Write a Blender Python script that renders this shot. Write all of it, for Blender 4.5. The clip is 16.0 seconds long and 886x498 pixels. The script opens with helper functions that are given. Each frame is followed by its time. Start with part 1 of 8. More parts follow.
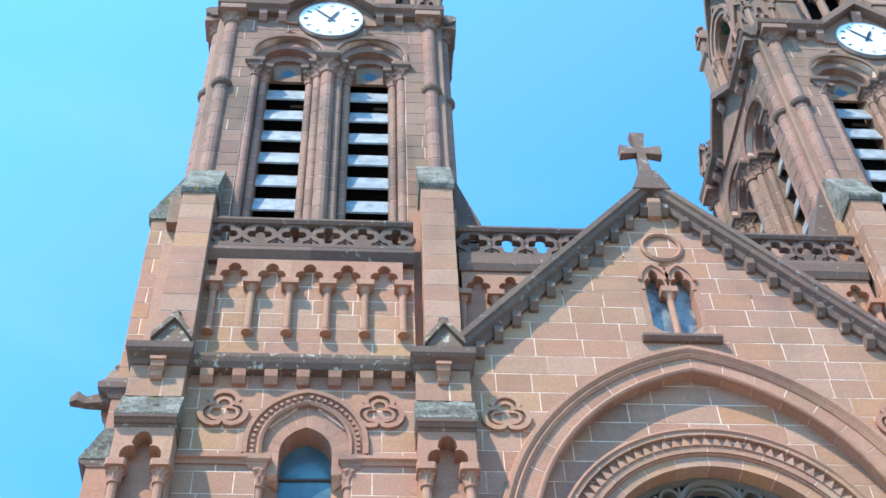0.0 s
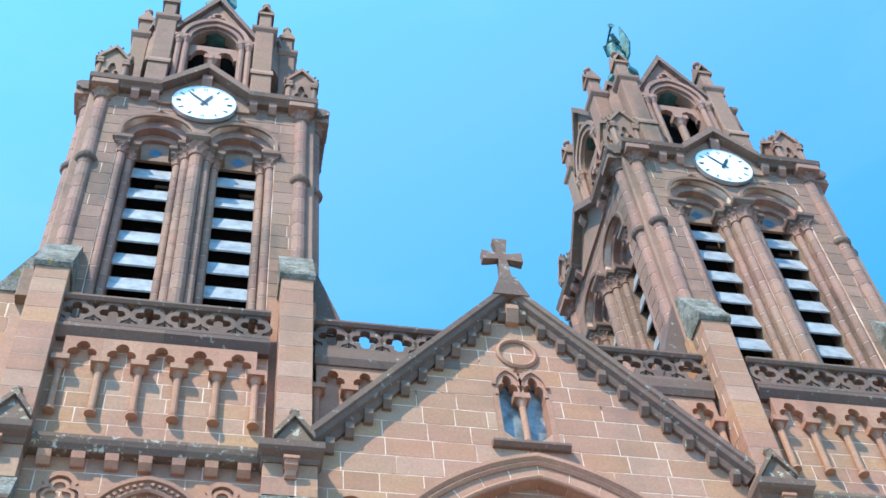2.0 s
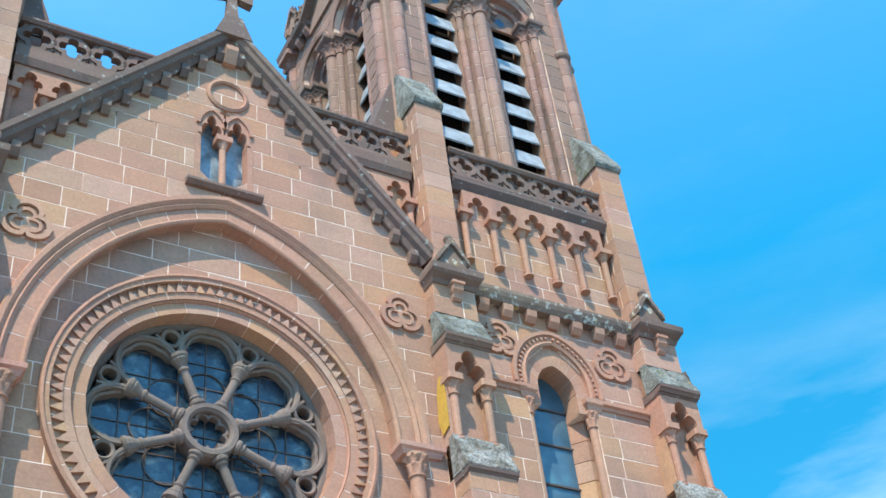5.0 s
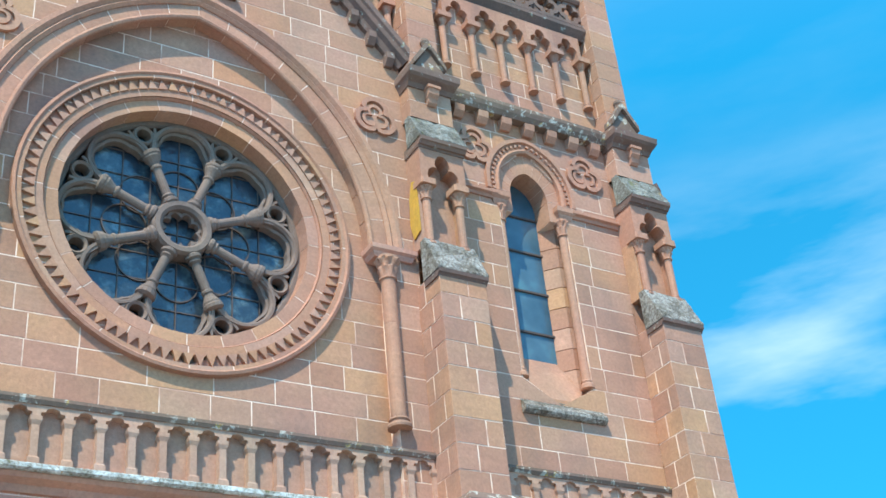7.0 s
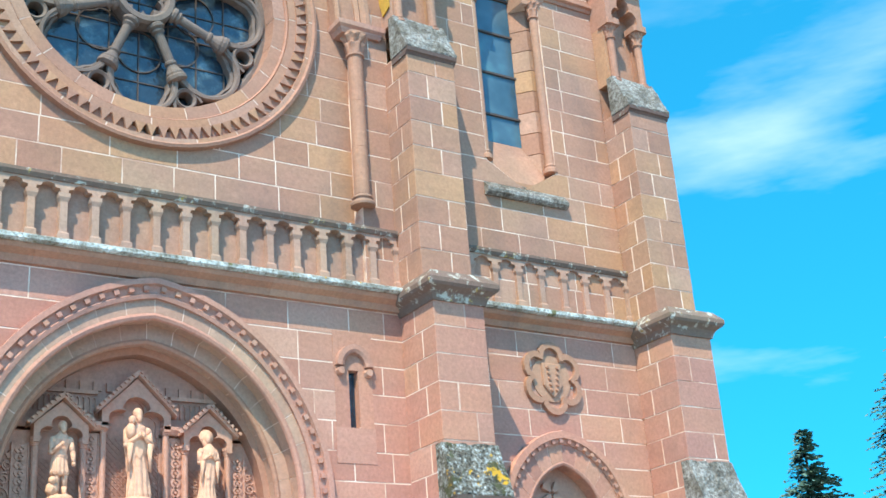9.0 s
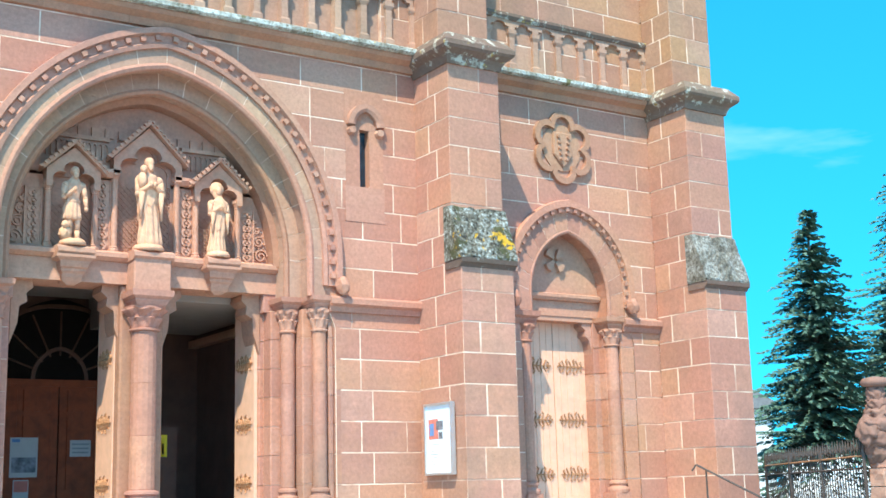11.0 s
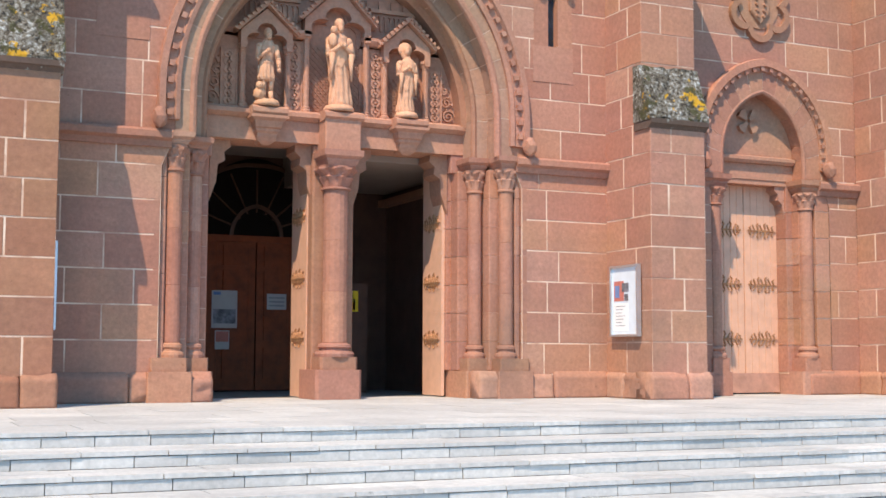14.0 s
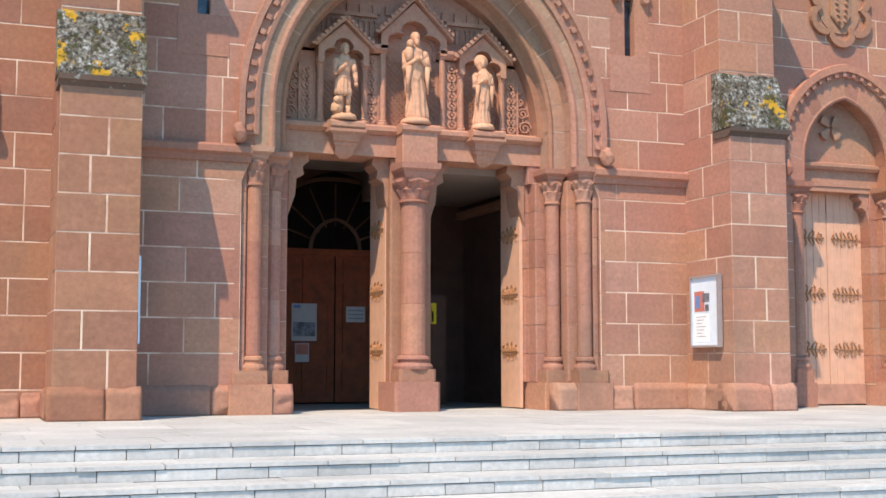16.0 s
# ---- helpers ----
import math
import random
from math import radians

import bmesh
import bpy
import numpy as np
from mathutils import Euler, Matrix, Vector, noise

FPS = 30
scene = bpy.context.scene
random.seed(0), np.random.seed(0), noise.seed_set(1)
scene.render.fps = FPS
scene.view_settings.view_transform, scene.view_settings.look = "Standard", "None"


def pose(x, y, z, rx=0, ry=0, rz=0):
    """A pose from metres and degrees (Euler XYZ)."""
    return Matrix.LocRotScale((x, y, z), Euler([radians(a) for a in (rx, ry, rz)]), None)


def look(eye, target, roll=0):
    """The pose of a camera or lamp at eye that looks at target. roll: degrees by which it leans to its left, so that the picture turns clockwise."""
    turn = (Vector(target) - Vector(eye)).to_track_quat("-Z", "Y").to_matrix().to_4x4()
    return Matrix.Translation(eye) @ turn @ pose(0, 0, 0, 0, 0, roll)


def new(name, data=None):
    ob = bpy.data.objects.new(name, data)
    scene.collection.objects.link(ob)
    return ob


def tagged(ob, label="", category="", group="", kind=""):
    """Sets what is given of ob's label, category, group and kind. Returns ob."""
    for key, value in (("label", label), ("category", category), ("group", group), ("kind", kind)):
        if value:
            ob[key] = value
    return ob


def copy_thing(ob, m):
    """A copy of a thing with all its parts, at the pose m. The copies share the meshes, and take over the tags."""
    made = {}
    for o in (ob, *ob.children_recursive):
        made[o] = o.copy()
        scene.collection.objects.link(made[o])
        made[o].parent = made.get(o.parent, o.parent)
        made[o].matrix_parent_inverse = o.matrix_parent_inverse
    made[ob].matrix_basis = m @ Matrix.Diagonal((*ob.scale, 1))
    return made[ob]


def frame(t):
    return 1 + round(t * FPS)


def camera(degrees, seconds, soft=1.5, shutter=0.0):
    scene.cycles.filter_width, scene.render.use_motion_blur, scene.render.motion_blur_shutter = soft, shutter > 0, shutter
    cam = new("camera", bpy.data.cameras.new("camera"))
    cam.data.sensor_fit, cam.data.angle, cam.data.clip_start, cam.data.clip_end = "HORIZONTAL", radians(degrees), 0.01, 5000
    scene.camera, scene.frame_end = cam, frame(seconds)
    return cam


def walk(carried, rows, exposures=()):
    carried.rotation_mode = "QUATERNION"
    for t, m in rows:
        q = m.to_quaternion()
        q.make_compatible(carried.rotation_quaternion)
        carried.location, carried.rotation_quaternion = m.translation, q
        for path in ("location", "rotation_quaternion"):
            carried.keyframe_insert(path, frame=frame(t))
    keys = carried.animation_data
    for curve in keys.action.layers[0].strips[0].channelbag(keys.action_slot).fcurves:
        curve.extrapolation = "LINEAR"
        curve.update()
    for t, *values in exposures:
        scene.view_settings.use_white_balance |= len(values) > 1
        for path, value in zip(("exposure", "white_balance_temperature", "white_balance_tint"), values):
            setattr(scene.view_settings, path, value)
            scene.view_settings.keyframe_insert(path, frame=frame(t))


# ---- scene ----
cam = camera(38.6, 16.0, soft=1.6)
EYE = (-7.46, -20.0, 0.76)
# seconds, yaw, pitch, roll
TURNS = [
    (0.0, -3.56, 49.29, 1.94),
    (0.5, -3.96, 52.91, 2.74),
    (1.0, -3.93, 56.11, 3.14),
    (1.5, -5.97, 54.87, 3.28),
    (2.0, -10.64, 53.27, 4.36),
    (2.5, -15.45, 51.90, 5.65),
    (3.0, -20.47, 50.85, 5.49),
    (3.5, -24.87, 48.49, 5.79),
    (4.0, -26.65, 46.20, 5.34),
    (4.2, -27.09, 45.04, 5.48),
    (6.3, -29.58, 35.03, 5.54),
    (6.5, -29.77, 34.19, 5.50),
    (7.0, -30.31, 31.76, 5.18),
    (7.5, -30.83, 28.97, 5.19),
    (8.0, -31.10, 26.28, 4.39),
    (8.5, -31.69, 23.94, 4.30),
    (8.7, -32.40, 22.88, 4.63),
    (10.8, -32.75, 12.64, 1.28),
    (11.0, -32.86, 10.98, 1.48),
    (11.5, -33.83, 8.98, 1.20),
    (12.0, -34.40, 6.38, 0.48),
    (12.5, -34.72, 5.07, 0.05),
    (13.0, -30.76, 4.60, -0.61),
    (13.5, -27.62, 4.66, -0.43),
    (14.0, -24.59, 4.79, -0.21),
    (14.5, -21.63, 4.92, 0.13),
    (15.0, -20.11, 5.27, 0.25),
    (15.5, -20.62, 5.43, 0.00),
    (16.0, -21.04, 5.32, 0.01),
]
walk(cam, [(t, pose(*EYE, 90 + p, r, y)) for t, y, p, r in TURNS],
     exposures=[(0.0, 0.70, 6250, 5), (3.0, 0.68, 6250, 3), (7.0, 0.60, 6250, 0), (8.5, 0.66, 6250, -1), (11.0, 0.81, 6400, -5), (11.5, 0.80, 6700, 7), (12.0, 0.19, 7500, 17), (12.5, 0.20, 7800, 17), (14.5, 0.12, 7800, 17), (16.0, 0.12, 7800, 16)])

# ---- world, sun ----
SUN_AZ, SUN_EL = radians(45), radians(54)      # to the left of the facade's normal
world = bpy.data.worlds.new("sky")
scene.world = world
world.use_nodes = True
wn, wl = world.node_tree.nodes, world.node_tree.links
wn.clear()
w_out, w_bg = wn.new("ShaderNodeOutputWorld"), wn.new("ShaderNodeBackground")
sky = wn.new("ShaderNodeTexSky")
sky.sky_type, sky.sun_disc = "NISHITA", False
sky.sun_elevation, sky.sun_rotation = SUN_EL, radians(225)
sky.air_density, sky.dust_density, sky.ozone_density = 1.0, 0.0, 3.0
w_hsv = wn.new("ShaderNodeHueSaturation")
w_hsv.inputs["Saturation"].default_value = 1.1
w_tint = wn.new("ShaderNodeMixRGB")
w_tint.blend_type = "MULTIPLY"
w_tint.inputs[0].default_value = 1.0
w_tint.inputs[2].default_value = (0.88, 3.0, 2.88, 1)
s_map = wn.new("ShaderNodeMapping")
s_map.inputs["Scale"].default_value, s_map.inputs["Location"].default_value = (1, 1, 0.75), (0, 0, 0.28)
w_tc, w_map, w_noise = wn.new("ShaderNodeTexCoord"), wn.new("ShaderNodeMapping"), wn.new("ShaderNodeTexNoise")
w_map.inputs["Scale"].default_value = (1.2, 1.2, 5.0)
w_map.inputs["Rotation"].default_value = (0.12, 0.1, 0.3)
w_noise.inputs["Scale"].default_value, w_noise.inputs["Detail"].default_value = 2.2, 6.0
w_noise.inputs["Roughness"].default_value = 0.55
w_ramp = wn.new("ShaderNodeValToRGB")
w_ramp.color_ramp.elements[0].position, w_ramp.color_ramp.elements[1].position = 0.47, 0.80
w_ramp.color_ramp.elements[1].color = (0.66, 0.66, 0.66, 1)
w_mix = wn.new("ShaderNodeMixRGB")
w_mix.inputs[2].default_value = (8.5, 9.4, 9.8, 1)
wl.new(w_tc.outputs["Generated"], w_map.inputs[0])
wl.new(w_map.outputs[0], w_noise.inputs["Vector"])
# one larger bank of thin cloud low over the street side
w_off, w_scl, w_len, w_bank, w_add = (wn.new("ShaderNodeVectorMath"), wn.new("ShaderNodeVectorMath"), wn.new("ShaderNodeVectorMath"), wn.new("ShaderNodeMapRange"), wn.new("ShaderNodeMath"))
w_off.operation, w_scl.operation, w_len.operation, w_add.operation = "SUBTRACT", "MULTIPLY", "LENGTH", "ADD"
w_off.inputs[1].default_value, w_scl.inputs[1].default_value = (0.71, 0.56, 0.43), (1.0, 1.0, 2.6)
w_bank.inputs["From Min"].default_value, w_bank.inputs["From Max"].default_value = 0.0, 0.26
w_bank.inputs["To Min"].default_value, w_bank.inputs["To Max"].default_value = 0.20, -0.04
wl.new(w_tc.outputs["Generated"], w_off.inputs[0])
wl.new(w_off.outputs[0], w_scl.inputs[0])
wl.new(w_scl.outputs[0], w_len.inputs[0])
wl.new(w_len.outputs["Value"], w_bank.inputs["Value"])
wl.new(w_noise.outputs[0], w_add.inputs[0])
wl.new(w_bank.outputs[0], w_add.inputs[1])
wl.new(w_add.outputs[0], w_ramp.inputs[0])
wl.new(sky.outputs[0], w_hsv.inputs["Color"])
w_sep, w_low, w_amt = wn.new("ShaderNodeSeparateXYZ"), wn.new("ShaderNodeMapRange"), wn.new("ShaderNodeMath")
w_low.inputs["From Min"].default_value, w_low.inputs["From Max"].default_value = 0.44, 0.56
w_low.inputs["To Min"].default_value, w_low.inputs["To Max"].default_value = 1.0, 0.10
w_amt.operation = "MULTIPLY"
wl.new(w_tc.outputs["Generated"], w_sep.inputs[0])
wl.new(w_sep.outputs[2], w_low.inputs["Value"])
wl.new(w_ramp.outputs[0], w_amt.inputs[0])
wl.new(w_low.outputs[0], w_amt.inputs[1])
wl.new(w_amt.outputs[0], w_mix.inputs[0])
# the sky brightens towards the sun
w_dot, w_glow, w_sun = wn.new("ShaderNodeVectorMath"), wn.new("ShaderNodeMapRange"), wn.new("ShaderNodeMixRGB")
w_dot.operation = "DOT_PRODUCT"
w_dot.inputs[1].default_value = (-math.sin(SUN_AZ) * math.cos(SUN_EL), -math.cos(SUN_AZ) * math.cos(SUN_EL), math.sin(SUN_EL))
w_glow.inputs["From Min"].default_value, w_glow.inputs["From Max"].default_value = -0.1, 0.8
w_glow.inputs["To Min"].default_value, w_glow.inputs["To Max"].default_value = 0.80, 1.5
w_sun.blend_type = "MULTIPLY"
w_sun.inputs[0].default_value = 1.0
wl.new(w_tc.outputs["Generated"], w_dot.inputs[0])
wl.new(w_dot.outputs["Value"], w_glow.inputs["Value"])
# and pales towards it
w_pale, w_rgb = wn.new("ShaderNodeMapRange"), wn.new("ShaderNodeCombineXYZ")
w_pale.inputs["From Min"].default_value, w_pale.inputs["From Max"].default_value = 0.03, 0.42
w_pale.inputs["To Min"].default_value, w_pale.inputs["To Max"].default_value = 0.62, 3.1
wl.new(w_dot.outputs["Value"], w_pale.inputs["Value"])
wl.new(w_pale.outputs[0], w_rgb.inputs[0])
wl.new(w_glow.outputs[0], w_rgb.inputs[1])
wl.new(w_glow.outputs[0], w_rgb.inputs[2])
wl.new(w_rgb.outputs[0], w_sun.inputs[2])
wl.new(w_hsv.outputs[0], w_tint.inputs[1])
wl.new(w_tint.outputs[0], w_sun.inputs[1])
wl.new(w_sun.outputs[0], w_mix.inputs[1])
wl.new(w_tc.outputs["Generated"], s_map.inputs[0])
wl.new(s_map.outputs[0], sky.inputs["Vector"])
wl.new(w_mix.outputs[0], w_bg.inputs[0])
w_bg.inputs[1].default_value = 0.10
wl.new(w_bg.outputs[0], w_out.inputs[0])

sun_data = bpy.data.lights.new("sun", "SUN")
sun_data.energy, sun_data.angle, sun_data.color = 4.8, radians(0.5), (1.0, 0.92, 0.79)
sun = new("sun", sun_data)
sun_from = Vector((-math.sin(SUN_AZ) * math.cos(SUN_EL), -math.cos(SUN_AZ) * math.cos(SUN_EL), math.sin(SUN_EL)))
sun.matrix_world = look(sun_from * 60, (0, 0, 0))


# ---- materials ----
def material(name, rough=0.8, metal=0.0):
    m = bpy.data.materials.new(name)
    m.use_nodes = True
    b = m.node_tree.nodes["Principled BSDF"]
    b.inputs["Roughness"].default_value, b.inputs["Metallic"].default_value = rough, metal
    return m, m.node_tree.nodes, m.node_tree.links, b


def ramp(nodes, stops, mode="LINEAR"):
    r = nodes.new("ShaderNodeValToRGB")
    r.color_ramp.interpolation = mode
    e = r.color_ramp.elements
    while len(e) < len(stops):
        e.new(0.5)
    for el, (p, c) in zip(e, stops):
        el.position, el.color = p, (*c, 1) if len(c) == 3 else c
    return r


def noise_tex(nodes, links, scale, detail=4.0, rough=0.6, stretch=None):
    n = nodes.new("ShaderNodeTexNoise")
    n.inputs["Scale"].default_value, n.inputs["Detail"].default_value = scale, detail
    n.inputs["Roughness"].default_value = rough
    geo = nodes.new("ShaderNodeNewGeometry")
    src = geo.outputs["Position"]
    if stretch:
        mp = nodes.new("ShaderNodeMapping")
        mp.inputs["Scale"].default_value = stretch
        links.new(src, mp.inputs[0])
        src = mp.outputs[0]
    links.new(src, n.inputs["Vector"])
    return n


def mixed(nodes, links, a, b, fac, mode="MIX"):
    m = nodes.new("ShaderNodeMixRGB")
    m.blend_type = mode
    for sock, v in zip(m.inputs, (fac, a, b)):
        if hasattr(v, "links"):
            links.new(v, sock)
        elif isinstance(v, (int, float)):
            sock.default_value = v
        else:
            sock.default_value = (*v, 1)
    return m.outputs[0]


def bumped(nodes, links, b, src, strength, dist):
    bp = nodes.new("ShaderNodeBump")
    bp.inputs["Strength"].default_value, bp.inputs["Distance"].default_value = strength, dist
    links.new(src, bp.inputs["Height"])
    links.new(bp.outputs[0], b.inputs["Normal"])


def piece_random(nodes, links):
    """A number for each stone: from its object and from its island in a joined mesh."""
    oi, geo = nodes.new("ShaderNodeObjectInfo"), nodes.new("ShaderNodeNewGeometry")
    add, fr = nodes.new("ShaderNodeMath"), nodes.new("ShaderNodeMath")
    add.operation, fr.operation = "ADD", "FRACT"
    links.new(oi.outputs["Random"], add.inputs[0])
    links.new(geo.outputs["Random Per Island"], add.inputs[1])
    links.new(add.outputs[0], fr.inputs[0])
    return fr.outputs[0]


def sandstone(name, tones, stain=(0.12, 0.085, 0.07), stain_amount=0.45, moss=None, rough=0.88, moss_scale=9.0, moss_from=0.45, tinge=1.0):
    m, n, l, b = material(name, rough)
    r = ramp(n, [(i / max(1, len(tones) - 1) * 0.98, t) for i, t in enumerate(tones)])
    l.new(piece_random(n, l), r.inputs[0])
    col = r.outputs[0]
    grain = noise_tex(n, l, 14.0, 6.0, 0.7)
    g = ramp(n, [(0.3, (0.80, 0.80, 0.80)), (0.7, (1.13, 1.12, 1.11))])
    l.new(grain.outputs[0], g.inputs[0])
    col = mixed(n, l, col, g.outputs[0], 1.0, "MULTIPLY")
    bed = noise_tex(n, l, 1.3, 5.0, 0.6, (0.5, 0.5, 2.6))
    br = ramp(n, [(0.3, (0.92, 0.91, 0.90)), (0.7, (1.06, 1.05, 1.04))])
    l.new(bed.outputs[0], br.inputs[0])
    col = mixed(n, l, col, br.outputs[0], 1.0, "MULTIPLY")
    wash = noise_tex(n, l, 0.33, 4.0, 0.55)
    wr = ramp(n, [(0.42, (1 + 0.02 * tinge, 1 - 0.02 * tinge, 1 - 0.02 * tinge)), (0.62, (1 - 0.03 * tinge, 1 + 0.03 * tinge, 1 - 0.05 * tinge))])
    l.new(wash.outputs[0], wr.inputs[0])
    col = mixed(n, l, col, wr.outputs[0], 1.0, "MULTIPLY")
    st = noise_tex(n, l, 0.55, 7.0, 0.62, (1.0, 1.0, 0.45))
    sr = ramp(n, [(0.52, (0, 0, 0)), (0.74, (stain_amount,) * 3)])
    l.new(st.outputs[0], sr.inputs[0])
    col = mixed(n, l, col, stain, sr.outputs[0])
    pit = noise_tex(n, l, 9.0, 5.0, 0.75)
    pr = ramp(n, [(0.66, (1, 1, 1)), (0.71, (0.62, 0.60, 0.58))])
    l.new(pit.outputs[0], pr.inputs[0])
    col = mixed(n, l, col, pr.outputs[0], 1.0, "MULTIPLY")
    bloom = noise_tex(n, l, 2.6, 6.0, 0.7)
    bo = ramp(n, [(0.56, (1, 1, 1)), (0.72, (1.16, 1.17, 1.17))])
    l.new(bloom.outputs[0], bo.inputs[0])
    col = mixed(n, l, col, bo.outputs[0], 1.0, "MULTIPLY")
    if moss:
        mo = noise_tex(n, l, moss_scale, 8.0, 0.7)
        mr = ramp(n, [(moss_from, (0, 0, 0)), (moss_from + 0.05, (0.95,) * 3)])
        l.new(mo.outputs[0], mr.inputs[0])
        mc = noise_tex(n, l, 4.0, 5.0, 0.65)
        cr = ramp(n, moss, "CONSTANT")
        l.new(mc.outputs[0], cr.inputs[0])
        col = mixed(n, l, col, cr.outputs[0], mr.outputs[0])
    l.new(col, b.inputs["Base Color"])
    fine = noise_tex(n, l, 30.0, 8.0, 0.75)
    bumped(n, l, b, fine.outputs[0], 0.35, 0.02)
    return m


def plain(name, colour, rough=0.7, metal=0.0, vary=0.15, scale=6.0, bump=0.1):
    m, n, l, b = material(name, rough, metal)
    t = noise_tex(n, l, scale, 5.0, 0.6)
    r = ramp(n, [(0.3, (1 - vary,) * 3), (0.7, (1 + vary,) * 3)])
    l.new(t.outputs[0], r.inputs[0])
    l.new(mixed(n, l, colour, r.outputs[0], 1.0, "MULTIPLY"), b.inputs["Base Color"])
    if bump:
        bumped(n, l, b, t.outputs[0], bump, 0.01)
    return m


LOWER = [(0.375, 0.16, 0.11), (0.44, 0.206, 0.143), (0.395, 0.173, 0.119), (0.47, 0.242, 0.174), (0.45, 0.197, 0.125), (0.385, 0.179, 0.132), (0.475, 0.228, 0.141)]
UPPER = [(0.379, 0.198, 0.127), (0.343, 0.164, 0.102), (0.415, 0.233, 0.157), (0.361, 0.182, 0.12), (0.406, 0.198, 0.104), (0.325, 0.162, 0.109), (0.433, 0.225, 0.12)]
M_LOW = sandstone("red_sandstone", LOWER)
M_OCHRE = sandstone("ochre_sandstone", [(r * 0.82, g * 0.77, b * 0.68) for r, g, b in LOWER])
M_UP = sandstone("pink_sandstone", UPPER, stain_amount=0.5)
M_TRIM = sandstone("dressed_sandstone", [(0.40, 0.197, 0.124), (0.35, 0.165, 0.104), (0.42, 0.216, 0.138)], stain_amount=0.6)
M_BELF = sandstone("grey_weathered_sandstone", [(0.27, 0.152, 0.105), (0.21, 0.117, 0.082), (0.30, 0.172, 0.12), (0.25, 0.133, 0.086)], stain=(0.06, 0.045, 0.036), stain_amount=0.85)
M_DARK = sandstone("weathered_sandstone", [(0.145, 0.083, 0.061), (0.185, 0.106, 0.078), (0.118, 0.071, 0.055)], stain=(0.05, 0.042, 0.035), stain_amount=0.7, moss=[(0.0, (0.25, 0.24, 0.20)), (0.5, (0.33, 0.32, 0.27)), (0.6, (0.22, 0.20, 0.10))], moss_scale=5.5, moss_from=0.60)
M_TYMP = sandstone("blackened_pale_sandstone", [(0.40, 0.195, 0.13), (0.44, 0.22, 0.15)], stain=(0.05, 0.04, 0.035), stain_amount=0.9)
M_BEIGE = sandstone("beige_dressed_sandstone", [(0.42, 0.235, 0.158), (0.37, 0.205, 0.142), (0.45, 0.255, 0.172), (0.40, 0.24, 0.17)], stain=(0.14, 0.11, 0.085), stain_amount=0.6)
M_PALE = sandstone("pale_sandstone", [(0.46, 0.225, 0.148), (0.50, 0.255, 0.172)], stain_amount=0.35)
LICHEN = [(0.0, (0.27, 0.25, 0.20)), (0.40, (0.14, 0.13, 0.10)), (0.49, (0.36, 0.34, 0.28)), (0.56, (0.24, 0.21, 0.15)), (0.61, (0.52, 0.28, 0.03)), (0.68, (0.10, 0.085, 0.02))]


def lichened(name, specks, orange=0.60, olive=0.63, green=(0.055, 0.05, 0.012)):
    """Stone under a crust of fine lichen specks, with orange and olive cushions."""
    m, n, l, b = material(name, 0.95)
    sp = noise_tex(n, l, 15.0, 6.0, 0.72)
    r = ramp(n, specks, "CONSTANT")
    l.new(sp.outputs[0], r.inputs[0])
    col = r.outputs[0]
    tone = noise_tex(n, l, 2.6, 4.0, 0.6)
    tr = ramp(n, [(0.38, (0.50, 0.46, 0.40)), (0.62, (1.15, 1.15, 1.15))])
    l.new(tone.outputs[0], tr.inputs[0])
    col = mixed(n, l, col, tr.outputs[0], 1.0, "MULTIPLY")
    for c, lim, sc, shift in (((0.60, 0.31, 0.012), orange, 2.4, (1, 1, 1.01)), (green, olive, 2.0, (1.3, 0.9, 1.1))):
        o = noise_tex(n, l, sc, 7.0, 0.68, shift)
        orr = ramp(n, [(lim, (0, 0, 0)), (lim + 0.02, (0.9,) * 3)])
        l.new(o.outputs[0], orr.inputs[0])
        col = mixed(n, l, col, c, orr.outputs[0])
    l.new(col, b.inputs["Base Color"])
    bumped(n, l, b, sp.outputs[0], 0.9, 0.05)
    return m


M_LICHEN = lichened("lichen_covered_stone", [(0.0, (0.035, 0.03, 0.025)), (0.42, (0.13, 0.10, 0.07)), (0.48, (0.21, 0.19, 0.155)), (0.55, (0.32, 0.31, 0.275)), (0.60, (0.52, 0.53, 0.51))], 0.575, 0.56)
M_GREYCAP = lichened("grey_lichen_stone", [(0.0, (0.10, 0.085, 0.07)), (0.40, (0.20, 0.165, 0.135)), (0.50, (0.30, 0.265, 0.225)), (0.60, (0.42, 0.40, 0.36))], 0.72, 0.68)
M_CAP = lichened("grey_green_cap_stone", [(0.0, (0.11, 0.10, 0.08)), (0.42, (0.19, 0.175, 0.145)), (0.52, (0.25, 0.235, 0.195)), (0.62, (0.32, 0.31, 0.27))], 0.66, 0.60, (0.12, 0.115, 0.05))
# sooty tracery stone; also colours in the shade behind the rose's teeth
M_TRACERY = sandstone("sooty_tracery_and_recess_shade", [(0.15, 0.105, 0.082), (0.18, 0.126, 0.098)], stain=(0.05, 0.04, 0.035), stain_amount=0.6)
M_ORANGE = sandstone("orange_lichen", [(0.55, 0.30, 0.03), (0.50, 0.26, 0.03)], stain=(0.3, 0.2, 0.08), stain_amount=0.6)
MOSS = [(0.0, (0.33, 0.28, 0.215)), (0.45, (0.46, 0.41, 0.33)), (0.58, (0.42, 0.27, 0.06)), (0.63, (0.20, 0.15, 0.11))]
M_MOSS = sandstone("mossy_ledge_stone", [(0.15, 0.092, 0.066), (0.20, 0.125, 0.09)], stain_amount=0.5, moss=MOSS, rough=0.95, moss_scale=5.0, moss_from=0.55)
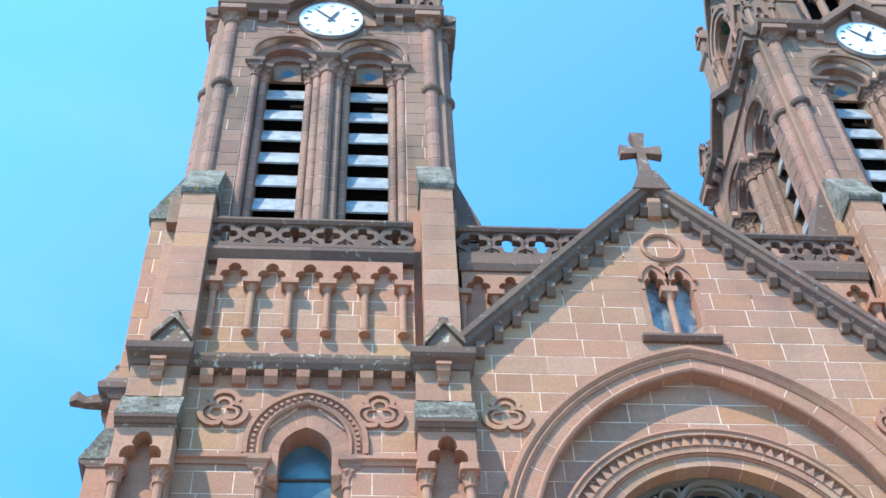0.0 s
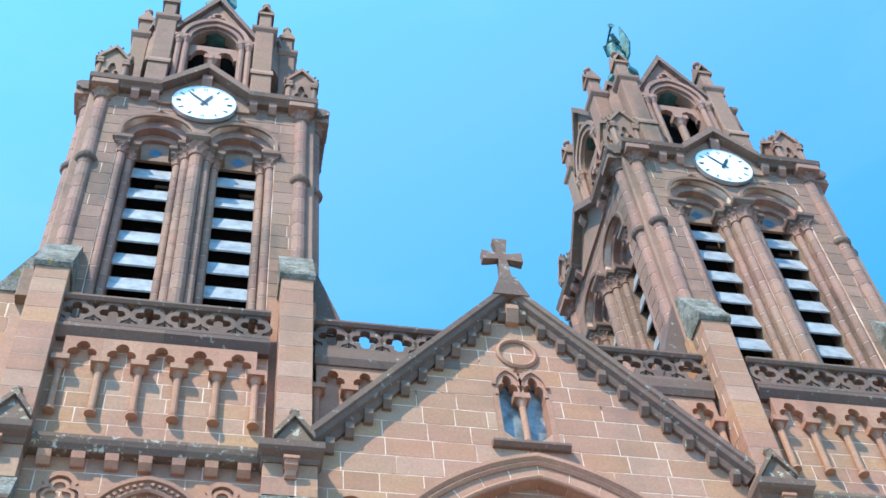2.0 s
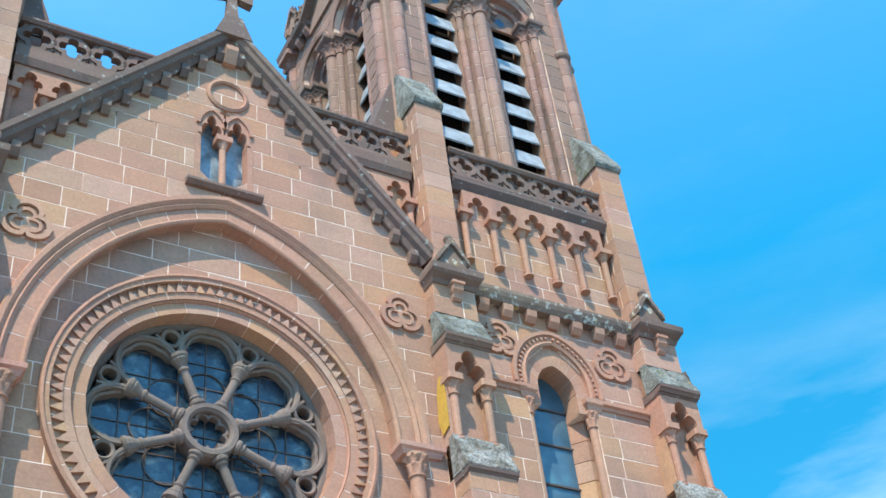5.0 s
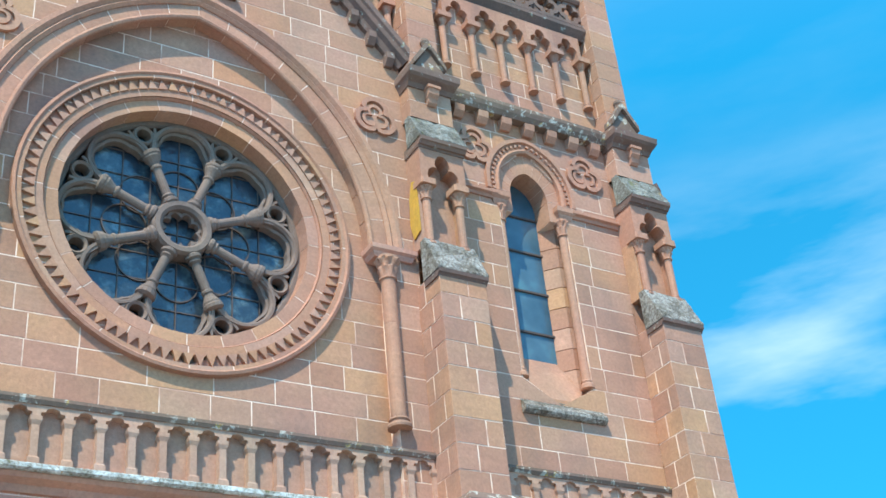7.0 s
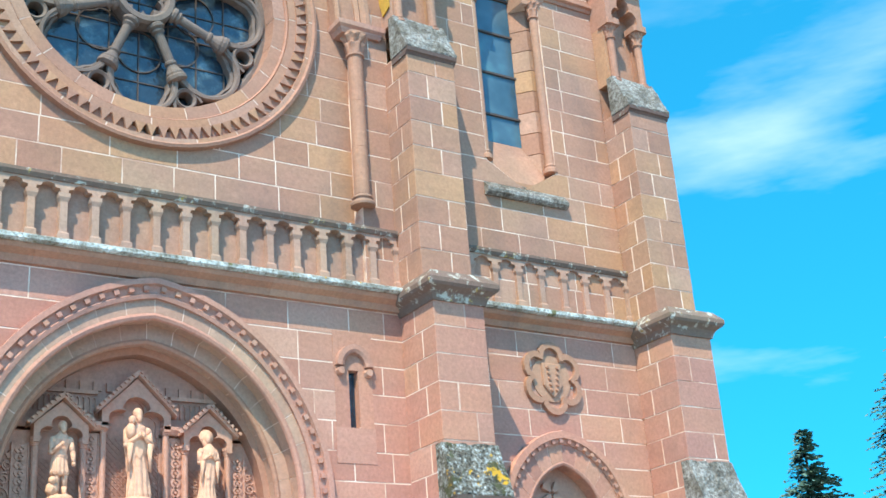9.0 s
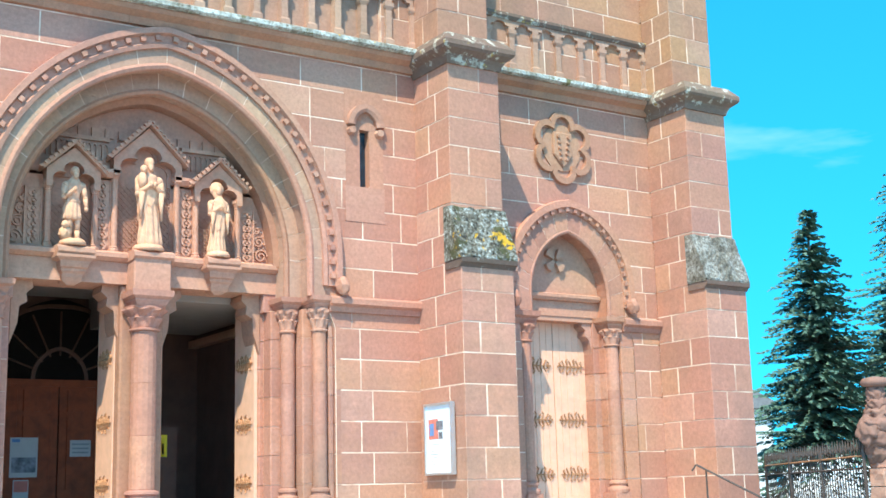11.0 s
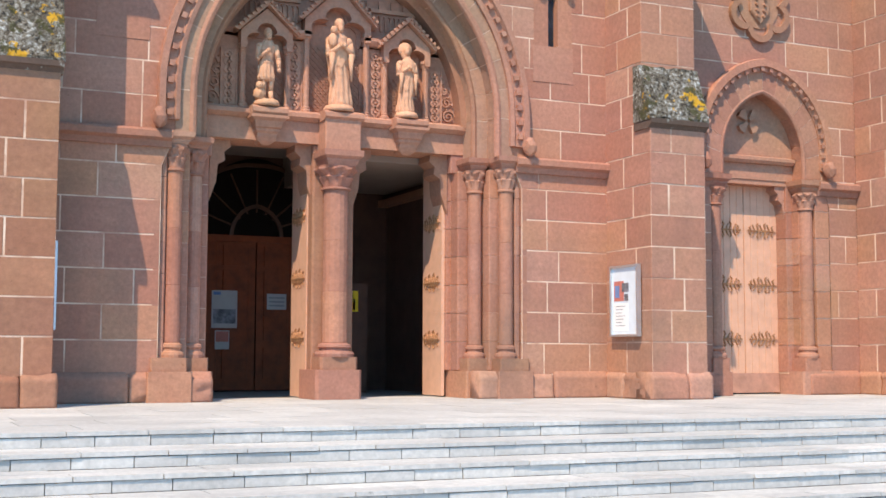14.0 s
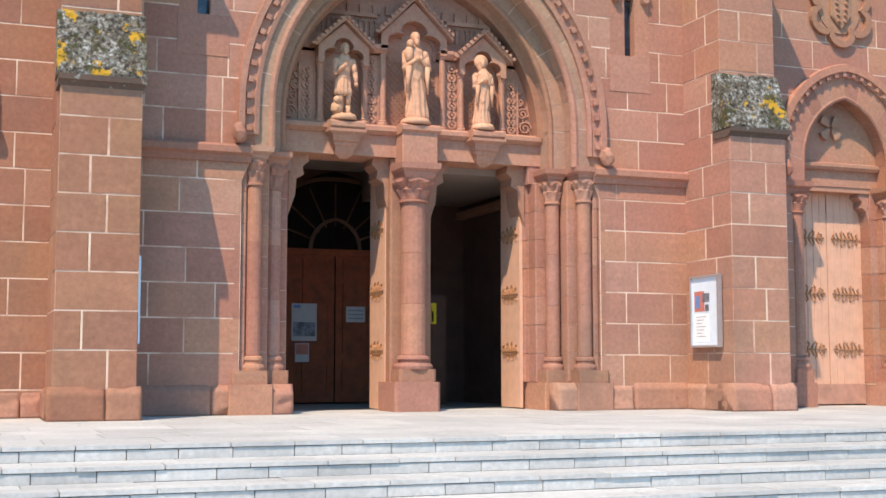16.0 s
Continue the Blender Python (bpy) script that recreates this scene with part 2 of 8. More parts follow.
M_LEDGE = lichened("white_lichen_ledge", [(0.0, (0.16, 0.13, 0.10)), (0.38, (0.36, 0.33, 0.27)), (0.47, (0.52, 0.51, 0.46)), (0.58, (0.66, 0.68, 0.65))], 0.64, 0.62, (0.14, 0.115, 0.03))
M_MORTAR, mn, ml, mb = material("lime_mortar", 0.95)
m1 = noise_tex(mn, ml, 1.1, 5.0, 0.65)
m2 = ramp(mn, [(0.40, (0.48, 0.27, 0.19)), (0.50, (0.65, 0.45, 0.33)), (0.64, (0.76, 0.57, 0.44))])
ml.new(m1.outputs[0], m2.inputs[0])
ml.new(m2.outputs[0], mb.inputs["Base Color"])
M_LIMESTONE = sandstone("carved_limestone", [(0.66, 0.36, 0.225), (0.62, 0.33, 0.205)], stain=(0.25, 0.14, 0.09), stain_amount=0.4)
M_STEP = sandstone("grey_granite", [(0.54, 0.525, 0.50), (0.48, 0.47, 0.45), (0.59, 0.575, 0.545)], stain=(0.30, 0.29, 0.275), stain_amount=0.6, rough=0.7, tinge=0.0)
M_STEPJOINT = plain("step_joint", (0.20, 0.19, 0.175), 0.95)
M_WOOD = plain("varnished_door_wood", (0.23, 0.043, 0.010), 0.75, vary=0.3, scale=4.0)
M_PINKWOOD = plain("pink_painted_wood", (0.68, 0.375, 0.25), 0.6, vary=0.08, scale=5.0)
M_RUST = plain("rusty_iron", (0.38, 0.18, 0.085), 0.85, 0.0, vary=0.35, scale=20)
M_IRON = plain("dark_iron", (0.085, 0.058, 0.047), 0.7, 0.3, vary=0.3, scale=20)
M_BRONZE = plain("green_bronze", (0.05, 0.13, 0.12), 0.6, 0.4, vary=0.5, scale=3.0)
M_SLATE = plain("slate_louvre", (0.29, 0.30, 0.31), 0.4, 0.0, vary=0.35, scale=3.0)
# near-black colour that stands in for unlit depth behind openings
M_DARKVOID = plain("black_unlit_depth", (0.010, 0.007, 0.006), 0.95)
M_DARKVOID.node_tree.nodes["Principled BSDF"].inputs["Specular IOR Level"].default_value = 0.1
M_WHITE = plain("white_enamel", (0.82, 0.84, 0.86), 0.35, vary=0.03)
M_BLACK = plain("black_paint", (0.02, 0.025, 0.035), 0.5)
M_PLASTER = plain("grey_plaster", (0.30, 0.235, 0.20), 0.9, vary=0.1, scale=1.5)
M_ALU = plain("aluminium", (0.62, 0.64, 0.66), 0.35, 0.8, vary=0.05)
M_PAPER = plain("paper", (0.80, 0.80, 0.78), 0.8, vary=0.03)
# pale blue put into the backing for the sky reflected in its glass
M_CASE = plain("sky_reflection_case_backing", (0.66, 0.73, 0.78), 0.25, vary=0.05)
# darker copy of the paper, with the porch's dim light in its colour
M_POSTER = plain("porch_dimmed_poster_paper", (0.46, 0.42, 0.40), 0.8, vary=0.05)
M_PICTURE = plain("dull_poster_picture", (0.20, 0.19, 0.21), 0.8, vary=0.6, scale=9.0)
M_REDINK = plain("red_print", (0.52, 0.16, 0.12), 0.8)
M_GREYINK = plain("grey_print", (0.25, 0.25, 0.26), 0.8)
M_BLUEINK = plain("blue_print", (0.14, 0.22, 0.42), 0.8)
M_YELLOW = plain("yellow_print", (0.75, 0.52, 0.03), 0.8)
M_GLASS_M, gn, gl, gb = material("dark_leaded_glass", 0.12)
g1 = noise_tex(gn, gl, 2.2, 5.0, 0.7)
gr_ = ramp(gn, [(0.3, (0.012, 0.02, 0.03)), (0.50, (0.022, 0.036, 0.05)), (0.60, (0.05, 0.075, 0.085)), (0.72, (0.13, 0.17, 0.18))])
gl.new(g1.outputs[0], gr_.inputs[0])
gl.new(gr_.outputs[0], gb.inputs["Base Color"])
g2 = noise_tex(gn, gl, 9.0, 2.0, 0.5)
bumped(gn, gl, gb, g2.outputs[0], 0.5, 0.03)
gb.inputs["Specular IOR Level"].default_value = 0.6


# ---- mesh helpers ----
def part(name, bm, mat, parent=None, label="", smooth=False):
    """Link a bmesh as one mesh object, under a thing or a part."""
    me = bpy.data.meshes.new(name)
    bmesh.ops.recalc_face_normals(bm, faces=bm.faces[:])
    bm.to_mesh(me)
    bm.free()
    me.materials.append(mat)
    if smooth:
        for p in me.polygons:
            p.use_smooth = True
    ob = new(name, me)
    ob.parent = parent
    return tagged(ob, label)


def thing(name, label, category, group="", kind="", at=(0, 0, 0)):
    ob = new(name)
    ob.empty_display_size = 0.2
    ob.location = at
    return tagged(ob, label, category, group, kind)


def shared(ob, m, parent=None):
    """One more object on the same mesh."""
    c = ob.copy()
    scene.collection.objects.link(c)
    c.parent = parent or ob.parent
    c.matrix_basis = m
    return c


def bm_new():
    return bmesh.new()


def loft(bm, loops, cap=True, ring=True):
    """Faces between loops of equally many points."""
    vs = [[bm.verts.new(p) for p in lp] for lp in loops]
    n = len(vs[0])
    for a, b in zip(vs, vs[1:]):
        for i in range(n if ring else n - 1):
            j = (i + 1) % n
            bm.faces.new((a[i], a[j], b[j], b[i]))
    if cap:
        bm.faces.new(vs[0][::-1])
        bm.faces.new(vs[-1])
    return bm


def box(bm, x0, x1, y0, y1, z0, z1, c=0.0):
    """A box; c: chamfer of its upright edges."""
    if c <= 0:
        pts = [(x0, y0), (x1, y0), (x1, y1), (x0, y1)]
    else:
        pts = [(x0 + c, y0), (x1 - c, y0), (x1, y0 + c), (x1, y1 - c), (x1 - c, y1), (x0 + c, y1), (x0, y1 - c), (x0, y0 + c)]
    return loft(bm, [[(x, y, z0) for x, y in pts], [(x, y, z1) for x, y in pts]])


def prism(bm, pts, y0, y1, c=0.0):
    """A polygon in x, z drawn out along y; c: chamfer of the front edge towards y0."""
    if c > 0:
        cx, cz = sum(p[0] for p in pts) / len(pts), sum(p[1] for p in pts) / len(pts)
        small = [(x - c * ((x > cx) - (x < cx)), z - c * ((z > cz) - (z < cz))) for x, z in pts]
        return loft(bm, [[(x, y0, z) for x, z in small], [(x, y0 + c, z) for x, z in pts], [(x, y1, z) for x, z in pts]])
    return loft(bm, [[(x, y0, z) for x, z in pts], [(x, y1, z) for x, z in pts]])


def prism_x(bm, pts, x0, x1):
    """A profile in y, z drawn out along x."""
    return loft(bm, [[(x0, y, z) for y, z in pts], [(x1, y, z) for y, z in pts]])


def lathe(bm, prof, x=0.0, y=0.0, n=12):
    """Turned round the upright line through x, y; prof: (radius, z)."""
    return loft(bm, [[(x + r * math.cos(2 * math.pi * i / n), y + r * math.sin(2 * math.pi * i / n), z) for i in range(n)] for r, z in prof])


def rod(bm, p, q, r0, r1=None, n=8):
    r1 = r0 if r1 is None else r1
    p, q = Vector(p), Vector(q)
    m = (q - p).to_track_quat("Z", "Y").to_matrix()
    return loft(bm, [[o + m @ Vector((r * math.cos(2 * math.pi * i / n), r * math.sin(2 * math.pi * i / n), 0)) for i in range(n)] for o, r in ((p, r0), (q, r1))])


def arch(w, zs, za, cx=0.0, n=14, foot=None):
    """Points of a pointed or round arch, from the left spring over the apex to the right; foot: where it stands on straight legs."""
    h = za - zs
    rad = (w * w + h * h) / (2 * w)
    c = rad - w
    top = math.acos(max(-1, min(1, c / rad)))
    left = [(cx + c - rad * math.cos(top * i / n), zs + rad * math.sin(top * i / n)) for i in range(n + 1)]
    if foot is not None:
        left = [(cx - w, foot + (zs - foot) * i / 2) for i in range(2)] + left
    return left + [(2 * cx - x, z) for x, z in left[-2::-1]]


def arch_half(w, zs, za, z):
    """Half the arch's width at height z."""
    if z <= zs:
        return w
    if z >= za:
        return None
    h = za - zs
    rad = (w * w + h * h) / (2 * w)
    return max(0.0, math.sqrt(max(0, rad * rad - (z - zs) ** 2)) - (rad - w))


def band(bm, path, prof, closed=False):
    """A moulding along a path in x, z; prof: closed loop of (outwards, y)."""
    n = len(path)
    loops = []
    for i, (x, z) in enumerate(path):
        a = path[(i - 1) % n] if closed or i else path[i]
        b = path[(i + 1) % n] if closed or i < n - 1 else path[i]
        tx, tz = b[0] - a[0], b[1] - a[1]
        k = math.hypot(tx, tz) or 1
        nx, nz = -tz / k, tx / k
        loops.append([(x + nx * o, y, z + nz * o) for o, y in prof])
    if closed:
        loops.append(loops[0])
        vs = [[bm.verts.new(p) for p in lp] for lp in loops[:-1]]
        m = len(prof)
        for i in range(n):
            a, b = vs[i], vs[(i + 1) % n]
            for k in range(m):
                bm.faces.new((a[k], a[(k + 1) % m], b[(k + 1) % m], b[k]))
        return bm
    return loft(bm, loops)


def circle(r, cx, cz, n=48):
    return [(cx - r * math.cos(2 * math.pi * i / n), cz + r * math.sin(2 * math.pi * i / n)) for i in range(n)]


COURSE, JOINT = 0.545, 0.012
rng = random.Random(7)


def spans(x0, x1, za, zb, holes, edges):
    """Solid stretches of one course: (left below, right below, left above, right above)."""
    lo0, hi0, lo1, hi1 = x0, x1, x0, x1
    if edges:
        lo0, hi0 = edges(za)
        lo1, hi1 = edges(zb)
    cuts = []
    for h in holes:
        a, b = h(za + 0.001), h(zb - 0.001)
        if a is None and b is None:
            continue
        if a is None:
            a = ((b[0] + b[1]) / 2,) * 2
        if b is None:
            b = ((a[0] + a[1]) / 2,) * 2
        cuts.append((a, b))
    cuts.sort()
    out, l0, l1 = [], lo0, lo1
    for (a, b) in cuts:
        out.append((l0, min(a[0], hi0), l1, min(b[0], hi1)))
        l0, l1 = max(l0, a[1]), max(l1, b[1])
    out.append((l0, hi0, l1, hi1))
    return [s for s in out if s[1] - s[0] > 0.02 or s[3] - s[2] > 0.02]


def ashlar(name, x0, x1, z0, z1, y, thick, mat, parent, holes=(), edges=None, course=COURSE, single=True, lengths=(0.75, 1.35)):
    """A coursed wall facing -y: a mortar core and stones that stand 12 mm proud of it."""
    core, rest = bm_new(), bm_new()
    nc = max(1, round((z1 - z0) / course))
    hgt = (z1 - z0) / nc
    for c in range(nc):
        za, zb = z0 + c * hgt, z0 + (c + 1) * hgt
        for (l0, r0, l1, r1) in spans(x0, x1, za, zb, holes, edges):
            prism(core, [(l0, za), (r0, za), (r1, zb), (l1, zb)], y, y + thick)
            a, b = max(l0, l1), min(r0, r1)
            js, x = [], a + rng.uniform(0.35, 1.1) * (0.55 if c % 2 else 1.0)
            while x < b - 0.3:
                js.append(x)
                x += rng.uniform(*lengths)
            lows, highs = [l0, *js, r0], [l1, *js, r1]
            for i in range(len(js) + 1):
                q = [(lows[i], za), (lows[i + 1], za), (highs[i + 1], zb), (highs[i], zb)]
                cx, cz = sum(p[0] for p in q) / 4, (za + zb) / 2
                if max(q[1][0] - q[0][0], q[2][0] - q[3][0]) < 0.05:
                    continue
                g = JOINT
                t = [(p[0] - g * ((p[0] > cx) - (p[0] < cx)), p[1] - g * ((p[1] > cz) - (p[1] < cz))) for p in q]
                bm = bm_new() if single else rest
                prism(bm, t, y - 0.003 - rng.uniform(0, 0.003), y + 0.03, 0.003)
                if single:
                    part("stone", bm, mat, parent)
    part(name, core, M_MORTAR, parent)
    if single:
        rest.free()
    else:
        tagged(part("stones", rest, mat, parent), kind="stuff")


def stacked(x0, x1, y0, y1, z0, z1, mat, parent, course=COURSE, single=True, bm_rest=None):
    """A pier of squared stones round a mortar core, y0 in front."""
    nc = max(1, round((z1 - z0) / course))
    h = (z1 - z0) / nc
    core = bm_new()
    box(core, x0 + 0.006, x1 - 0.006, y0 + 0.006, y1, z0, z1)
    part("core", core, M_MORTAR, parent)
    for c in range(nc):
        za, zb = z0 + c * h + JOINT, z0 + (c + 1) * h - JOINT
        if c == 0:
            za = z0
        w = x1 - x0
        s = x0 + w * (rng.uniform(0.3, 0.42) if c % 2 else rng.uniform(0.58, 0.7))
        cells = [(x0, s - JOINT), (s + JOINT, x1)] if w > 0.9 and rng.random() < 0.75 else [(x0, x1)]
        deep = y1 - 0.2 - y0
        cut = y0 + deep * (rng.uniform(0.3, 0.45) if c % 2 else rng.uniform(0.55, 0.72)) if deep > 0.6 else y1
        for xa, xb in cells:
            j = rng.uniform(-0.004, 0.004)
            bm = bm_new() if single else bm_rest
            box(bm, xa - (j if xa == x0 else 0), xb + (j if xb == x1 else 0), y0 - j, cut - (JOINT if cut < y1 else 0), za, zb, 0.01)
            if single:
                part("stone", bm, mat, parent)
        if cut < y1:
            j = rng.uniform(-0.003, 0.003)
            bm = bm_new() if single else bm_rest
            box(bm, x0 - j, x1 + j, cut + JOINT, y1, za, zb, 0.01)
            if single:
                part("stone", bm, mat, parent)


# ---- ground, terrace and steps ----
g = bm_new()
box(g, -900, 900, -600, 1500, -1.2, -0.75)
tagged(part("ground", g, plain("pale_gravel_square", (0.27, 0.25, 0.22), 0.95, vary=0.25, scale=3.0)), "pale gravel square in front of the church", "ground", kind="structure")

STEP_Y, TREAD, RISE, END_R, END_L = -7.2, 0.72, 0.15, 8.0, -30.0
steps = thing("terrace", "pale granite terrace with broad shallow steps before the church", "steps", kind="structure")
s = bm_new()
loft(s, [[(END_L, STEP_Y + 0.05, z), (END_R - 0.02, STEP_Y + 0.05, z), (11.4, -1.6, z), (13.2, 1.0, z), (13.2, 9, z), (END_L, 9, z)] for z in (-0.75, -0.012)])
part("terrace_core", s, M_STEPJOINT, steps)
for k in range(1, 5):
    s = bm_new()
    box(s, END_L, END_R - 0.02, STEP_Y - TREAD * k + 0.05, STEP_Y - TREAD * (k - 1) + 0.06, -0.76, -RISE * k - 0.012)
    part("step_core", s, M_STEPJOINT, steps)


def slab_row(y0, y1, z0, z1, x0, x1, lens, name, tilt=0.0):
    x = x0 - rng.uniform(0, 0.5)
    while x < x1 - 0.1:
        e = min(x1, x + rng.uniform(*lens))
        if e > -9.5:
            b = bm_new()
            d = rng.uniform(-0.003, 0.003)
            box(b, max(x, x0) + 0.005, e - 0.005, y0 + d * 2, y1, z0, z1 + d)
            part(name, b, M_STEP, steps)
        x = e


for k in range(5):
    yk, zk = STEP_Y - TREAD * k, -RISE * k
    slab_row(yk - 0.016, yk + 0.30, zk - 0.042, zk, END_L, END_R, (0.6, 0.85), "nosing")
    if k:
        slab_row(yk + 0.31, yk + TREAD - 0.01, zk - 0.045, zk - 0.002, END_L, END_R, (0.9, 1.4), "tread")
    slab_row(yk + 0.004, yk + 0.06, zk - RISE, zk - 0.05, END_L, END_R, (0.48, 0.66), "riser")
# paving of the terrace, beside a slanting end
y = STEP_Y + 0.31
while y < 0.9:
    e = y + 0.95
    xr = END_R + max(0.0, (y - STEP_Y)) * 0.6
    x = -13.0
    while x < xr:
        f = min(xr, x + rng.uniform(0.8, 1.3))
        b = bm_new()
        d = rng.uniform(-0.002, 0.002)
        box(b, x + 0.005, f - 0.005, y + 0.005, e - 0.005, -0.05, -0.002 + d)
        part("paving_slab", b, M_STEP, steps)
        x = f
    y = e

# ---- central bay ----
def portal_hole(z):
    h = arch_half(3.0 if z > 4.3 else 3.24, 5.0, 8.45, z)
    return None if h is None else (-h, h)


def rose_arch_hole(z):
    h = arch_half(4.3, 15.0, 20.45, z)
    return None if h is None else (-h, h)


def rose_hole(z):
    d = 3.0 ** 2 - (z - 15.1) ** 2
    return (-math.sqrt(d), math.sqrt(d)) if d > 0 else None


def slit_hole(z):
    return (3.77, 4.02) if 6.3 < z < 7.8 else None


def slit_hole_left(z):
    return (-4.02, -3.77) if 6.3 < z < 7.8 else None


wall_c = thing("wall_center", "red sandstone wall of the central bay in pale-jointed ashlar", "wall", kind="structure")
ashlar("wall_core", -5.05, 5.05, -0.138, 9.31, 0.0, 0.9, M_LOW, wall_c, [portal_hole, slit_hole, slit_hole_left])
wall_r = thing("wall_rose", "pink sandstone wall round the rose window", "wall", kind="structure")
ashlar("wall_core", -4.35, 4.35, 9.05, 20.5, 0.32, 0.6, M_UP, wall_r, [rose_hole],
       edges=lambda z: (-(arch_half(4.3, 15.0, 20.6, z) or 0.05), arch_half(4.3, 15.0, 20.6, z) or 0.05))
wall_s = thing("wall_gable", "pink sandstone gable wall with pale mortar joints", "wall", kind="structure")
ashlar("wall_core", -5.1, -4.3, 9.31, 15.0, 0.0, 0.9, M_UP, wall_s)
ashlar("wall_core", 4.3, 5.1, 9.31, 15.0, 0.0, 0.9, M_UP, wall_s)


def gable_window_hole(z):
    return (-0.68, 0.55) if 21.3 < z < 23.4 else None


RAKE = (26.25 - 20.45) / 5.06
ashlar("wall_core", -5.1, 5.1, 15.0, 26.0, 0.0, 0.6, M_UP, wall_s, [rose_arch_hole, gable_window_hole],
       edges=lambda z: (-min(5.1, (26.25 - z) / RAKE), min(5.1, (26.25 - z) / RAKE)))

# plinth of rougher stones
def rough_block(x0, x1, y, h, broken, seed, back=0.5):
    """A plinth stone with a chamfered top, its face spalled and its corners worn."""
    b = bm_new()
    rows = [(y, h * 0.78 * k / 10) for k in range(11)] + [(y + 0.025, h * 0.86), (y + 0.06, h * 0.93), (y + 0.09, h)]
    prof = rows + [(y + 0.2, h + 0.002), (y + back, h + 0.002), (y + back, 0.0)]
    n = max(6, round((x1 - x0) / 0.04))
    loops = []
    for i in range(n + 1):
        x = x0 + (x1 - x0) * i / n
        edge = min(i, n - i) * (x1 - x0) / n
        end = 0.022 * max(0.0, 1 - edge / 0.05) ** 2
        lp = []
        for yy, zz in prof:
            q = Vector((x * 1.2 + seed, seed * 0.3, zz * 2.2))
            spall = noise.noise(q) + 0.35 * noise.noise(q * 2.7)
            d = max(0.0, min(1.0, (spall - 0.04) * 3.2)) * 0.12 * broken + 0.006 * noise.noise(q * 7) * broken + end
            if yy > y + 0.15:
                d = 0.0
            lp.append((x, yy + max(-0.006, d), zz - (0.3 * d if zz > h * 0.7 else 0.0)))
        loops.append(lp)
    return loft(b, loops)


def plinth(x0, x1, y, parent, h=0.48):
    x = x0
    while x < x1 - 0.05:
        e = min(x1, x + rng.uniform(0.9, 1.6))
        if x1 - e < 0.3:
            e = x1
        part("plinth_stone", rough_block(x + 0.006, e - 0.006, y, h, rng.choice((0.0, 0.3, 0.6, 1.0)), rng.uniform(0, 50)), M_LOW, parent, smooth=True)
        x = e


plinth(-5.0, -2.35, -0.09, wall_c)
plinth(2.35, 5.0, -0.09, wall_c)

# string course at the capitals' height
def moulding(name, prof, x0, x1, mat, parent, cuts=1):
    step = (x1 - x0) / cuts
    for i in range(cuts):
        b = bm_new()
        prism_x(b, prof, x0 + i * step + (0.004 if i else 0), x0 + (i + 1) * step)
        part(name, b, mat, parent)


def string_profile(y, z, out=0.12, h=0.17):
    return [(y + 0.1, z), (y - out * 0.35, z), (y - out * 0.5, z + h * 0.35), (y - out, z + h * 0.5), (y - out, z + h * 0.85), (y - out * 0.7, z + h), (y + 0.1, z + h)]


moulding("string_course", string_profile(0, 4.04, 0.15, 0.28), 3.1, 5.02, M_LOW, wall_c)
moulding("string_course", string_profile(0, 4.04, 0.15, 0.28), -5.02, -3.1, M_LOW, wall_c)

# cornice and blind balustrade over the portal
def cornice_profile(y, z):
    return [(y + 0.4, z - 0.22), (y - 0.08, z - 0.22), (y - 0.12, z - 0.10), (y - 0.26, z - 0.03), (y - 0.30, z + 0.03), (y - 0.30, z + 0.06), (y + 0.4, z + 0.06)]


def ledge_profile(y, z):
    return [(y + 0.4, z + 0.06), (y - 0.36, z + 0.06), (y - 0.41, z + 0.09), (y - 0.41, z + 0.16), (y - 0.34, z + 0.20), (y - 0.10, z + 0.27), (y + 0.4, z + 0.29)]


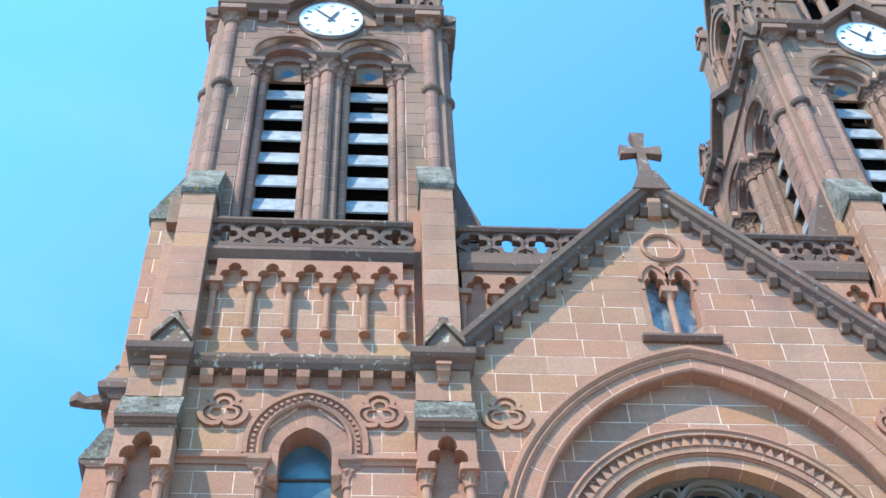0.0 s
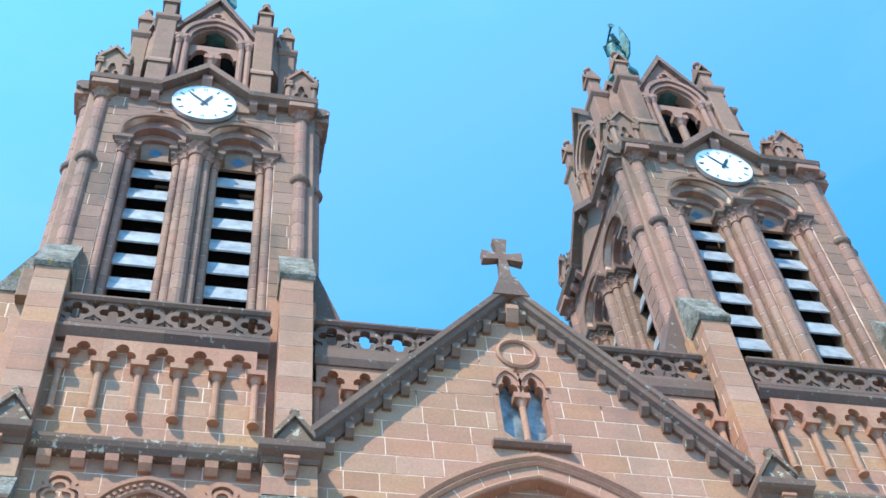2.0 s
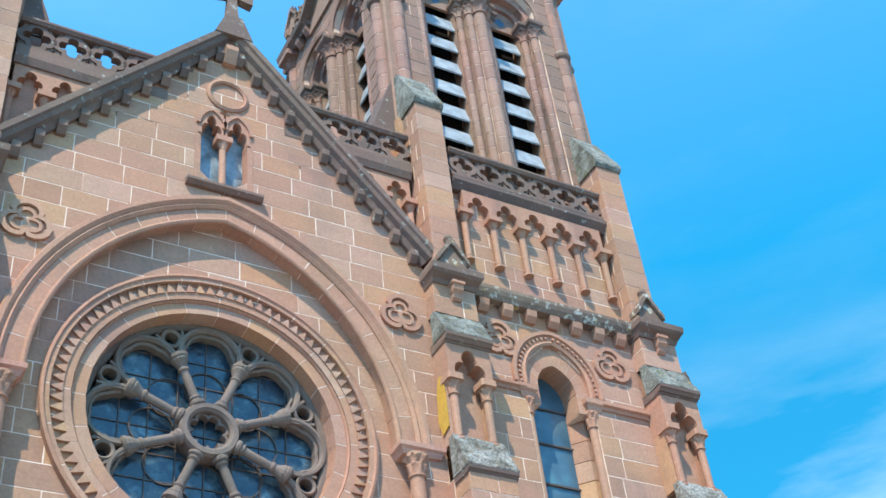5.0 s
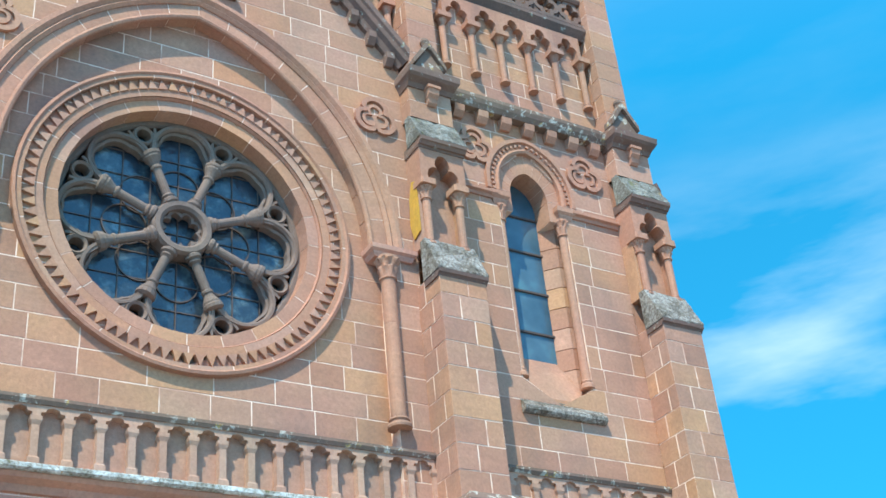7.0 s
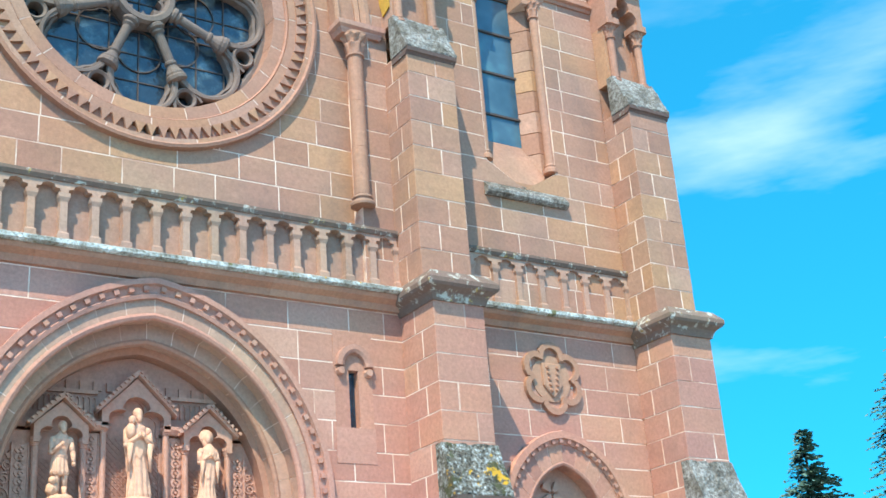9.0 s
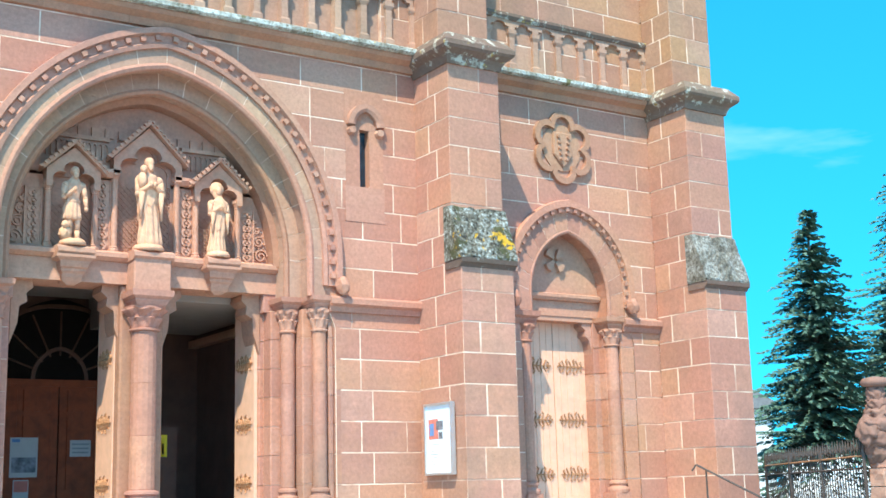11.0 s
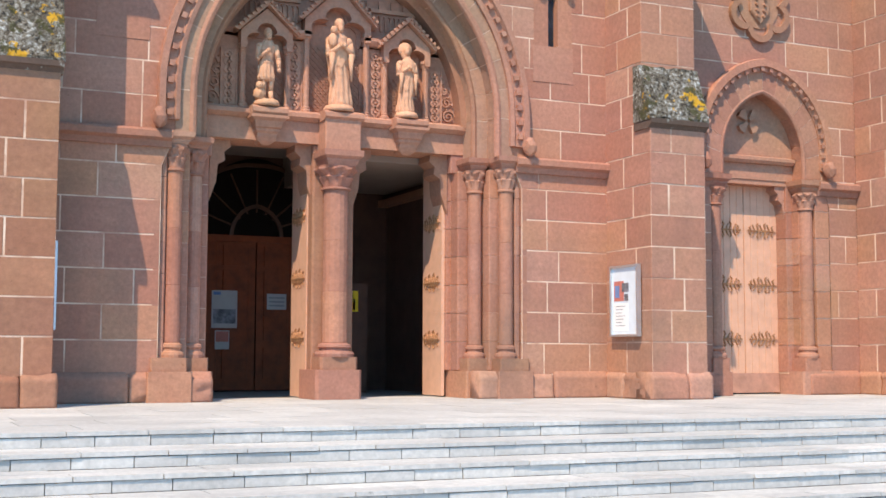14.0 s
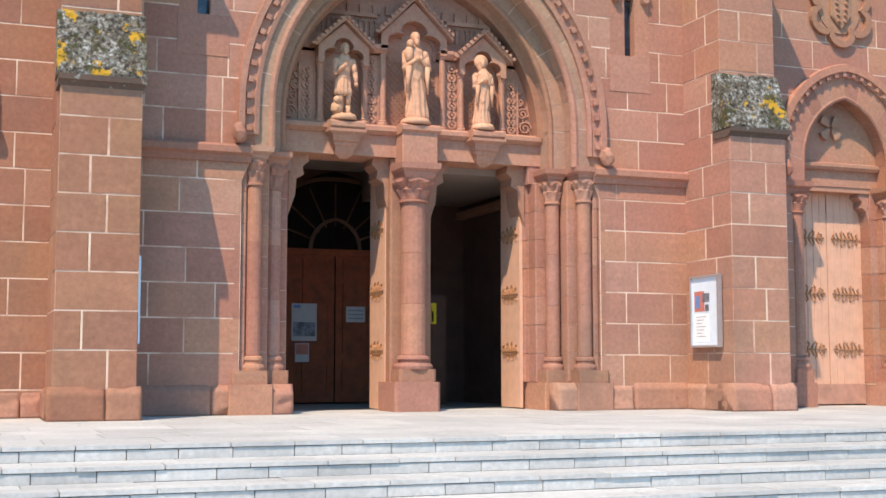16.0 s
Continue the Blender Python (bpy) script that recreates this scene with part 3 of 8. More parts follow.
def balustrade(name, x0, x1, y, z0, z1, n, label):
    """A blind balustrade: rail above, a sill below, trefoil-headed arches between short shafts."""
    t = thing(name, label, "balustrade", "balustrades over the cornice", at=(x0, y, z0))
    t.location = (0, 0, 0)
    b = bm_new()
    prism_x(b, [(y + 0.12, z1 - 0.16), (y - 0.13, z1 - 0.16), (y - 0.17, z1 - 0.09), (y - 0.17, z1 - 0.03), (y - 0.02, z1 + 0.04), (y + 0.12, z1 + 0.04)], x0, x1)
    part("rail", b, M_MOSS, t, "mossy dark top rail")
    b = bm_new()
    box(b, x0, x1, y + 0.08, y + 0.2, z0 - 0.1, z1 - 0.1)
    part("back_panel", b, M_BEIGE, t)
    step = (x1 - x0) / n
    shaft = None
    for i in range(n + 1):
        cx = x0 + i * step
        if shaft is None:
            b = bm_new()
            loft(b, [[(-w, -0.12 + dy, z), (w, -0.12 + dy, z), (w, 0.1, z), (-w, 0.1, z)] for w, dy, z in
                     ((0.10, 0.0, z0), (0.10, 0.0, z0 + 0.12), (0.065, 0.03, z0 + 0.16), (0.065, 0.03, z1 - 0.52), (0.10, 0.0, z1 - 0.44), (0.10, 0.0, z1 - 0.36))])
            shaft = part("shaft", b, M_BEIGE, t)
            shaft.location = (cx, y, 0)
        else:
            shared(shaft, pose(cx, y, 0))
    head = None
    for i in range(n):
        if head is None:
            b = bm_new()
            w, zt = step / 2, z1 - 0.16
            pts = [(-w, z1 - 0.38), (-w, zt), (w, zt), (w, z1 - 0.38), (w * 0.78, z1 - 0.38), (w * 0.72, z1 - 0.29), (w * 0.45, z1 - 0.28), (w * 0.36, z1 - 0.22), (0, z1 - 0.19),
                   (-w * 0.36, z1 - 0.22), (-w * 0.45, z1 - 0.28), (-w * 0.72, z1 - 0.29), (-w * 0.78, z1 - 0.38)]
            vs = [b.verts.new((x, -0.10, z)) for x, z in pts]
            f = b.faces.new(vs)
            r = bmesh.ops.extrude_face_region(b, geom=[f])
            bmesh.ops.translate(b, vec=(0, 0.18, 0), verts=[v for v in r["geom"] if isinstance(v, bmesh.types.BMVert)])
            head = part("arch_head", b, M_BEIGE, t)
            head.location = (x0 + step / 2, y, 0)
        else:
            shared(head, pose(x0 + (i + 0.5) * step, y, 0))
    return t


moulding("cornice", cornice_profile(0, 9.0), -5.05, 5.05, M_TRIM, wall_c, 7)
moulding("ledge", ledge_profile(0, 9.0), -5.05, 5.05, M_LEDGE, wall_c, 7)
balustrade("balustrade", -5.0, 5.0, 0.02, 9.28, 10.52, 18, "blind sandstone balustrade of trefoil arches under a mossy rail")

# ---- buttresses ----
def slope(name, x0, x1, y_front, y_back, z0, z1, parent, mat, label=""):
    """A weathered set-off with a drip edge below."""
    b = bm_new()
    n, k = 22, 16
    loops = []
    for i in range(n + 1):
        x = x0 - 0.05 + (x1 - x0 + 0.1) * i / n
        lp = [(x, y_back + 0.2, z0 + 0.02), (x, y_front - 0.05, z0 + 0.02)]
        for j in range(k + 1):
            f = j / k
            q = Vector((x, f * 1.2, z0))
            d = 0.02 * noise.noise(q * 5) + 0.018 * noise.noise(q * 13)
            lp.append((x + (0.012 * noise.noise(q * 9) if i in (0, n) else 0), y_front - 0.06 + (y_back - y_front + 0.06) * f - d, z0 + 0.07 + (z1 - z0 - 0.07) * f + d * 0.5))
        lp.append((x, y_back + 0.2, z1))
        loops.append(lp)
    loft(b, loops)
    p = bm_new()
    prism_x(p, [(y_back + 0.2, z0 - 0.13), (y_front + 0.03, z0 - 0.13), (y_front - 0.02, z0 - 0.07), (y_front - 0.06, z0 - 0.05), (y_front - 0.075, z0 + 0.03), (y_back + 0.2, z0 + 0.03)], x0 - 0.035, x1 + 0.035)
    part("drip_course", p, M_DARK, parent, "dark drip edge")
    return part(name, b, mat, parent, label)


def colonnette(bm, x, y, z0, z1, r, n=10, cap=0.22, base=0.14):
    lathe(bm, [(r * 1.6, z0), (r * 1.6, z0 + base * 0.4), (r * 1.2, z0 + base * 0.6), (r * 1.35, z0 + base * 0.8), (r, z0 + base), (r, z1 - cap),
               (r * 1.2, z1 - cap * 0.95), (r * 1.05, z1 - cap * 0.85), (r * 1.45, z1 - cap * 0.45), (r * 1.75, z1 - cap * 0.3), (r * 1.75, z1)], x, y, n)
    return bm


def leafy_cap(bm, x, y, z0, z1, r, n=12):
    """A bell capital with a ring of curled leaves under a square abacus."""
    h = z1 - z0
    loops, k = [], 32
    for f, rad, leaf, sq in ((0, 1.0, 0, 0), (0.03, 1.22, 0, 0), (0.09, 1.22, 0, 0), (0.12, 1.04, 0, 0), (0.25, 1.10, 0.05, 0), (0.40, 1.20, 0.09, 0.02), (0.52, 1.34, 0.13, 0.04), (0.58, 1.22, 0.04, 0.05),
                             (0.72, 1.38, 0.09, 0.08), (0.82, 1.58, 0.16, 0.12), (0.89, 1.62, 0.10, 0.16), (0.92, 1.55, 0.0, 0.2), (1.0, 1.55, 0.0, 0.26)):
        lp = []
        for i in range(k):
            a = 2 * math.pi * i / k
            q = rad * (1 + leaf * math.cos(8 * a + (math.pi if 0.6 < f < 0.9 else 0)))
            q *= 1 + sq * (1 / max(abs(math.cos(a)), abs(math.sin(a))) - 1)
            lp.append((x + r * q * math.cos(a), y + r * q * math.sin(a), z0 + h * f))
        loops.append(lp)
    loft(bm, loops)
    return bm


def trefoil_head(w, z0, z1, n=6):
    """Half-open outline of a trefoil-headed arch from the right foot to the left."""
    pts = [(w, z0)]
    h = z1 - z0
    for cx, cz, rx, rz, a0, a1 in ((w * 0.55, 0.30, w * 0.45, 0.26, -0.4, 2.0), (0, 0.60, w * 0.5, 0.36, 0.06, math.pi - 0.06), (-w * 0.55, 0.30, w * 0.45, 0.26, math.pi - 2.0, math.pi + 0.4)):
        for i in range(n + 1):
            a = a0 + (a1 - a0) * i / n
            pts.append((cx + rx * math.cos(a), z0 + h * (cz + rz * math.sin(a))))
    pts.append((-w, z0))
    return pts


def front_plate(bm, outline, hole, y0, y1):
    """A plate in x, z with an open-footed hole: outline runs left foot, up, over, right foot."""
    vs = [bm.verts.new((x, y0, z)) for x, z in outline + hole]
    f = bm.faces.new(vs)
    r = bmesh.ops.extrude_face_region(bm, geom=[f])
    bmesh.ops.translate(bm, vec=(0, y1 - y0, 0), verts=[v for v in r["geom"] if isinstance(v, bmesh.types.BMVert)])
    return bm


def buttress(x, turn=0, width=1.16, upper=0.80, shift=0.0, cap_z=25.95, low=None, crust=None, label="tall stepped red sandstone buttress with lichened set-offs and a colonnette niche"):
    """Stepped buttress; local origin at the foot, its back on the wall plane y = 0; shift: of the uppermost shaft."""
    t = thing("buttress", label, "buttress", "buttresses of the front")
    low = low or M_LOW
    w = width / 2
    stacked(-w, w, -1.47, 0.2, 0.44, 4.9, low, t)
    xb = w + 0.07
    part("plinth_stone", rough_block(-xb, 0.14, -1.56, 0.48, 0.25, 3.3), low, t, smooth=True)
    part("plinth_stone", rough_block(0.15, xb, -1.56, 0.48, 0.7, 17.1), low, t, smooth=True)
    for s in (-1, 1):
        for ya, yb, br in ((-1.4, -0.62, 0.2), (-0.61, 0.1, 0.6)):
            p = rough_block(*((-yb, -ya) if s < 0 else (ya, yb)), -xb, 0.48, br, 9.0 + s + yb)
            bmesh.ops.transform(p, matrix=pose(0, 0, 0, 0, 0, 90 * s), verts=p.verts[:])
            part("plinth_stone", p, low, t, smooth=True)
    slope("set_off", -w, w, -1.5, -1.2, 4.9, 5.95, t, crust or M_LICHEN, "weathered slope under a lichen crust")
    stacked(-w, w, -1.2, 0.2, 4.9, 8.75, low, t)
    p = bm_new()
    loft(p, [[(-w - o, -1.2 - o * 1.3, z), (w + o, -1.2 - o * 1.3, z), (w + o, 0.1, z), (-w - o, 0.1, z)] for o, z in ((0.03, 8.68), (0.06, 8.78), (0.09, 8.84), (0.19, 8.92), (0.22, 8.97), (0.22, 9.06), (0.08, 9.26), (-0.24, 9.36))])
    part("cornice", p, M_MOSS, t, "mossy moulded cornice block")
    stacked(-w, w, -0.9, 0.2, 9.3, 14.35, M_UP, t)
    slope("set_off", -w, w, -0.92, -0.55, 14.3, 15.3, t, M_GREYCAP, "weathered slope with grey lichen")
    # niche with two colonnettes
    p = bm_new()
    box(p, -w + 0.12, w - 0.12, -0.20, 0.2, 15.2, 17.74)
    part("niche_back", p, M_UP, t)
    for xa in (-w, w - 0.16):
        p = bm_new()
        box(p, xa, xa + 0.16, -0.40, 0.2, 15.2, 16.75)
        part("niche_side", p, M_UP, t)
    p = bm_new()
    front_plate(p, [(-w - 0.004, 16.75), (-w - 0.004, 17.75), (w + 0.004, 17.75), (w + 0.004, 16.75)], trefoil_head(w * 0.70, 16.75, 17.66), -0.6, 0.1)
    part("niche_arch", p, M_TRIM, t, "trefoil niche head")
    for sx in (-1, 1):
        p = bm_new()
        cx = sx * (w - 0.15)
        colonnette(p, cx, -0.46, 15.2, 16.72, 0.095, cap=0.12)
        leafy_cap(p, cx, -0.46, 16.38, 16.74, 0.105)
        box(p, cx - 0.2, cx + 0.2, -0.68, -0.25, 16.72, 16.88, 0.04)
        part("colonnette", p, M_TRIM, t, "short shaft with a leaf capital")
    p = bm_new()
    prism_x(p, [(0.0, 17.72), (-0.62, 17.72), (-0.66, 17.82), (-0.74, 17.86), (-0.76, 17.96), (0.0, 17.96)], -w - 0.03, w + 0.03)
    part("niche_cornice", p, M_DARK, t)
    slope("set_off", -w, w, -0.72, -0.38, 17.9, 18.75, t, M_CAP, "mossy weathered slope")
    stacked(-w, w, -0.4, 0.2, 18.75, 19.75, M_UP, t)
    p = bm_new()
    prism_x(p, [(-0.3, 19.18), (-0.44, 19.18), (-0.50, 19.24), (-0.52, 19.36), (-0.3, 19.36)], -0.12, 0.12)
    prism_x(p, [(-0.3, 19.36), (-0.52, 19.36), (-0.60, 19.44), (-0.62, 19.58), (-0.3, 19.58)], -0.14, 0.14)
    box(p, -0.17, 0.17, -0.66, -0.3, 19.58, 19.66)
    part("corbel", p, M_TRIM, t, "moulded corbel")
    p = bm_new()
    loft(p, [[(-w - o, -0.4 - d, z), (w + o, -0.4 - d, z), (w + o, 0.1, z), (-w - o, 0.1, z)] for o, d, z in ((0.02, 0.04, 19.62), (0.05, 0.10, 19.72), (0.08, 0.26, 19.80), (0.12, 0.32, 19.86), (0.12, 0.34, 20.02), (0.03, 0.14, 20.22))])
    part("cornice", p, M_DARK, t, "dark moulded cornice block")
    # gablet in front of the uppermost shaft
    u = upper / 2
    p = bm_new()
    for q in (-1, 1):
        loft(p, [[(shift + q * (u + 0.04), y, z) for y, z in ((-0.66, 20.2), (-0.66, 20.36), (-0.3, 20.36), (-0.3, 20.2))], [(shift, y, z) for y, z in ((-0.66, 20.84), (-0.66, 21.04), (-0.3, 21.04), (-0.3, 20.84))]])
    loft(p, [[(shift + q, y, z) for q, z in ((-u, 20.2), (u, 20.2), (0, 20.86))] for y in (-0.56, -0.3)])
    lathe(p, [(0.07, 20.9), (0.09, 21.0), (0.12, 21.06), (0.10, 21.14), (0.02, 21.2)], shift, -0.5, 8)
    part("gablet", p, M_MOSS, t, "small mossy gablet")
    stacked(shift - u, shift + u, -0.42, 0.5, 20.2, cap_z + 0.1, M_UP, t)
    p = bm_new()
    n = 10
    prof = [(1.0, cap_z), (-0.45, cap_z), (-0.52, cap_z + 0.1), (-0.52, cap_z + 0.2)] + [(-0.52 + 0.77 * k / n, cap_z + 0.2 + 1.6 * k / n) for k in range(1, n + 1)] + [(1.0, cap_z + 1.8)]
    loops = []
    for i in range(11):
        xx = shift - u - 0.05 + (upper + 0.1) * i / 10
        loops.append([(xx, yy - (0.02 * noise.noise(Vector((xx * 5, yy * 5, zz * 5))) if yy < 0.9 else 0), zz) for yy, zz in prof])
    loft(p, loops)
    part("cap", p, M_CAP, t, "sloping cap grown with green lichen")
    t.matrix_basis = pose(x, 0, 0) if not turn else pose(x, 1.25, 0, 0, 0, turn)
    return t


buttress(5.6, shift=-0.05)
buttress(-5.6, shift=0.05, low=M_OCHRE, label="tall stepped sandstone buttress, its lower stones of an ochre bed")
buttress(11.62, shift=-0.2, cap_z=25.75, crust=M_GREYCAP, label="tall stepped red sandstone buttress at the corner, with grey lichened set-offs")
buttress(-11.62, shift=0.2, cap_z=25.5)
# buttresses on the outer flanks, turned outwards
buttress(12.33, 90, crust=M_GREYCAP, label="stepped sandstone buttress on the tower's outer flank")
buttress(-12.33, -90, crust=M_GREYCAP, label="stepped sandstone buttress on the tower's outer flank")

# ---- tower bays below the belfries ----
def side_door_hole(z):
    h = arch_half(1.62 if z < 4.3 else 1.45, 4.75, 6.45, z)
    return None if h is None or h < 0.3 else (8.68 - h, 8.68 + h)


def lancet_hole(z):
    h = arch_half(0.95, 17.75, 18.85, z)
    return (8.45 - h, 8.45 + h) if h is not None and z > 12.2 else None


def tower_bay(sx):
    n = "wall_tower_right" if sx > 0 else "wall_tower_left"
    t = thing(n, "red sandstone front wall of a tower bay in ashlar", "wall", kind="structure")
    flip = (lambda h: h) if sx > 0 else (lambda h: (lambda z: None if h(z) is None else (-h(z)[1], -h(z)[0])))
    xa, xb = (6.15, 11.05) if sx > 0 else (-11.05, -6.15)
    ashlar("wall_core", xa, xb, -0.138, 9.31, 0.0, 0.9, M_LOW if sx > 0 else M_OCHRE, t, [flip(side_door_hole)])
    ashlar("wall_core", xa, xb, 9.31, 19.9, 0.0, 0.9, M_UP, t, [flip(lancet_hole)])
    ashlar("wall_core", xa, xb, 19.9, 23.6, 0.05, 0.9, M_UP, t, course=0.46)
    plinth(*((6.2, 7.55) if sx > 0 else (-7.55, -6.2)), -0.09, t)
    plinth(*((9.7, 11.0) if sx > 0 else (-11.0, -9.7)), -0.09, t)
    moulding("cornice", cornice_profile(0, 9.0), xa, xb, M_TRIM, t, 3)
    moulding("ledge", ledge_profile(0, 9.0), xa, xb, M_LEDGE, t, 3)
    moulding("string_course", string_profile(0, 4.0, 0.15, 0.28), *((10.0, 11.03) if sx > 0 else (-11.03, -10.0)), M_LOW, t)
    for a, b in ((6.18, 7.42), (9.6, 11.03)):
        moulding("string_course", string_profile(0, 17.28, 0.14, 0.22), *((a, b) if sx > 0 else (-b, -a)), M_TRIM, t)
    # corbel table and cornice
    for i in range(7):
        b = bm_new()
        x = sx * (6.55 + i * 0.68)
        prism_x(b, [(0.1, 19.42), (-0.1, 19.42), (-0.22, 19.55), (-0.25, 19.72), (0.1, 19.72)], x - 0.14, x + 0.14)
        part("corbel", b, M_TRIM, t)
    moulding("upper_cornice", [(0.2, 19.74), (-0.24, 19.74), (-0.32, 19.86), (-0.36, 19.98), (-0.36, 20.08), (0.05, 20.42), (0.2, 20.42)], xa, xb, M_MOSS, t, 3)
    moulding("ledge", [(0.3, 23.38), (-0.1, 23.38), (-0.28, 23.6), (-0.28, 23.72), (-0.12, 23.8), (0.3, 23.8)], xa, xb, M_DARK, t, 2)
    # side wall towards the flank
    b = bm_new()
    box(b, *((11.0, 12.15) if sx > 0 else (-12.15, -11.0)), 0.0, 8.0, 0.0, 24.0)
    part("flank_wall", b, M_UP, t)
    b = bm_new()
    box(b, *((5.0, 6.2) if sx > 0 else (-6.2, -5.0)), 0.3, 8.0, 15.0, 26.0)
    part("inner_flank_wall", b, M_UP, t)
    balustrade("balustrade", *((6.18, 11.02) if sx > 0 else (-11.02, -6.18)), 0.02, 9.28, 10.50, 8, "short blind sandstone balustrade of trefoil arches under a mossy rail")
    return t


for sx in (1, -1):
    tower_bay(sx)


# ---- arches ----
def voussoirs(parent, inner, outer, y0, y1, mat, group=2, name="voussoir", c=0.012):
    """Wedge stones between two curves of equally many points."""
    n = len(inner)
    core = bm_new()
    thin = lambda p, q, s: (p[0] + (q[0] - p[0]) * s, p[1] + (q[1] - p[1]) * s)
    for i in range(n - 1):
        quad = [thin(inner[i], outer[i], 0.03), thin(inner[i + 1], outer[i + 1], 0.03), thin(outer[i + 1], inner[i + 1], 0.03), thin(outer[i], inner[i], 0.03)]
        loft(core, [[(x, y, z) for x, z in quad] for y in (y0 + 0.005, y1 - 0.004)])
    tagged(part("mortar_bed", core, M_MORTAR, parent), kind="stuff")
    for i in range(0, n - 1, group):
        j = min(n - 1, i + group)
        a = [inner[k] for k in range(i, j + 1)]
        b = [outer[k] for k in range(i, j + 1)]
        pts = a + b[::-1]
        m = len(a)
        # keep a thin joint at both ends
        def ease(p, q, s):
            return (p[0] + (q[0] - p[0]) * s, p[1] + (q[1] - p[1]) * s)
        a2 = [ease(a[0], a[1], 0.03), *a[1:-1], ease(a[-1], a[-2], 0.03)]
        b2 = [ease(b[0], b[1], 0.03), *b[1:-1], ease(b[-1], b[-2], 0.03)]
        bm = bm_new()
        loft(bm, [[(x, y0, z) for x, z in a2 + b2[::-1]], [(x, y1, z) for x, z in a2 + b2[::-1]]])
        part(name, bm, mat, parent)


def arch_moulding(name, parent, path, prof, mat, label=""):
    bm = bm_new()
    band(bm, path, prof)
    return part(name, bm, mat, parent, label)


def dentils(parent, path, off, y0, y1, size, step, mat, name="dentil"):
    """Small blocks at even steps along a path."""
    d, first = 0.0, None
    for (xa, za), (xb, zb) in zip(path, path[1:]):
        k = math.hypot(xb - xa, zb - za)
        while d < k:
            s = d / k
            x, z = xa + (xb - xa) * s, za + (zb - za) * s
            nx, nz = -(zb - za) / k, (xb - xa) / k
            ang = math.degrees(math.atan2(nx, nz))
            m = pose(x + nx * off, 0, z + nz * off, 0, ang, 0)
            if first is None:
                bm = bm_new()
                box(bm, -size / 2, size / 2, y0, y1, -size / 2, size / 2)
                first = part(name, bm, mat, parent)
                first.matrix_basis = m
            else:
                shared(first, m)
            d += step
        d -= k


def column(parent, x, y, z0, z1, r, cap=0.42, mat=None, abacus=1.75):
    mat = mat or M_TRIM
    t = bm_new()
    lathe(t, [(r * 1.55, z0), (r * 1.6, z0 + 0.05), (r * 1.5, z0 + 0.09), (r * 1.18, z0 + 0.11), (r * 1.15, z0 + 0.14), (r * 1.35, z0 + 0.17), (r * 1.3, z0 + 0.21), (r, z0 + 0.24)], x, y, 16)
    part("base", t, mat, parent)
    nd = max(1, round((z1 - cap - z0 - 0.24) / 0.95))
    hh = (z1 - cap - z0 - 0.24) / nd
    for i in range(nd):
        t = bm_new()
        lathe(t, [(r - 0.006, z0 + 0.24 + i * hh), (r, z0 + 0.25 + i * hh), (r, z0 + 0.235 + (i + 1) * hh), (r - 0.006, z0 + 0.24 + (i + 1) * hh)], x, y, 16)
        part("drum", t, mat, parent, smooth=False)
    t = bm_new()
    leafy_cap(t, x, y, z1 - cap, z1, r)
    part("capital", t, mat, parent, "carved leaf capital")


def abacus(parent, x0, x1, y0, y1, z0, z1, mat):
    b = bm_new()
    h = z1 - z0
    loft(b, [[(x0 - o, y0 - o, z), (x1 + o, y0 - o, z), (x1 + o, y1, z), (x0 - o, y1, z)] for o, z in ((-0.06, z0), (-0.02, z0 + h * 0.3), (-0.02, z0 + h * 0.4), (0.04, z0 + h * 0.6), (0.05, z0 + h))])
    return part("abacus", b, mat, parent)


def head_boss(parent, x, z):
    b = bm_new()
    bmesh.ops.create_icosphere(b, subdivisions=2, radius=0.15)
    for v in b.verts:
        v.co.x *= 0.8
        v.co.z *= 1.15
        v.co += v.co.normalized() * noise.noise(v.co * 9) * 0.04
        v.co += Vector((x, -0.16, z))
    part("boss", b, M_LOW, parent, "weathered carved boss")


# ---- main portal ----
portal = thing("portal", "pointed sandstone church portal with columns and carved tympanum", "portal")
arch_moulding("hood", portal, arch(2.98, 5.0, 8.45, n=18, foot=4.5), [(0, 0.02), (0, -0.08), (0.07, -0.1), (0.1, -0.06), (0.22, -0.07), (0.25, -0.15), (0.35, -0.15), (0.36, -0.1), (0.36, 0.02)], M_LOW, "hood mould with a beaded edge")
dentils(portal, arch(2.98, 5.0, 8.45, n=18, foot=4.6), 0.175, -0.13, -0.02, 0.09, 0.26, M_LOW, "bead")
for sx in (-1, 1):
    head_boss(portal, sx * 3.32, 4.5)
voussoirs(portal, arch(2.74, 5.0, 8.12, n=18, foot=4.3), arch(3.04, 5.0, 8.5, n=18, foot=4.3), -0.02, 0.5, M_BEIGE)
voussoirs(portal, arch(2.46, 5.0, 7.78, n=18, foot=4.3), arch(2.80, 5.0, 8.18, n=18, foot=4.3), 0.38, 1.0, M_BEIGE)
arch_moulding("roll_moulding", portal, arch(2.74, 5.0, 8.12, n=18, foot=4.3), [(0.02 + 0.07 * math.cos(a), 0.02 + 0.07 * math.sin(a)) for a in [2 * math.pi * i / 8 for i in range(8)]], M_LOW)
arch_moulding("roll_moulding", portal, arch(2.46, 5.0, 7.78, n=18, foot=4.3), [(0.02 + 0.06 * math.cos(a), 0.42 + 0.06 * math.sin(a)) for a in [2 * math.pi * i / 8 for i in range(8)]], M_TRIM)
arch_moulding("inner_moulding", portal, arch(2.36, 5.0, 7.66, n=18, foot=4.9), [(0, 0.72), (0.14, 0.66), (0.14, 1.1), (0, 1.1)], M_TRIM)
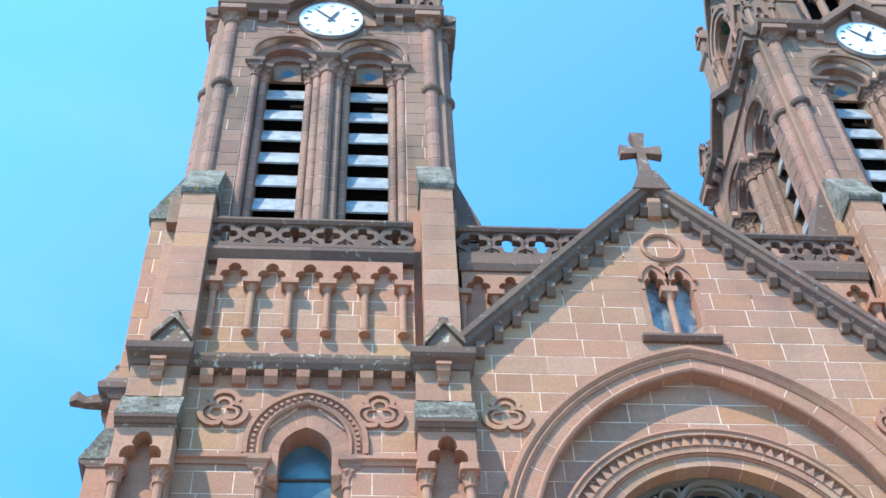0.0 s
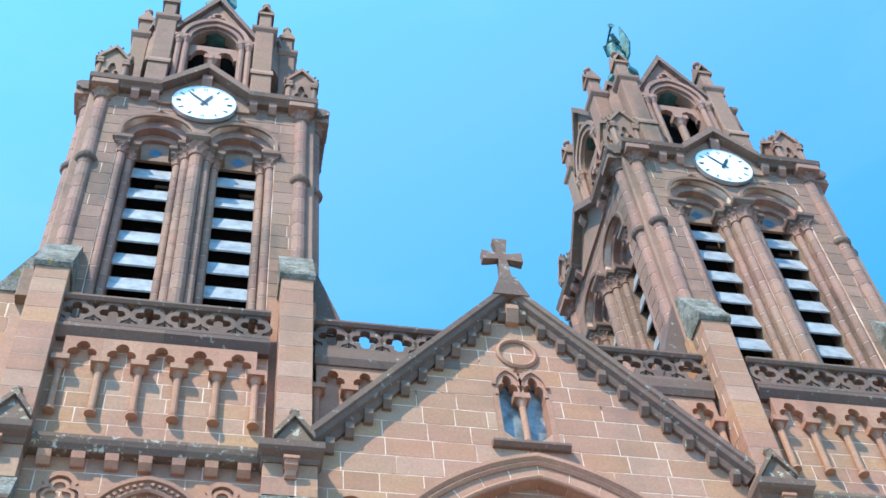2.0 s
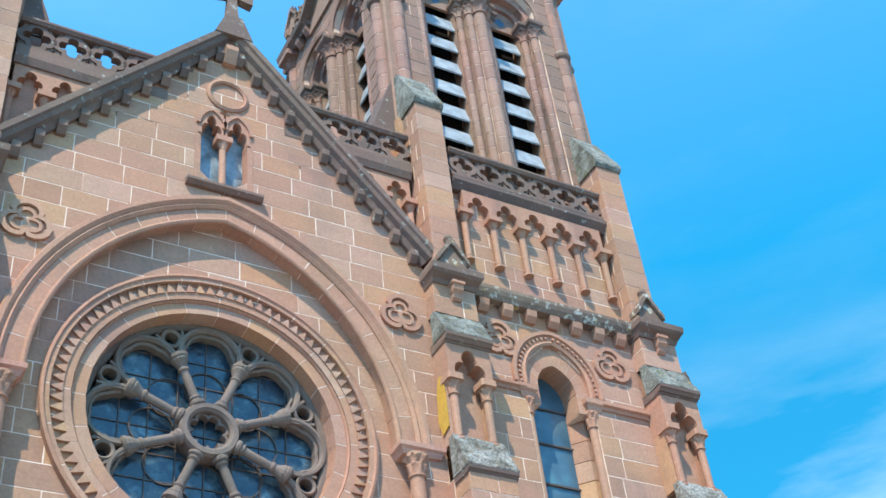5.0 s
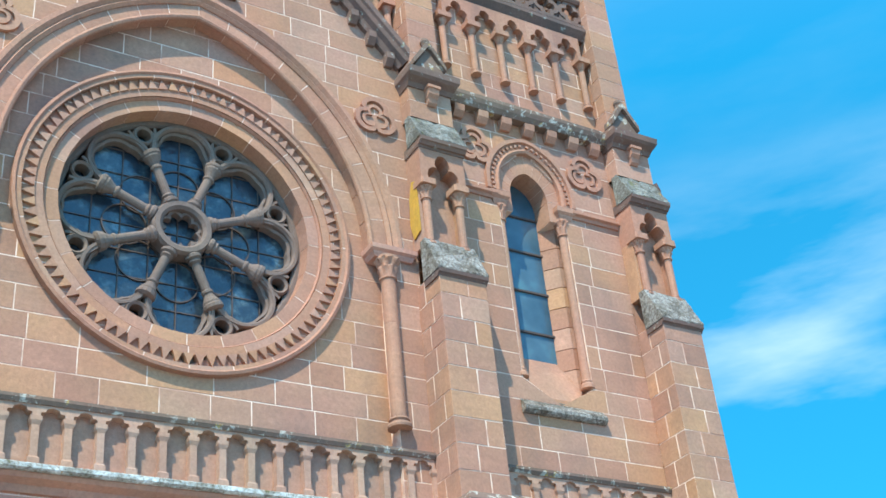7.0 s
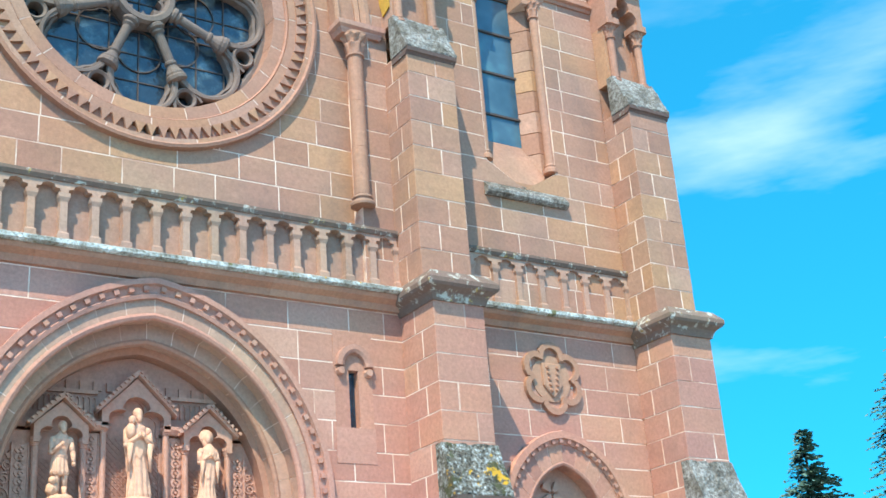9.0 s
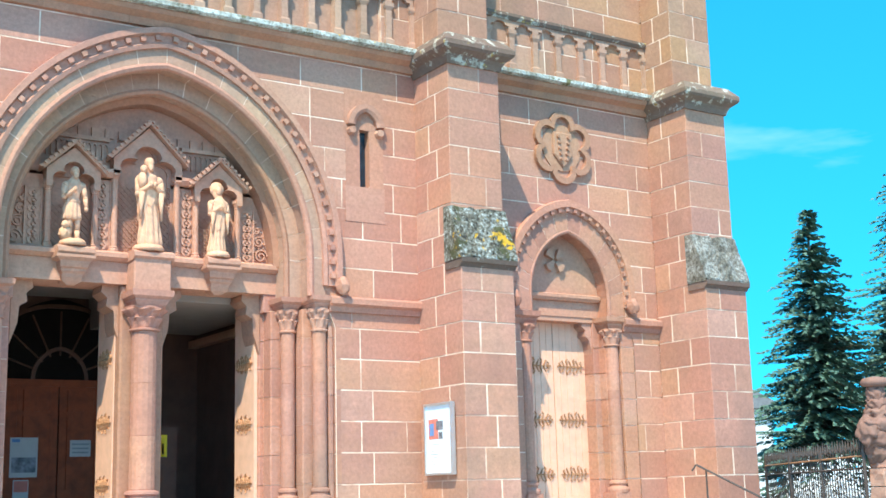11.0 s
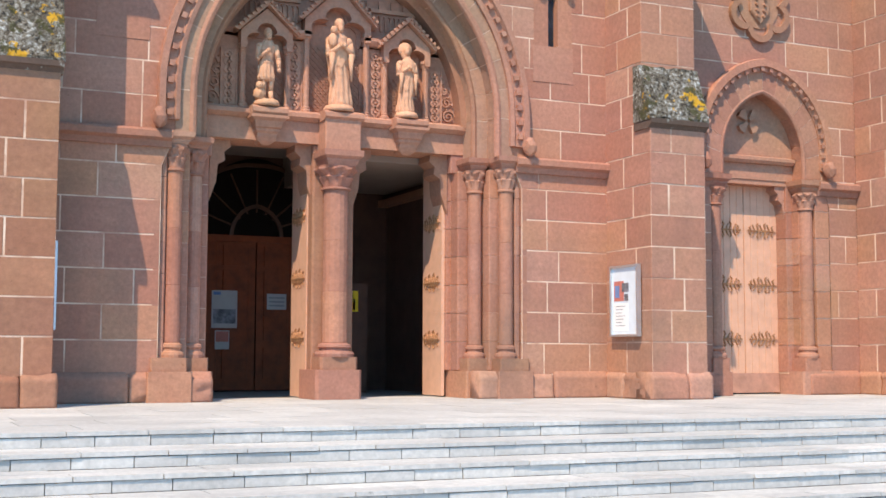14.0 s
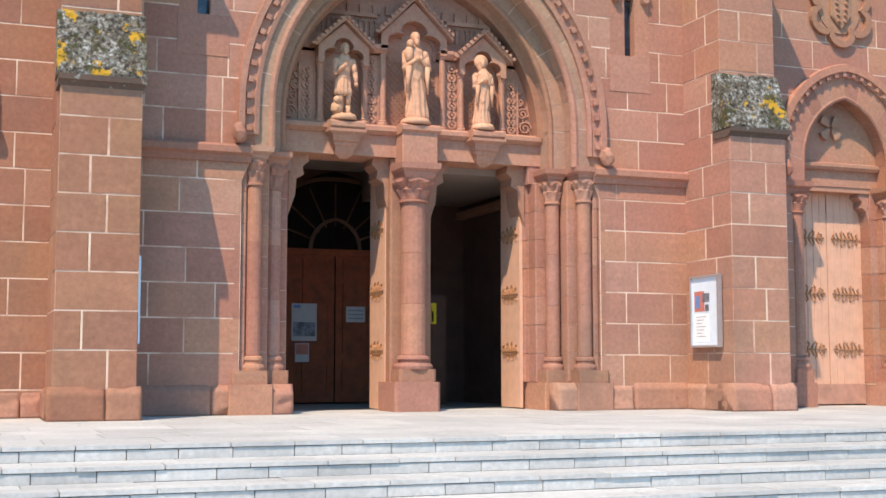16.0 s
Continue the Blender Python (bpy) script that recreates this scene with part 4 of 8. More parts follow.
for sx in (-1, 1):
    def bx(x0, x1, y0, y1, z0, z1, name, mat):
        b = bm_new()
        box(b, min(sx * x0, sx * x1), max(sx * x0, sx * x1), y0, y1, z0, z1, 0.02)
        part(name, b, mat, portal)
    nz = 7
    for i in range(nz):
        za, zb = 0.49 + i * 3.61 / nz, 0.49 + (i + 1) * 3.61 / nz - 0.012
        bx(2.72, 3.13, 0.27, 0.69, za, zb + 0.006, "jamb_stone", M_LOW)
        bx(3.134, 3.234, 0.06, 1.0, za, zb + 0.006, "jamb_stone", M_LOW)
        bx(2.30, 2.92, 0.70, 1.02, za, zb, "jamb_stone", M_LOW)
        bx(2.22, 2.92, 1.024, 1.55, za, zb, "jamb_stone", M_LOW)
    for i in range(7):
        bx(3.235, 3.36, -0.004, 0.5, 0.48 + i * 3.62 / 7, 0.48 + (i + 1) * 3.62 / 7 - 0.018, "jamb_stone", M_LOW)
    bx(2.71, 3.42, -0.13, 0.9, 0.0, 0.48, "plinth_stone", M_LOW)
    bx(2.78, 3.36, -0.07, 0.9, 0.48, 0.70, "plinth_stone", M_TRIM)
    bx(2.73, 3.3, 0.28, 1.0, 0.5, 4.1, "mortar_bed", M_MORTAR)
    bx(2.31, 2.72, 0.712, 1.05, 0.5, 4.1, "mortar_bed", M_MORTAR)
    bx(2.232, 2.90, 1.06, 1.54, 0.5, 4.1, "mortar_bed", M_MORTAR)
    bx(2.22, 2.62, 0.84, 1.55, 4.09, 4.42, "jamb_head", M_LOW)
    bx(3.24, 3.36, 0.002, 0.5, 0.48, 4.1, "mortar_bed", M_MORTAR)
    bx(2.28, 2.70, 0.29, 1.5, 0.0, 0.48, "plinth_stone", M_LOW)
    bx(2.34, 2.77, 0.35, 1.0, 0.48, 0.70, "plinth_stone", M_TRIM)
    column(portal, sx * 2.995, 0.15, 0.70, 4.1, 0.128, mat=M_LOW)
    column(portal, sx * 2.575, 0.57, 0.70, 4.1, 0.128, mat=M_LOW)
    for a, b, y in ((2.78, 3.38, -0.07), (2.37, 2.76, 0.35)):
        abacus(portal, min(sx * a, sx * b), max(sx * a, sx * b), y, 1.0, 4.1, 4.31, M_LOW)
# middle column and its pier
b = bm_new()
box(b, -0.42, 0.34, 0.86, 1.3, 0.0, 4.4, 0.03)
part("middle_pier", b, M_TRIM, portal)
b = bm_new()
box(b, -0.50, 0.33, 0.34, 1.3, 0.0, 0.5, 0.05)
part("plinth_stone", b, M_LOW, portal)
b = bm_new()
box(b, -0.40, 0.27, 0.40, 1.2, 0.5, 0.72, 0.04)
part("plinth_stone", b, M_TRIM, portal)
column(portal, -0.06, 0.68, 0.72, 4.02, 0.215, mat=M_LOW)
abacus(portal, -0.37, 0.26, 0.31, 1.2, 4.02, 4.27, M_LOW)
b = bm_new()
box(b, -0.34, 0.32, 0.45, 1.2, 4.27, 4.90, 0.02)
part("impost_block", b, M_PALE, portal)
# lintel with its ledge
b = bm_new()
box(b, -2.5, 2.5, 0.82, 1.55, 4.42, 4.82)
part("lintel", b, M_PALE, portal)
for xa, xb in ((-2.5, -1.62), (-1.62, -1.0), (-1.0, -0.36), (-0.36, 0.36), (0.36, 1.0), (1.0, 1.62), (1.62, 2.5)):
    b = bm_new()
    deep = 0.30 if abs((xa + xb) / 2) < 0.1 else 0.22 if abs(abs((xa + xb) / 2) - 1.31) < 0.05 else 0.0
    prism_x(b, [(1.3, 4.80), (0.78 - deep, 4.80), (0.70 - deep, 4.86), (0.70 - deep, 4.93), (0.80 - deep, 4.98), (1.3, 4.98)], xa, xb)
    part("lintel_ledge", b, M_PALE, portal)
for x in (-1.31, 1.31):
    b = bm_new()
    loft(b, [[(x - w, y, z), (x + w, y, z), (x + w, 1.0, z), (x - w, 1.0, z)] for w, y, z in ((0.06, 0.80, 4.34), (0.15, 0.74, 4.40), (0.17, 0.70, 4.46), (0.17, 0.68, 4.52), (0.21, 0.64, 4.56), (0.21, 0.64, 4.60), (0.23, 0.60, 4.62), (0.25, 0.56, 4.72), (0.33, 0.50, 4.77), (0.33, 0.50, 4.82))])
    part("corbel", b, M_PALE, portal)
# shoulders of the door heads
for x0, sx in ((-2.22, 1), (-0.36, -1), (0.36, 1), (2.22, -1)):
    b = bm_new()
    prism(b, [(x0, 3.35), (x0, 4.44), (x0 + sx * 0.34, 4.44), (x0 + sx * 0.36, 4.3), (x0 + sx * 0.25, 4.2), (x0 + sx * 0.27, 4.06), (x0 + sx * 0.14, 3.98), (x0 + sx * 0.12, 3.7)], 1.0, 1.5)
    part("shoulder", b, M_TRIM, portal, "carved shoulder of the door head")
# tympanum with niches
tym = bm_new()
pts = arch(2.42, 5.0, 7.74, n=18)
loft(tym, [[(x, y, z) for x, z in pts] for y in (1.34, 1.5)])
part("tympanum", tym, M_PALE, portal, "carved tympanum")


def niche(x, w, z0, z1, zg, y):
    """A trefoil niche under a gablet, with side shafts."""
    b = bm_new()
    hole = [(x + px, pz) for px, pz in trefoil_head(w * 0.90, z1 - 0.1, z1 + (zg - z1) * 0.62)]
    front_plate(b, [(x - w - 0.06, z1 - 0.1), (x - w - 0.06, z1 + 0.22), (x, zg), (x + w + 0.06, z1 + 0.22), (x + w + 0.06, z1 - 0.1)], hole, y - 0.16, 1.2)
    part("gablet", b, M_PALE, portal)
    for s in (-1, 1):
        b = bm_new()
        xa, za, xb, zb = x + s * (w + 0.14), z1 + 0.16, x, zg + 0.04
        prism(b, [(xa, za), (xb, zb), (xb, zb + 0.1), (xa, za + 0.1)], y - 0.26, 1.2)
        part("gablet_rake", b, M_PALE, portal)
        path = [(xa, za), (xb, zb)] if s < 0 else [(xb, zb), (xa, za)]
        dentils(portal, path, 0.06, y - 0.31, y - 0.24, 0.05, 0.1, M_PALE)
        b = bm_new()
        colonnette(b, x + s * w, y - 0.06, z0, z1, 0.055, 8, cap=0.16, base=0.1)
        part("shaft", b, M_PALE, portal)


for xa, xb, zt in ((-0.62, 0.62, 6.98), (-1.76, -0.88, 6.5), (0.88, 1.76, 6.5)):
    b = bm_new()
    box(b, xa, xb, 1.03, 1.33, 4.97, zt)
    part("niche_back", b, M_PALE, portal)
crown = [p for p in pts if p[1] >= 6.28]
b = bm_new()
front_plate(b, [(crown[0][0] - 0.1, 6.24), *crown, (crown[-1][0] + 0.1, 6.24)], trefoil_head(0.42, 6.24, 6.92), 1.0, 1.36)
part("tympanum_front", b, M_TYMP, portal, "weathered upper tympanum")
for xa, xb in ((-2.42, -1.72), (-0.92, -0.47), (0.47, 0.92), (1.72, 2.42)):
    b = bm_new()
    box(b, xa, xb, 1.0, 1.36, 4.97, 6.3)
    part("niche_pier", b, M_PALE, portal)
for sx in (-1, 1):
    b = bm_new()
    prism_x(b, [(1.02, 6.28), (0.86, 6.28), (0.80, 6.36), (0.80, 6.42), (1.02, 6.46)], min(sx * 0.5, sx * 0.95), max(sx * 0.5, sx * 0.95))
    part("pier_cornice", b, M_PALE, portal)
niche(0.0, 0.56, 4.98, 6.42, 7.24, 0.96)
niche(-1.31, 0.40, 4.98, 6.10, 6.72, 0.93)
niche(1.31, 0.40, 4.98, 6.10, 6.72, 0.93)
# carved pilasters: two interlaced ribbons with studs between
for x in (-1.93, -0.76, 0.76, 1.93):
    zt = 6.25 if abs(x) < 1 else 6.0
    b = bm_new()
    box(b, x - 0.15, x + 0.15, 0.95, 1.2, 4.98, zt)
    part("pilaster", b, M_PALE, portal)
    b = bm_new()
    n = 44
    for ph in (0, math.pi):
        path = [(x + 0.075 * math.sin(math.pi * 7 * k / n + ph), 5.02 + (zt - 5.06) * k / n) for k in range(n + 1)]
        band(b, path, [(-0.02, 0.97), (-0.02, 0.925), (0.02, 0.925), (0.02, 0.97)])
    for k in range(7):
        z = 5.02 + (zt - 5.06) * (k + 0.5) / 7
        rod(b, (x, 0.97, z), (x, 0.915, z), 0.034, 0.024, 8)
    for q in (-1, 1):
        box(b, x + q * 0.135 - 0.014, x + q * 0.135 + 0.014, 0.93, 0.97, 4.98, zt)
    part("interlace", b, M_PALE, portal, "carved interlace ribbons with studs")


def lattice(x0, x1, z0, z1, y, pitch=0.105):
    """Diagonal ribs crossing in a panel."""
    b = bm_new()
    h = z1 - z0
    for s in (1, -1):
        c = -h
        while c < x1 - x0:
            # the rib u = c + v, cut to the panel
            v0, v1 = max(0.0, -c), min(h, x1 - x0 - c)
            if v1 - v0 > 0.03:
                ends = [((x0 + c + v) if s > 0 else (x1 - c - v), z0 + v) for v in (v0, v1)]
                band(b, ends, [(-0.011, y + 0.03), (-0.011, y - 0.02), (0.011, y - 0.02), (0.011, y + 0.03)])
            c += pitch
    part("lattice_panel", b, M_PALE, portal, "lattice carved behind the figures")


for x0, x1, zt in ((-0.52, 0.52, 6.2), (-1.66, -0.96, 5.75), (0.96, 1.66, 5.75)):
    lattice(x0, x1, 4.98, zt, 1.025)
# fluted frieze with a fillet, and battlements above it
for sx in (-1, 1):
    b = bm_new()
    for i in range(11):
        x = sx * (0.72 + i * 0.098)
        band(b, arch(0.032, 6.82, 6.88, x, 4, foot=6.60), [(0, 1.0), (0, 0.955), (0.016, 0.955), (0.016, 1.0)])
    box(b, min(sx * 0.66, sx * 1.82), max(sx * 0.66, sx * 1.82), 0.93, 1.02, 6.93, 7.0)
    part("fluted_frieze", b, M_PALE, portal)
    for i in range(5):
        b = bm_new()
        x = sx * (0.42 + i * 0.24)
        box(b, x - 0.075, x + 0.075, 0.95, 1.05, 7.0, 7.16)
        part("battlement", b, M_TYMP, portal, "dark weathered battlement")
# leaf scrolls in the corners
for sx in (-1, 1):
    b = bm_new()
    for i, (r, z) in enumerate(((0.13, 5.14), (0.105, 5.40), (0.08, 5.62), (0.055, 5.8))):
        cx = sx * (2.22 - 0.045 * i)
        spiral = [(cx + r * (1 - k / 26) * math.cos(k * 0.5 + i), z + r * (1 - k / 26) * math.sin(k * 0.5 + i)) for k in range(22)]
        band(b, spiral, [(-0.014, 1.02), (-0.014, 0.95), (0.014, 0.95), (0.014, 1.02)])
        for k in range(5):
            a = k * 1.25 + i
            rod(b, (cx + r * math.cos(a), 1.0, z + r * math.sin(a)), (cx + 1.3 * r * math.cos(a), 0.95, z + 1.3 * r * math.sin(a)), 0.03, 0.008, 6)
    part("leaf_scroll", b, M_PALE, portal, "carved leaf scroll")


def statue(name, label, x, y, z, h, seed, child=False, halo=False, kilt=False):
    """A robed stone figure as one mesh: plinth, folded robe and cloak, arms and a plain head."""
    b = bm_new()
    n, rings = 72, 64
    k = h / 1.62
    lathe(b, [(0.27 * k, 0.0), (0.27 * k, 0.05), (0.23 * k, 0.10)], 0, 0, 12)
    prof = [(0.19, 0.15, 0.08), (0.205, 0.16, 0.16), (0.17, 0.14, 0.40), (0.165, 0.13, 0.62), (0.155, 0.12, 0.86), (0.175, 0.125, 1.05), (0.19, 0.125, 1.20), (0.175, 0.105, 1.29), (0.09, 0.075, 1.36), (0.058, 0.06, 1.41)]
    if kilt:
        prof = [(0.05, 0.04, 0.50), (0.165, 0.13, 0.52), (0.185, 0.15, 0.58), (0.175, 0.14, 0.66), (0.165, 0.13, 0.78), (0.135, 0.105, 0.92), (0.165, 0.115, 1.10), (0.185, 0.12, 1.24), (0.10, 0.075, 1.35), (0.058, 0.06, 1.41)]
    loops = []
    for t_ in range(rings + 1):
        zz = prof[0][2] + (prof[-1][2] - prof[0][2]) * t_ / rings
        m = max(0, min(len(prof) - 2, sum(1 for q in prof if q[2] <= zz) - 1))
        f = (zz - prof[m][2]) / (prof[m + 1][2] - prof[m][2])
        rx, ry = (prof[m][c] + (prof[m + 1][c] - prof[m][c]) * f for c in (0, 1))
        lp = []
        for i in range(n):
            a = 2 * math.pi * i / n
            # hanging folds below, slanting ones across the chest
            low = max(0.0, min(1.0, (0.95 - zz) / 0.25))
            u = a * 5.5 + seed + 0.9 * noise.noise(Vector((math.cos(a) * 1.5, math.sin(a) * 1.5, zz * 1.4 + seed)))
            v = a * 2 + zz * 15 + seed
            fold = 1 + 0.15 * low * (abs(math.sin(u)) - 0.55) + 0.075 * (1 - low) * math.sin(v) * (1 if zz < 1.25 else 0.3)
            fold += 0.10 * noise.noise(Vector((math.cos(a) * 3, math.sin(a) * 3, zz * 5 + seed)))
            hem = 0.52 + 0.30 * (0.5 + 0.5 * math.sin(a + 1.3 + seed)) + 0.05 * math.sin(a * 6 + seed)
            cloak = 1.0 if kilt else 1.0 + 0.15 * max(0.0, min(1.0, (zz - hem) / 0.02)) * max(0.0, min(1.0, (1.22 - zz) / 0.2))
            if kilt and 0.88 < zz < 0.93:
                fold *= 1.12
            lp.append(((rx * math.cos(a) * fold * cloak + 0.03 * math.sin(zz * 3 + seed)) * k, ry * math.sin(a) * fold * cloak * k, zz * k))
        loops.append(lp)
    loft(b, loops)
    def ball(cx, cy, cz, rx, ry, rz, rough=0.0):
        r = bmesh.ops.create_icosphere(b, subdivisions=3, radius=1)
        for v in r["verts"]:
            q = 1 + rough * noise.noise(v.co * 4 + Vector((seed, 0, 0)))
            v.co = Vector((cx + v.co.x * rx * q, cy + v.co.y * ry * q, cz + v.co.z * rz * q)) * k
    if kilt:
        for s in (-1, 1):
            rod(b, Vector((s * 0.075, -0.03, 0.30)) * k, Vector((s * 0.08, -0.02, 0.62)) * k, 0.05 * k, 0.07 * k, 14)
            rod(b, Vector((s * 0.085, -0.03, 0.06)) * k, Vector((s * 0.075, -0.03, 0.31)) * k, 0.042 * k, 0.05 * k, 14)
            ball(s * 0.09, -0.08, 0.12, 0.05, 0.10, 0.04)
        ball(-0.17, -0.06, 0.24, 0.11, 0.13, 0.14, 0.5)
        ball(-0.19, -0.13, 0.40, 0.07, 0.08, 0.08, 0.3)
    tilt = 0.02 * math.sin(seed * 3)
    ball(tilt, -0.02, 1.51, 0.070, 0.085, 0.105, 0.08)
    ball(tilt, 0.015, 1.535, 0.084, 0.088, 0.10, 0.25)
    if not halo:
        ball(tilt, -0.075, 1.435, 0.05, 0.04, 0.075, 0.4)
    else:
        ball(tilt, 0.03, 1.45, 0.10, 0.08, 0.14, 0.1)
    for s in (-1, 1):
        ball(s * 0.165, 0, 1.22, 0.075, 0.08, 0.085, 0.1)
        elbow = Vector((s * 0.215, -0.07, 0.97))
        rod(b, Vector((s * 0.18, 0, 1.23)) * k, elbow * k, 0.062 * k, 0.052 * k, 14)
        ball(elbow.x, elbow.y, elbow.z, 0.054, 0.056, 0.056)
        tip = Vector((0.03 * s, -0.2, 1.12)) if not (kilt and s > 0) else Vector((0.22, -0.13, 0.74))
        rod(b, elbow * k, tip * k, 0.05 * k, 0.034 * k, 14)
        ball(tip.x, tip.y, tip.z, 0.042, 0.042, 0.05, 0.2)
        if not kilt:
            # cloth falling from the forearm
            rod(b, (elbow + Vector((-0.05 * s, -0.06, 0.02))) * k, (elbow + Vector((-0.03 * s, -0.05, -0.45))) * k, 0.055 * k, 0.015 * k, 10)
    if child:
        ball(-0.15, -0.10, 1.20, 0.085, 0.085, 0.14, 0.2)
        ball(-0.13, -0.11, 1.39, 0.062, 0.065, 0.075, 0.1)
    if halo:
        rod(b, Vector((0, 0.07, 1.58)) * k, Vector((0, 0.09, 1.58)) * k, 0.165 * k, 0.165 * k, 28)
    for v in b.verts:
        v.co += Vector((x, y, z))
    return tagged(part(name, b, M_LIMESTONE, smooth=True), label, "statue", "statues over the portal")


statue("statue", "pale robed stone figure carrying a child over the portal", -0.05, 0.62, 4.98, 1.66, 1.0, child=True)
statue("statue", "pale stone figure in a short belted tunic, over the portal", -1.34, 0.66, 4.98, 1.36, 2.4, kilt=True)
statue("statue", "pale stone robed figure with a round halo, over the portal", 1.25, 0.66, 4.98, 1.30, 4.1, halo=True)

# open leaves of the portal doors
def hinge_iron(bm, x, y, z, length, sx, ax="x"):
    """A forged strap with curled leaves; ax: the way it runs."""
    def put(u, w, r):
        p = (x + u, y - 0.015, z + w) if ax == "x" else (x - 0.015 * sx, y + u, z + w)
        q = (x + u, y - 0.03, z + w) if ax == "x" else (x - 0.03 * sx, y + u, z + w)
        rod(bm, p, q, r, r, 7)
    q = 1 if length > 0 else -1
    def blade(u0, w0, u1, w1, r):
        # a pointed leaf lying flat on the boards
        d, o = (0, -0.03, 0) if ax == "x" else (-0.03 * sx, 0, 0), (0, -0.002, 0) if ax == "x" else (-0.002 * sx, 0, 0)
        ln = math.hypot(u1 - u0, w1 - w0)
        nu, nw = -(w1 - w0) / ln * r, (u1 - u0) / ln * r
        pts = [(u0, w0), (u0 + (u1 - u0) * 0.45 + nu, w0 + (w1 - w0) * 0.45 + nw), (u1, w1), (u0 + (u1 - u0) * 0.45 - nu, w0 + (w1 - w0) * 0.45 - nw)]
        at3 = lambda u, w, off: (x + off[0] + (u if ax == "x" else 0), y + off[1] + (0 if ax == "x" else u), z + w)
        loft(bm, [[at3(u, w, off) for u, w in pts] for off in (o, d)])
    blade(0, 0, length * 1.02, 0, 0.02)
    for i in range(7):
        c = 0.10 + 0.135 * i
        big = (0.75, 1.0, 1.1, 0.95, 1.05, 0.9, 0.6)[i]
        for s in (-1, 1):
            u = c * length
            blade(u, 0.0, u + q * 0.055, s * 0.115 * big, 0.014)
            if i % 2 == 0:
                blade(u + q * 0.05, s * 0.10 * big, u + q * 0.005, s * 0.155 * big, 0.012)
            else:
                put(u + q * 0.06, s * 0.12 * big, 0.016)
    put(length * 1.02, 0.0, 0.022)


for x, nm in ((-0.44, "portal_door"), (2.16, "portal_door")):
    d = thing(nm, "pink-painted wooden door leaf, standing open in the porch", "door", "open portal leaves")
    b = bm_new()
    box(b, x, x + 0.06, 1.1, 1.95, 0.02, 4.2)
    part("leaf", b, M_PINKWOOD, d)
    for z in (1.05, 2.1, 3.2):
        b = bm_new()
        hinge_iron(b, x, 1.15, z, 0.7, 1, "y")
        part("strap_hinge", b, M_RUST, d, "rusty leaf-shaped strap hinge")

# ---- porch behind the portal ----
# wall plaster coloured dark: the porch's shade is put into the colour
M_PORCH = plain("shade_dark_porch_plaster", (0.10, 0.045, 0.032), 0.95, vary=0.25, scale=2.0)
M_KICK = plain("brown_kick_board", (0.46, 0.23, 0.16), 0.7, vary=0.2, scale=5.0)
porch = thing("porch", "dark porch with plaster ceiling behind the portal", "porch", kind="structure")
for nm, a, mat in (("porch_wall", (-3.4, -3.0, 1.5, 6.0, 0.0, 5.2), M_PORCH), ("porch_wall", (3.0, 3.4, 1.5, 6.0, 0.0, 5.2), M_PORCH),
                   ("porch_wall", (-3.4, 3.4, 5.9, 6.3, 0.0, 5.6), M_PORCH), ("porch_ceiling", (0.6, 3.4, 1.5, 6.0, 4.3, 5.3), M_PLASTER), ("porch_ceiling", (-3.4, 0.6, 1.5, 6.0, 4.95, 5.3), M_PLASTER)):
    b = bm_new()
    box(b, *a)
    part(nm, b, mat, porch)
b = bm_new()
prism_x(b, [(1.6, 4.0), (5.9, 4.0), (5.9, 4.15), (1.6, 4.15)], 2.8, 3.02)
part("porch_string", b, M_TRIM, porch)
# black slab on the rear wall, painted darkness of an open doorway
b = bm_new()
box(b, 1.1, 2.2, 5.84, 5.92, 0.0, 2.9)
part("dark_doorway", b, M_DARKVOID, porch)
M_WOODDARK = plain("dark_door_wood", (0.085, 0.028, 0.012), 0.6, vary=0.2)
inner = thing("inner_door", "varnished wooden double door with a fan-shaped light above", "door")
for sx in (-1, 1):
    b = bm_new()
    box(b, min(sx * 0.015, sx * 1.5), max(sx * 0.015, sx * 1.5), 5.76, 5.84, 0.02, 3.1)
    leaf = part("leaf", b, M_WOOD, inner)
    for za, zb in ((0.25, 0.9), (1.05, 2.5), (2.6, 3.02)):
        b = bm_new()
        for xa, xb in ((0.16, 0.72), (0.82, 1.38)):
            box(b, min(sx * xa, sx * xb), max(sx * xa, sx * xb), 5.735, 5.77, za, zb, 0.02)
        part("panel", b, M_WOOD, leaf)
b = bm_new()
box(b, -1.7, 1.7, 5.72, 5.86, 3.1, 3.24)
part("transom", b, M_WOOD, inner)
# pane coloured near black for the dark of the porch's upper part
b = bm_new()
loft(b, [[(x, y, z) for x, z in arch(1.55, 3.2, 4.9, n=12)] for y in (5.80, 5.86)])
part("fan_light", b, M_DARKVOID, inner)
for i in range(1, 8):
    a = math.pi * i / 8
    b = bm_new()
    rod(b, (0.5 * math.cos(a), 5.78, 3.24 + 0.5 * math.sin(a)), (1.5 * math.cos(a), 5.78, 3.24 + 1.4 * math.sin(a)), 0.02)
    part("fan_bar", b, M_WOODDARK, inner)
for w, h in ((0.5, 0.6), (1.58, 1.46)):
    b = bm_new()
    band(b, arch(w, 3.24, 3.24 + h, n=10), [(0, 5.74), (0.08, 5.74), (0.08, 5.82), (0, 5.82)])
    part("fan_arc", b, M_WOODDARK, inner)

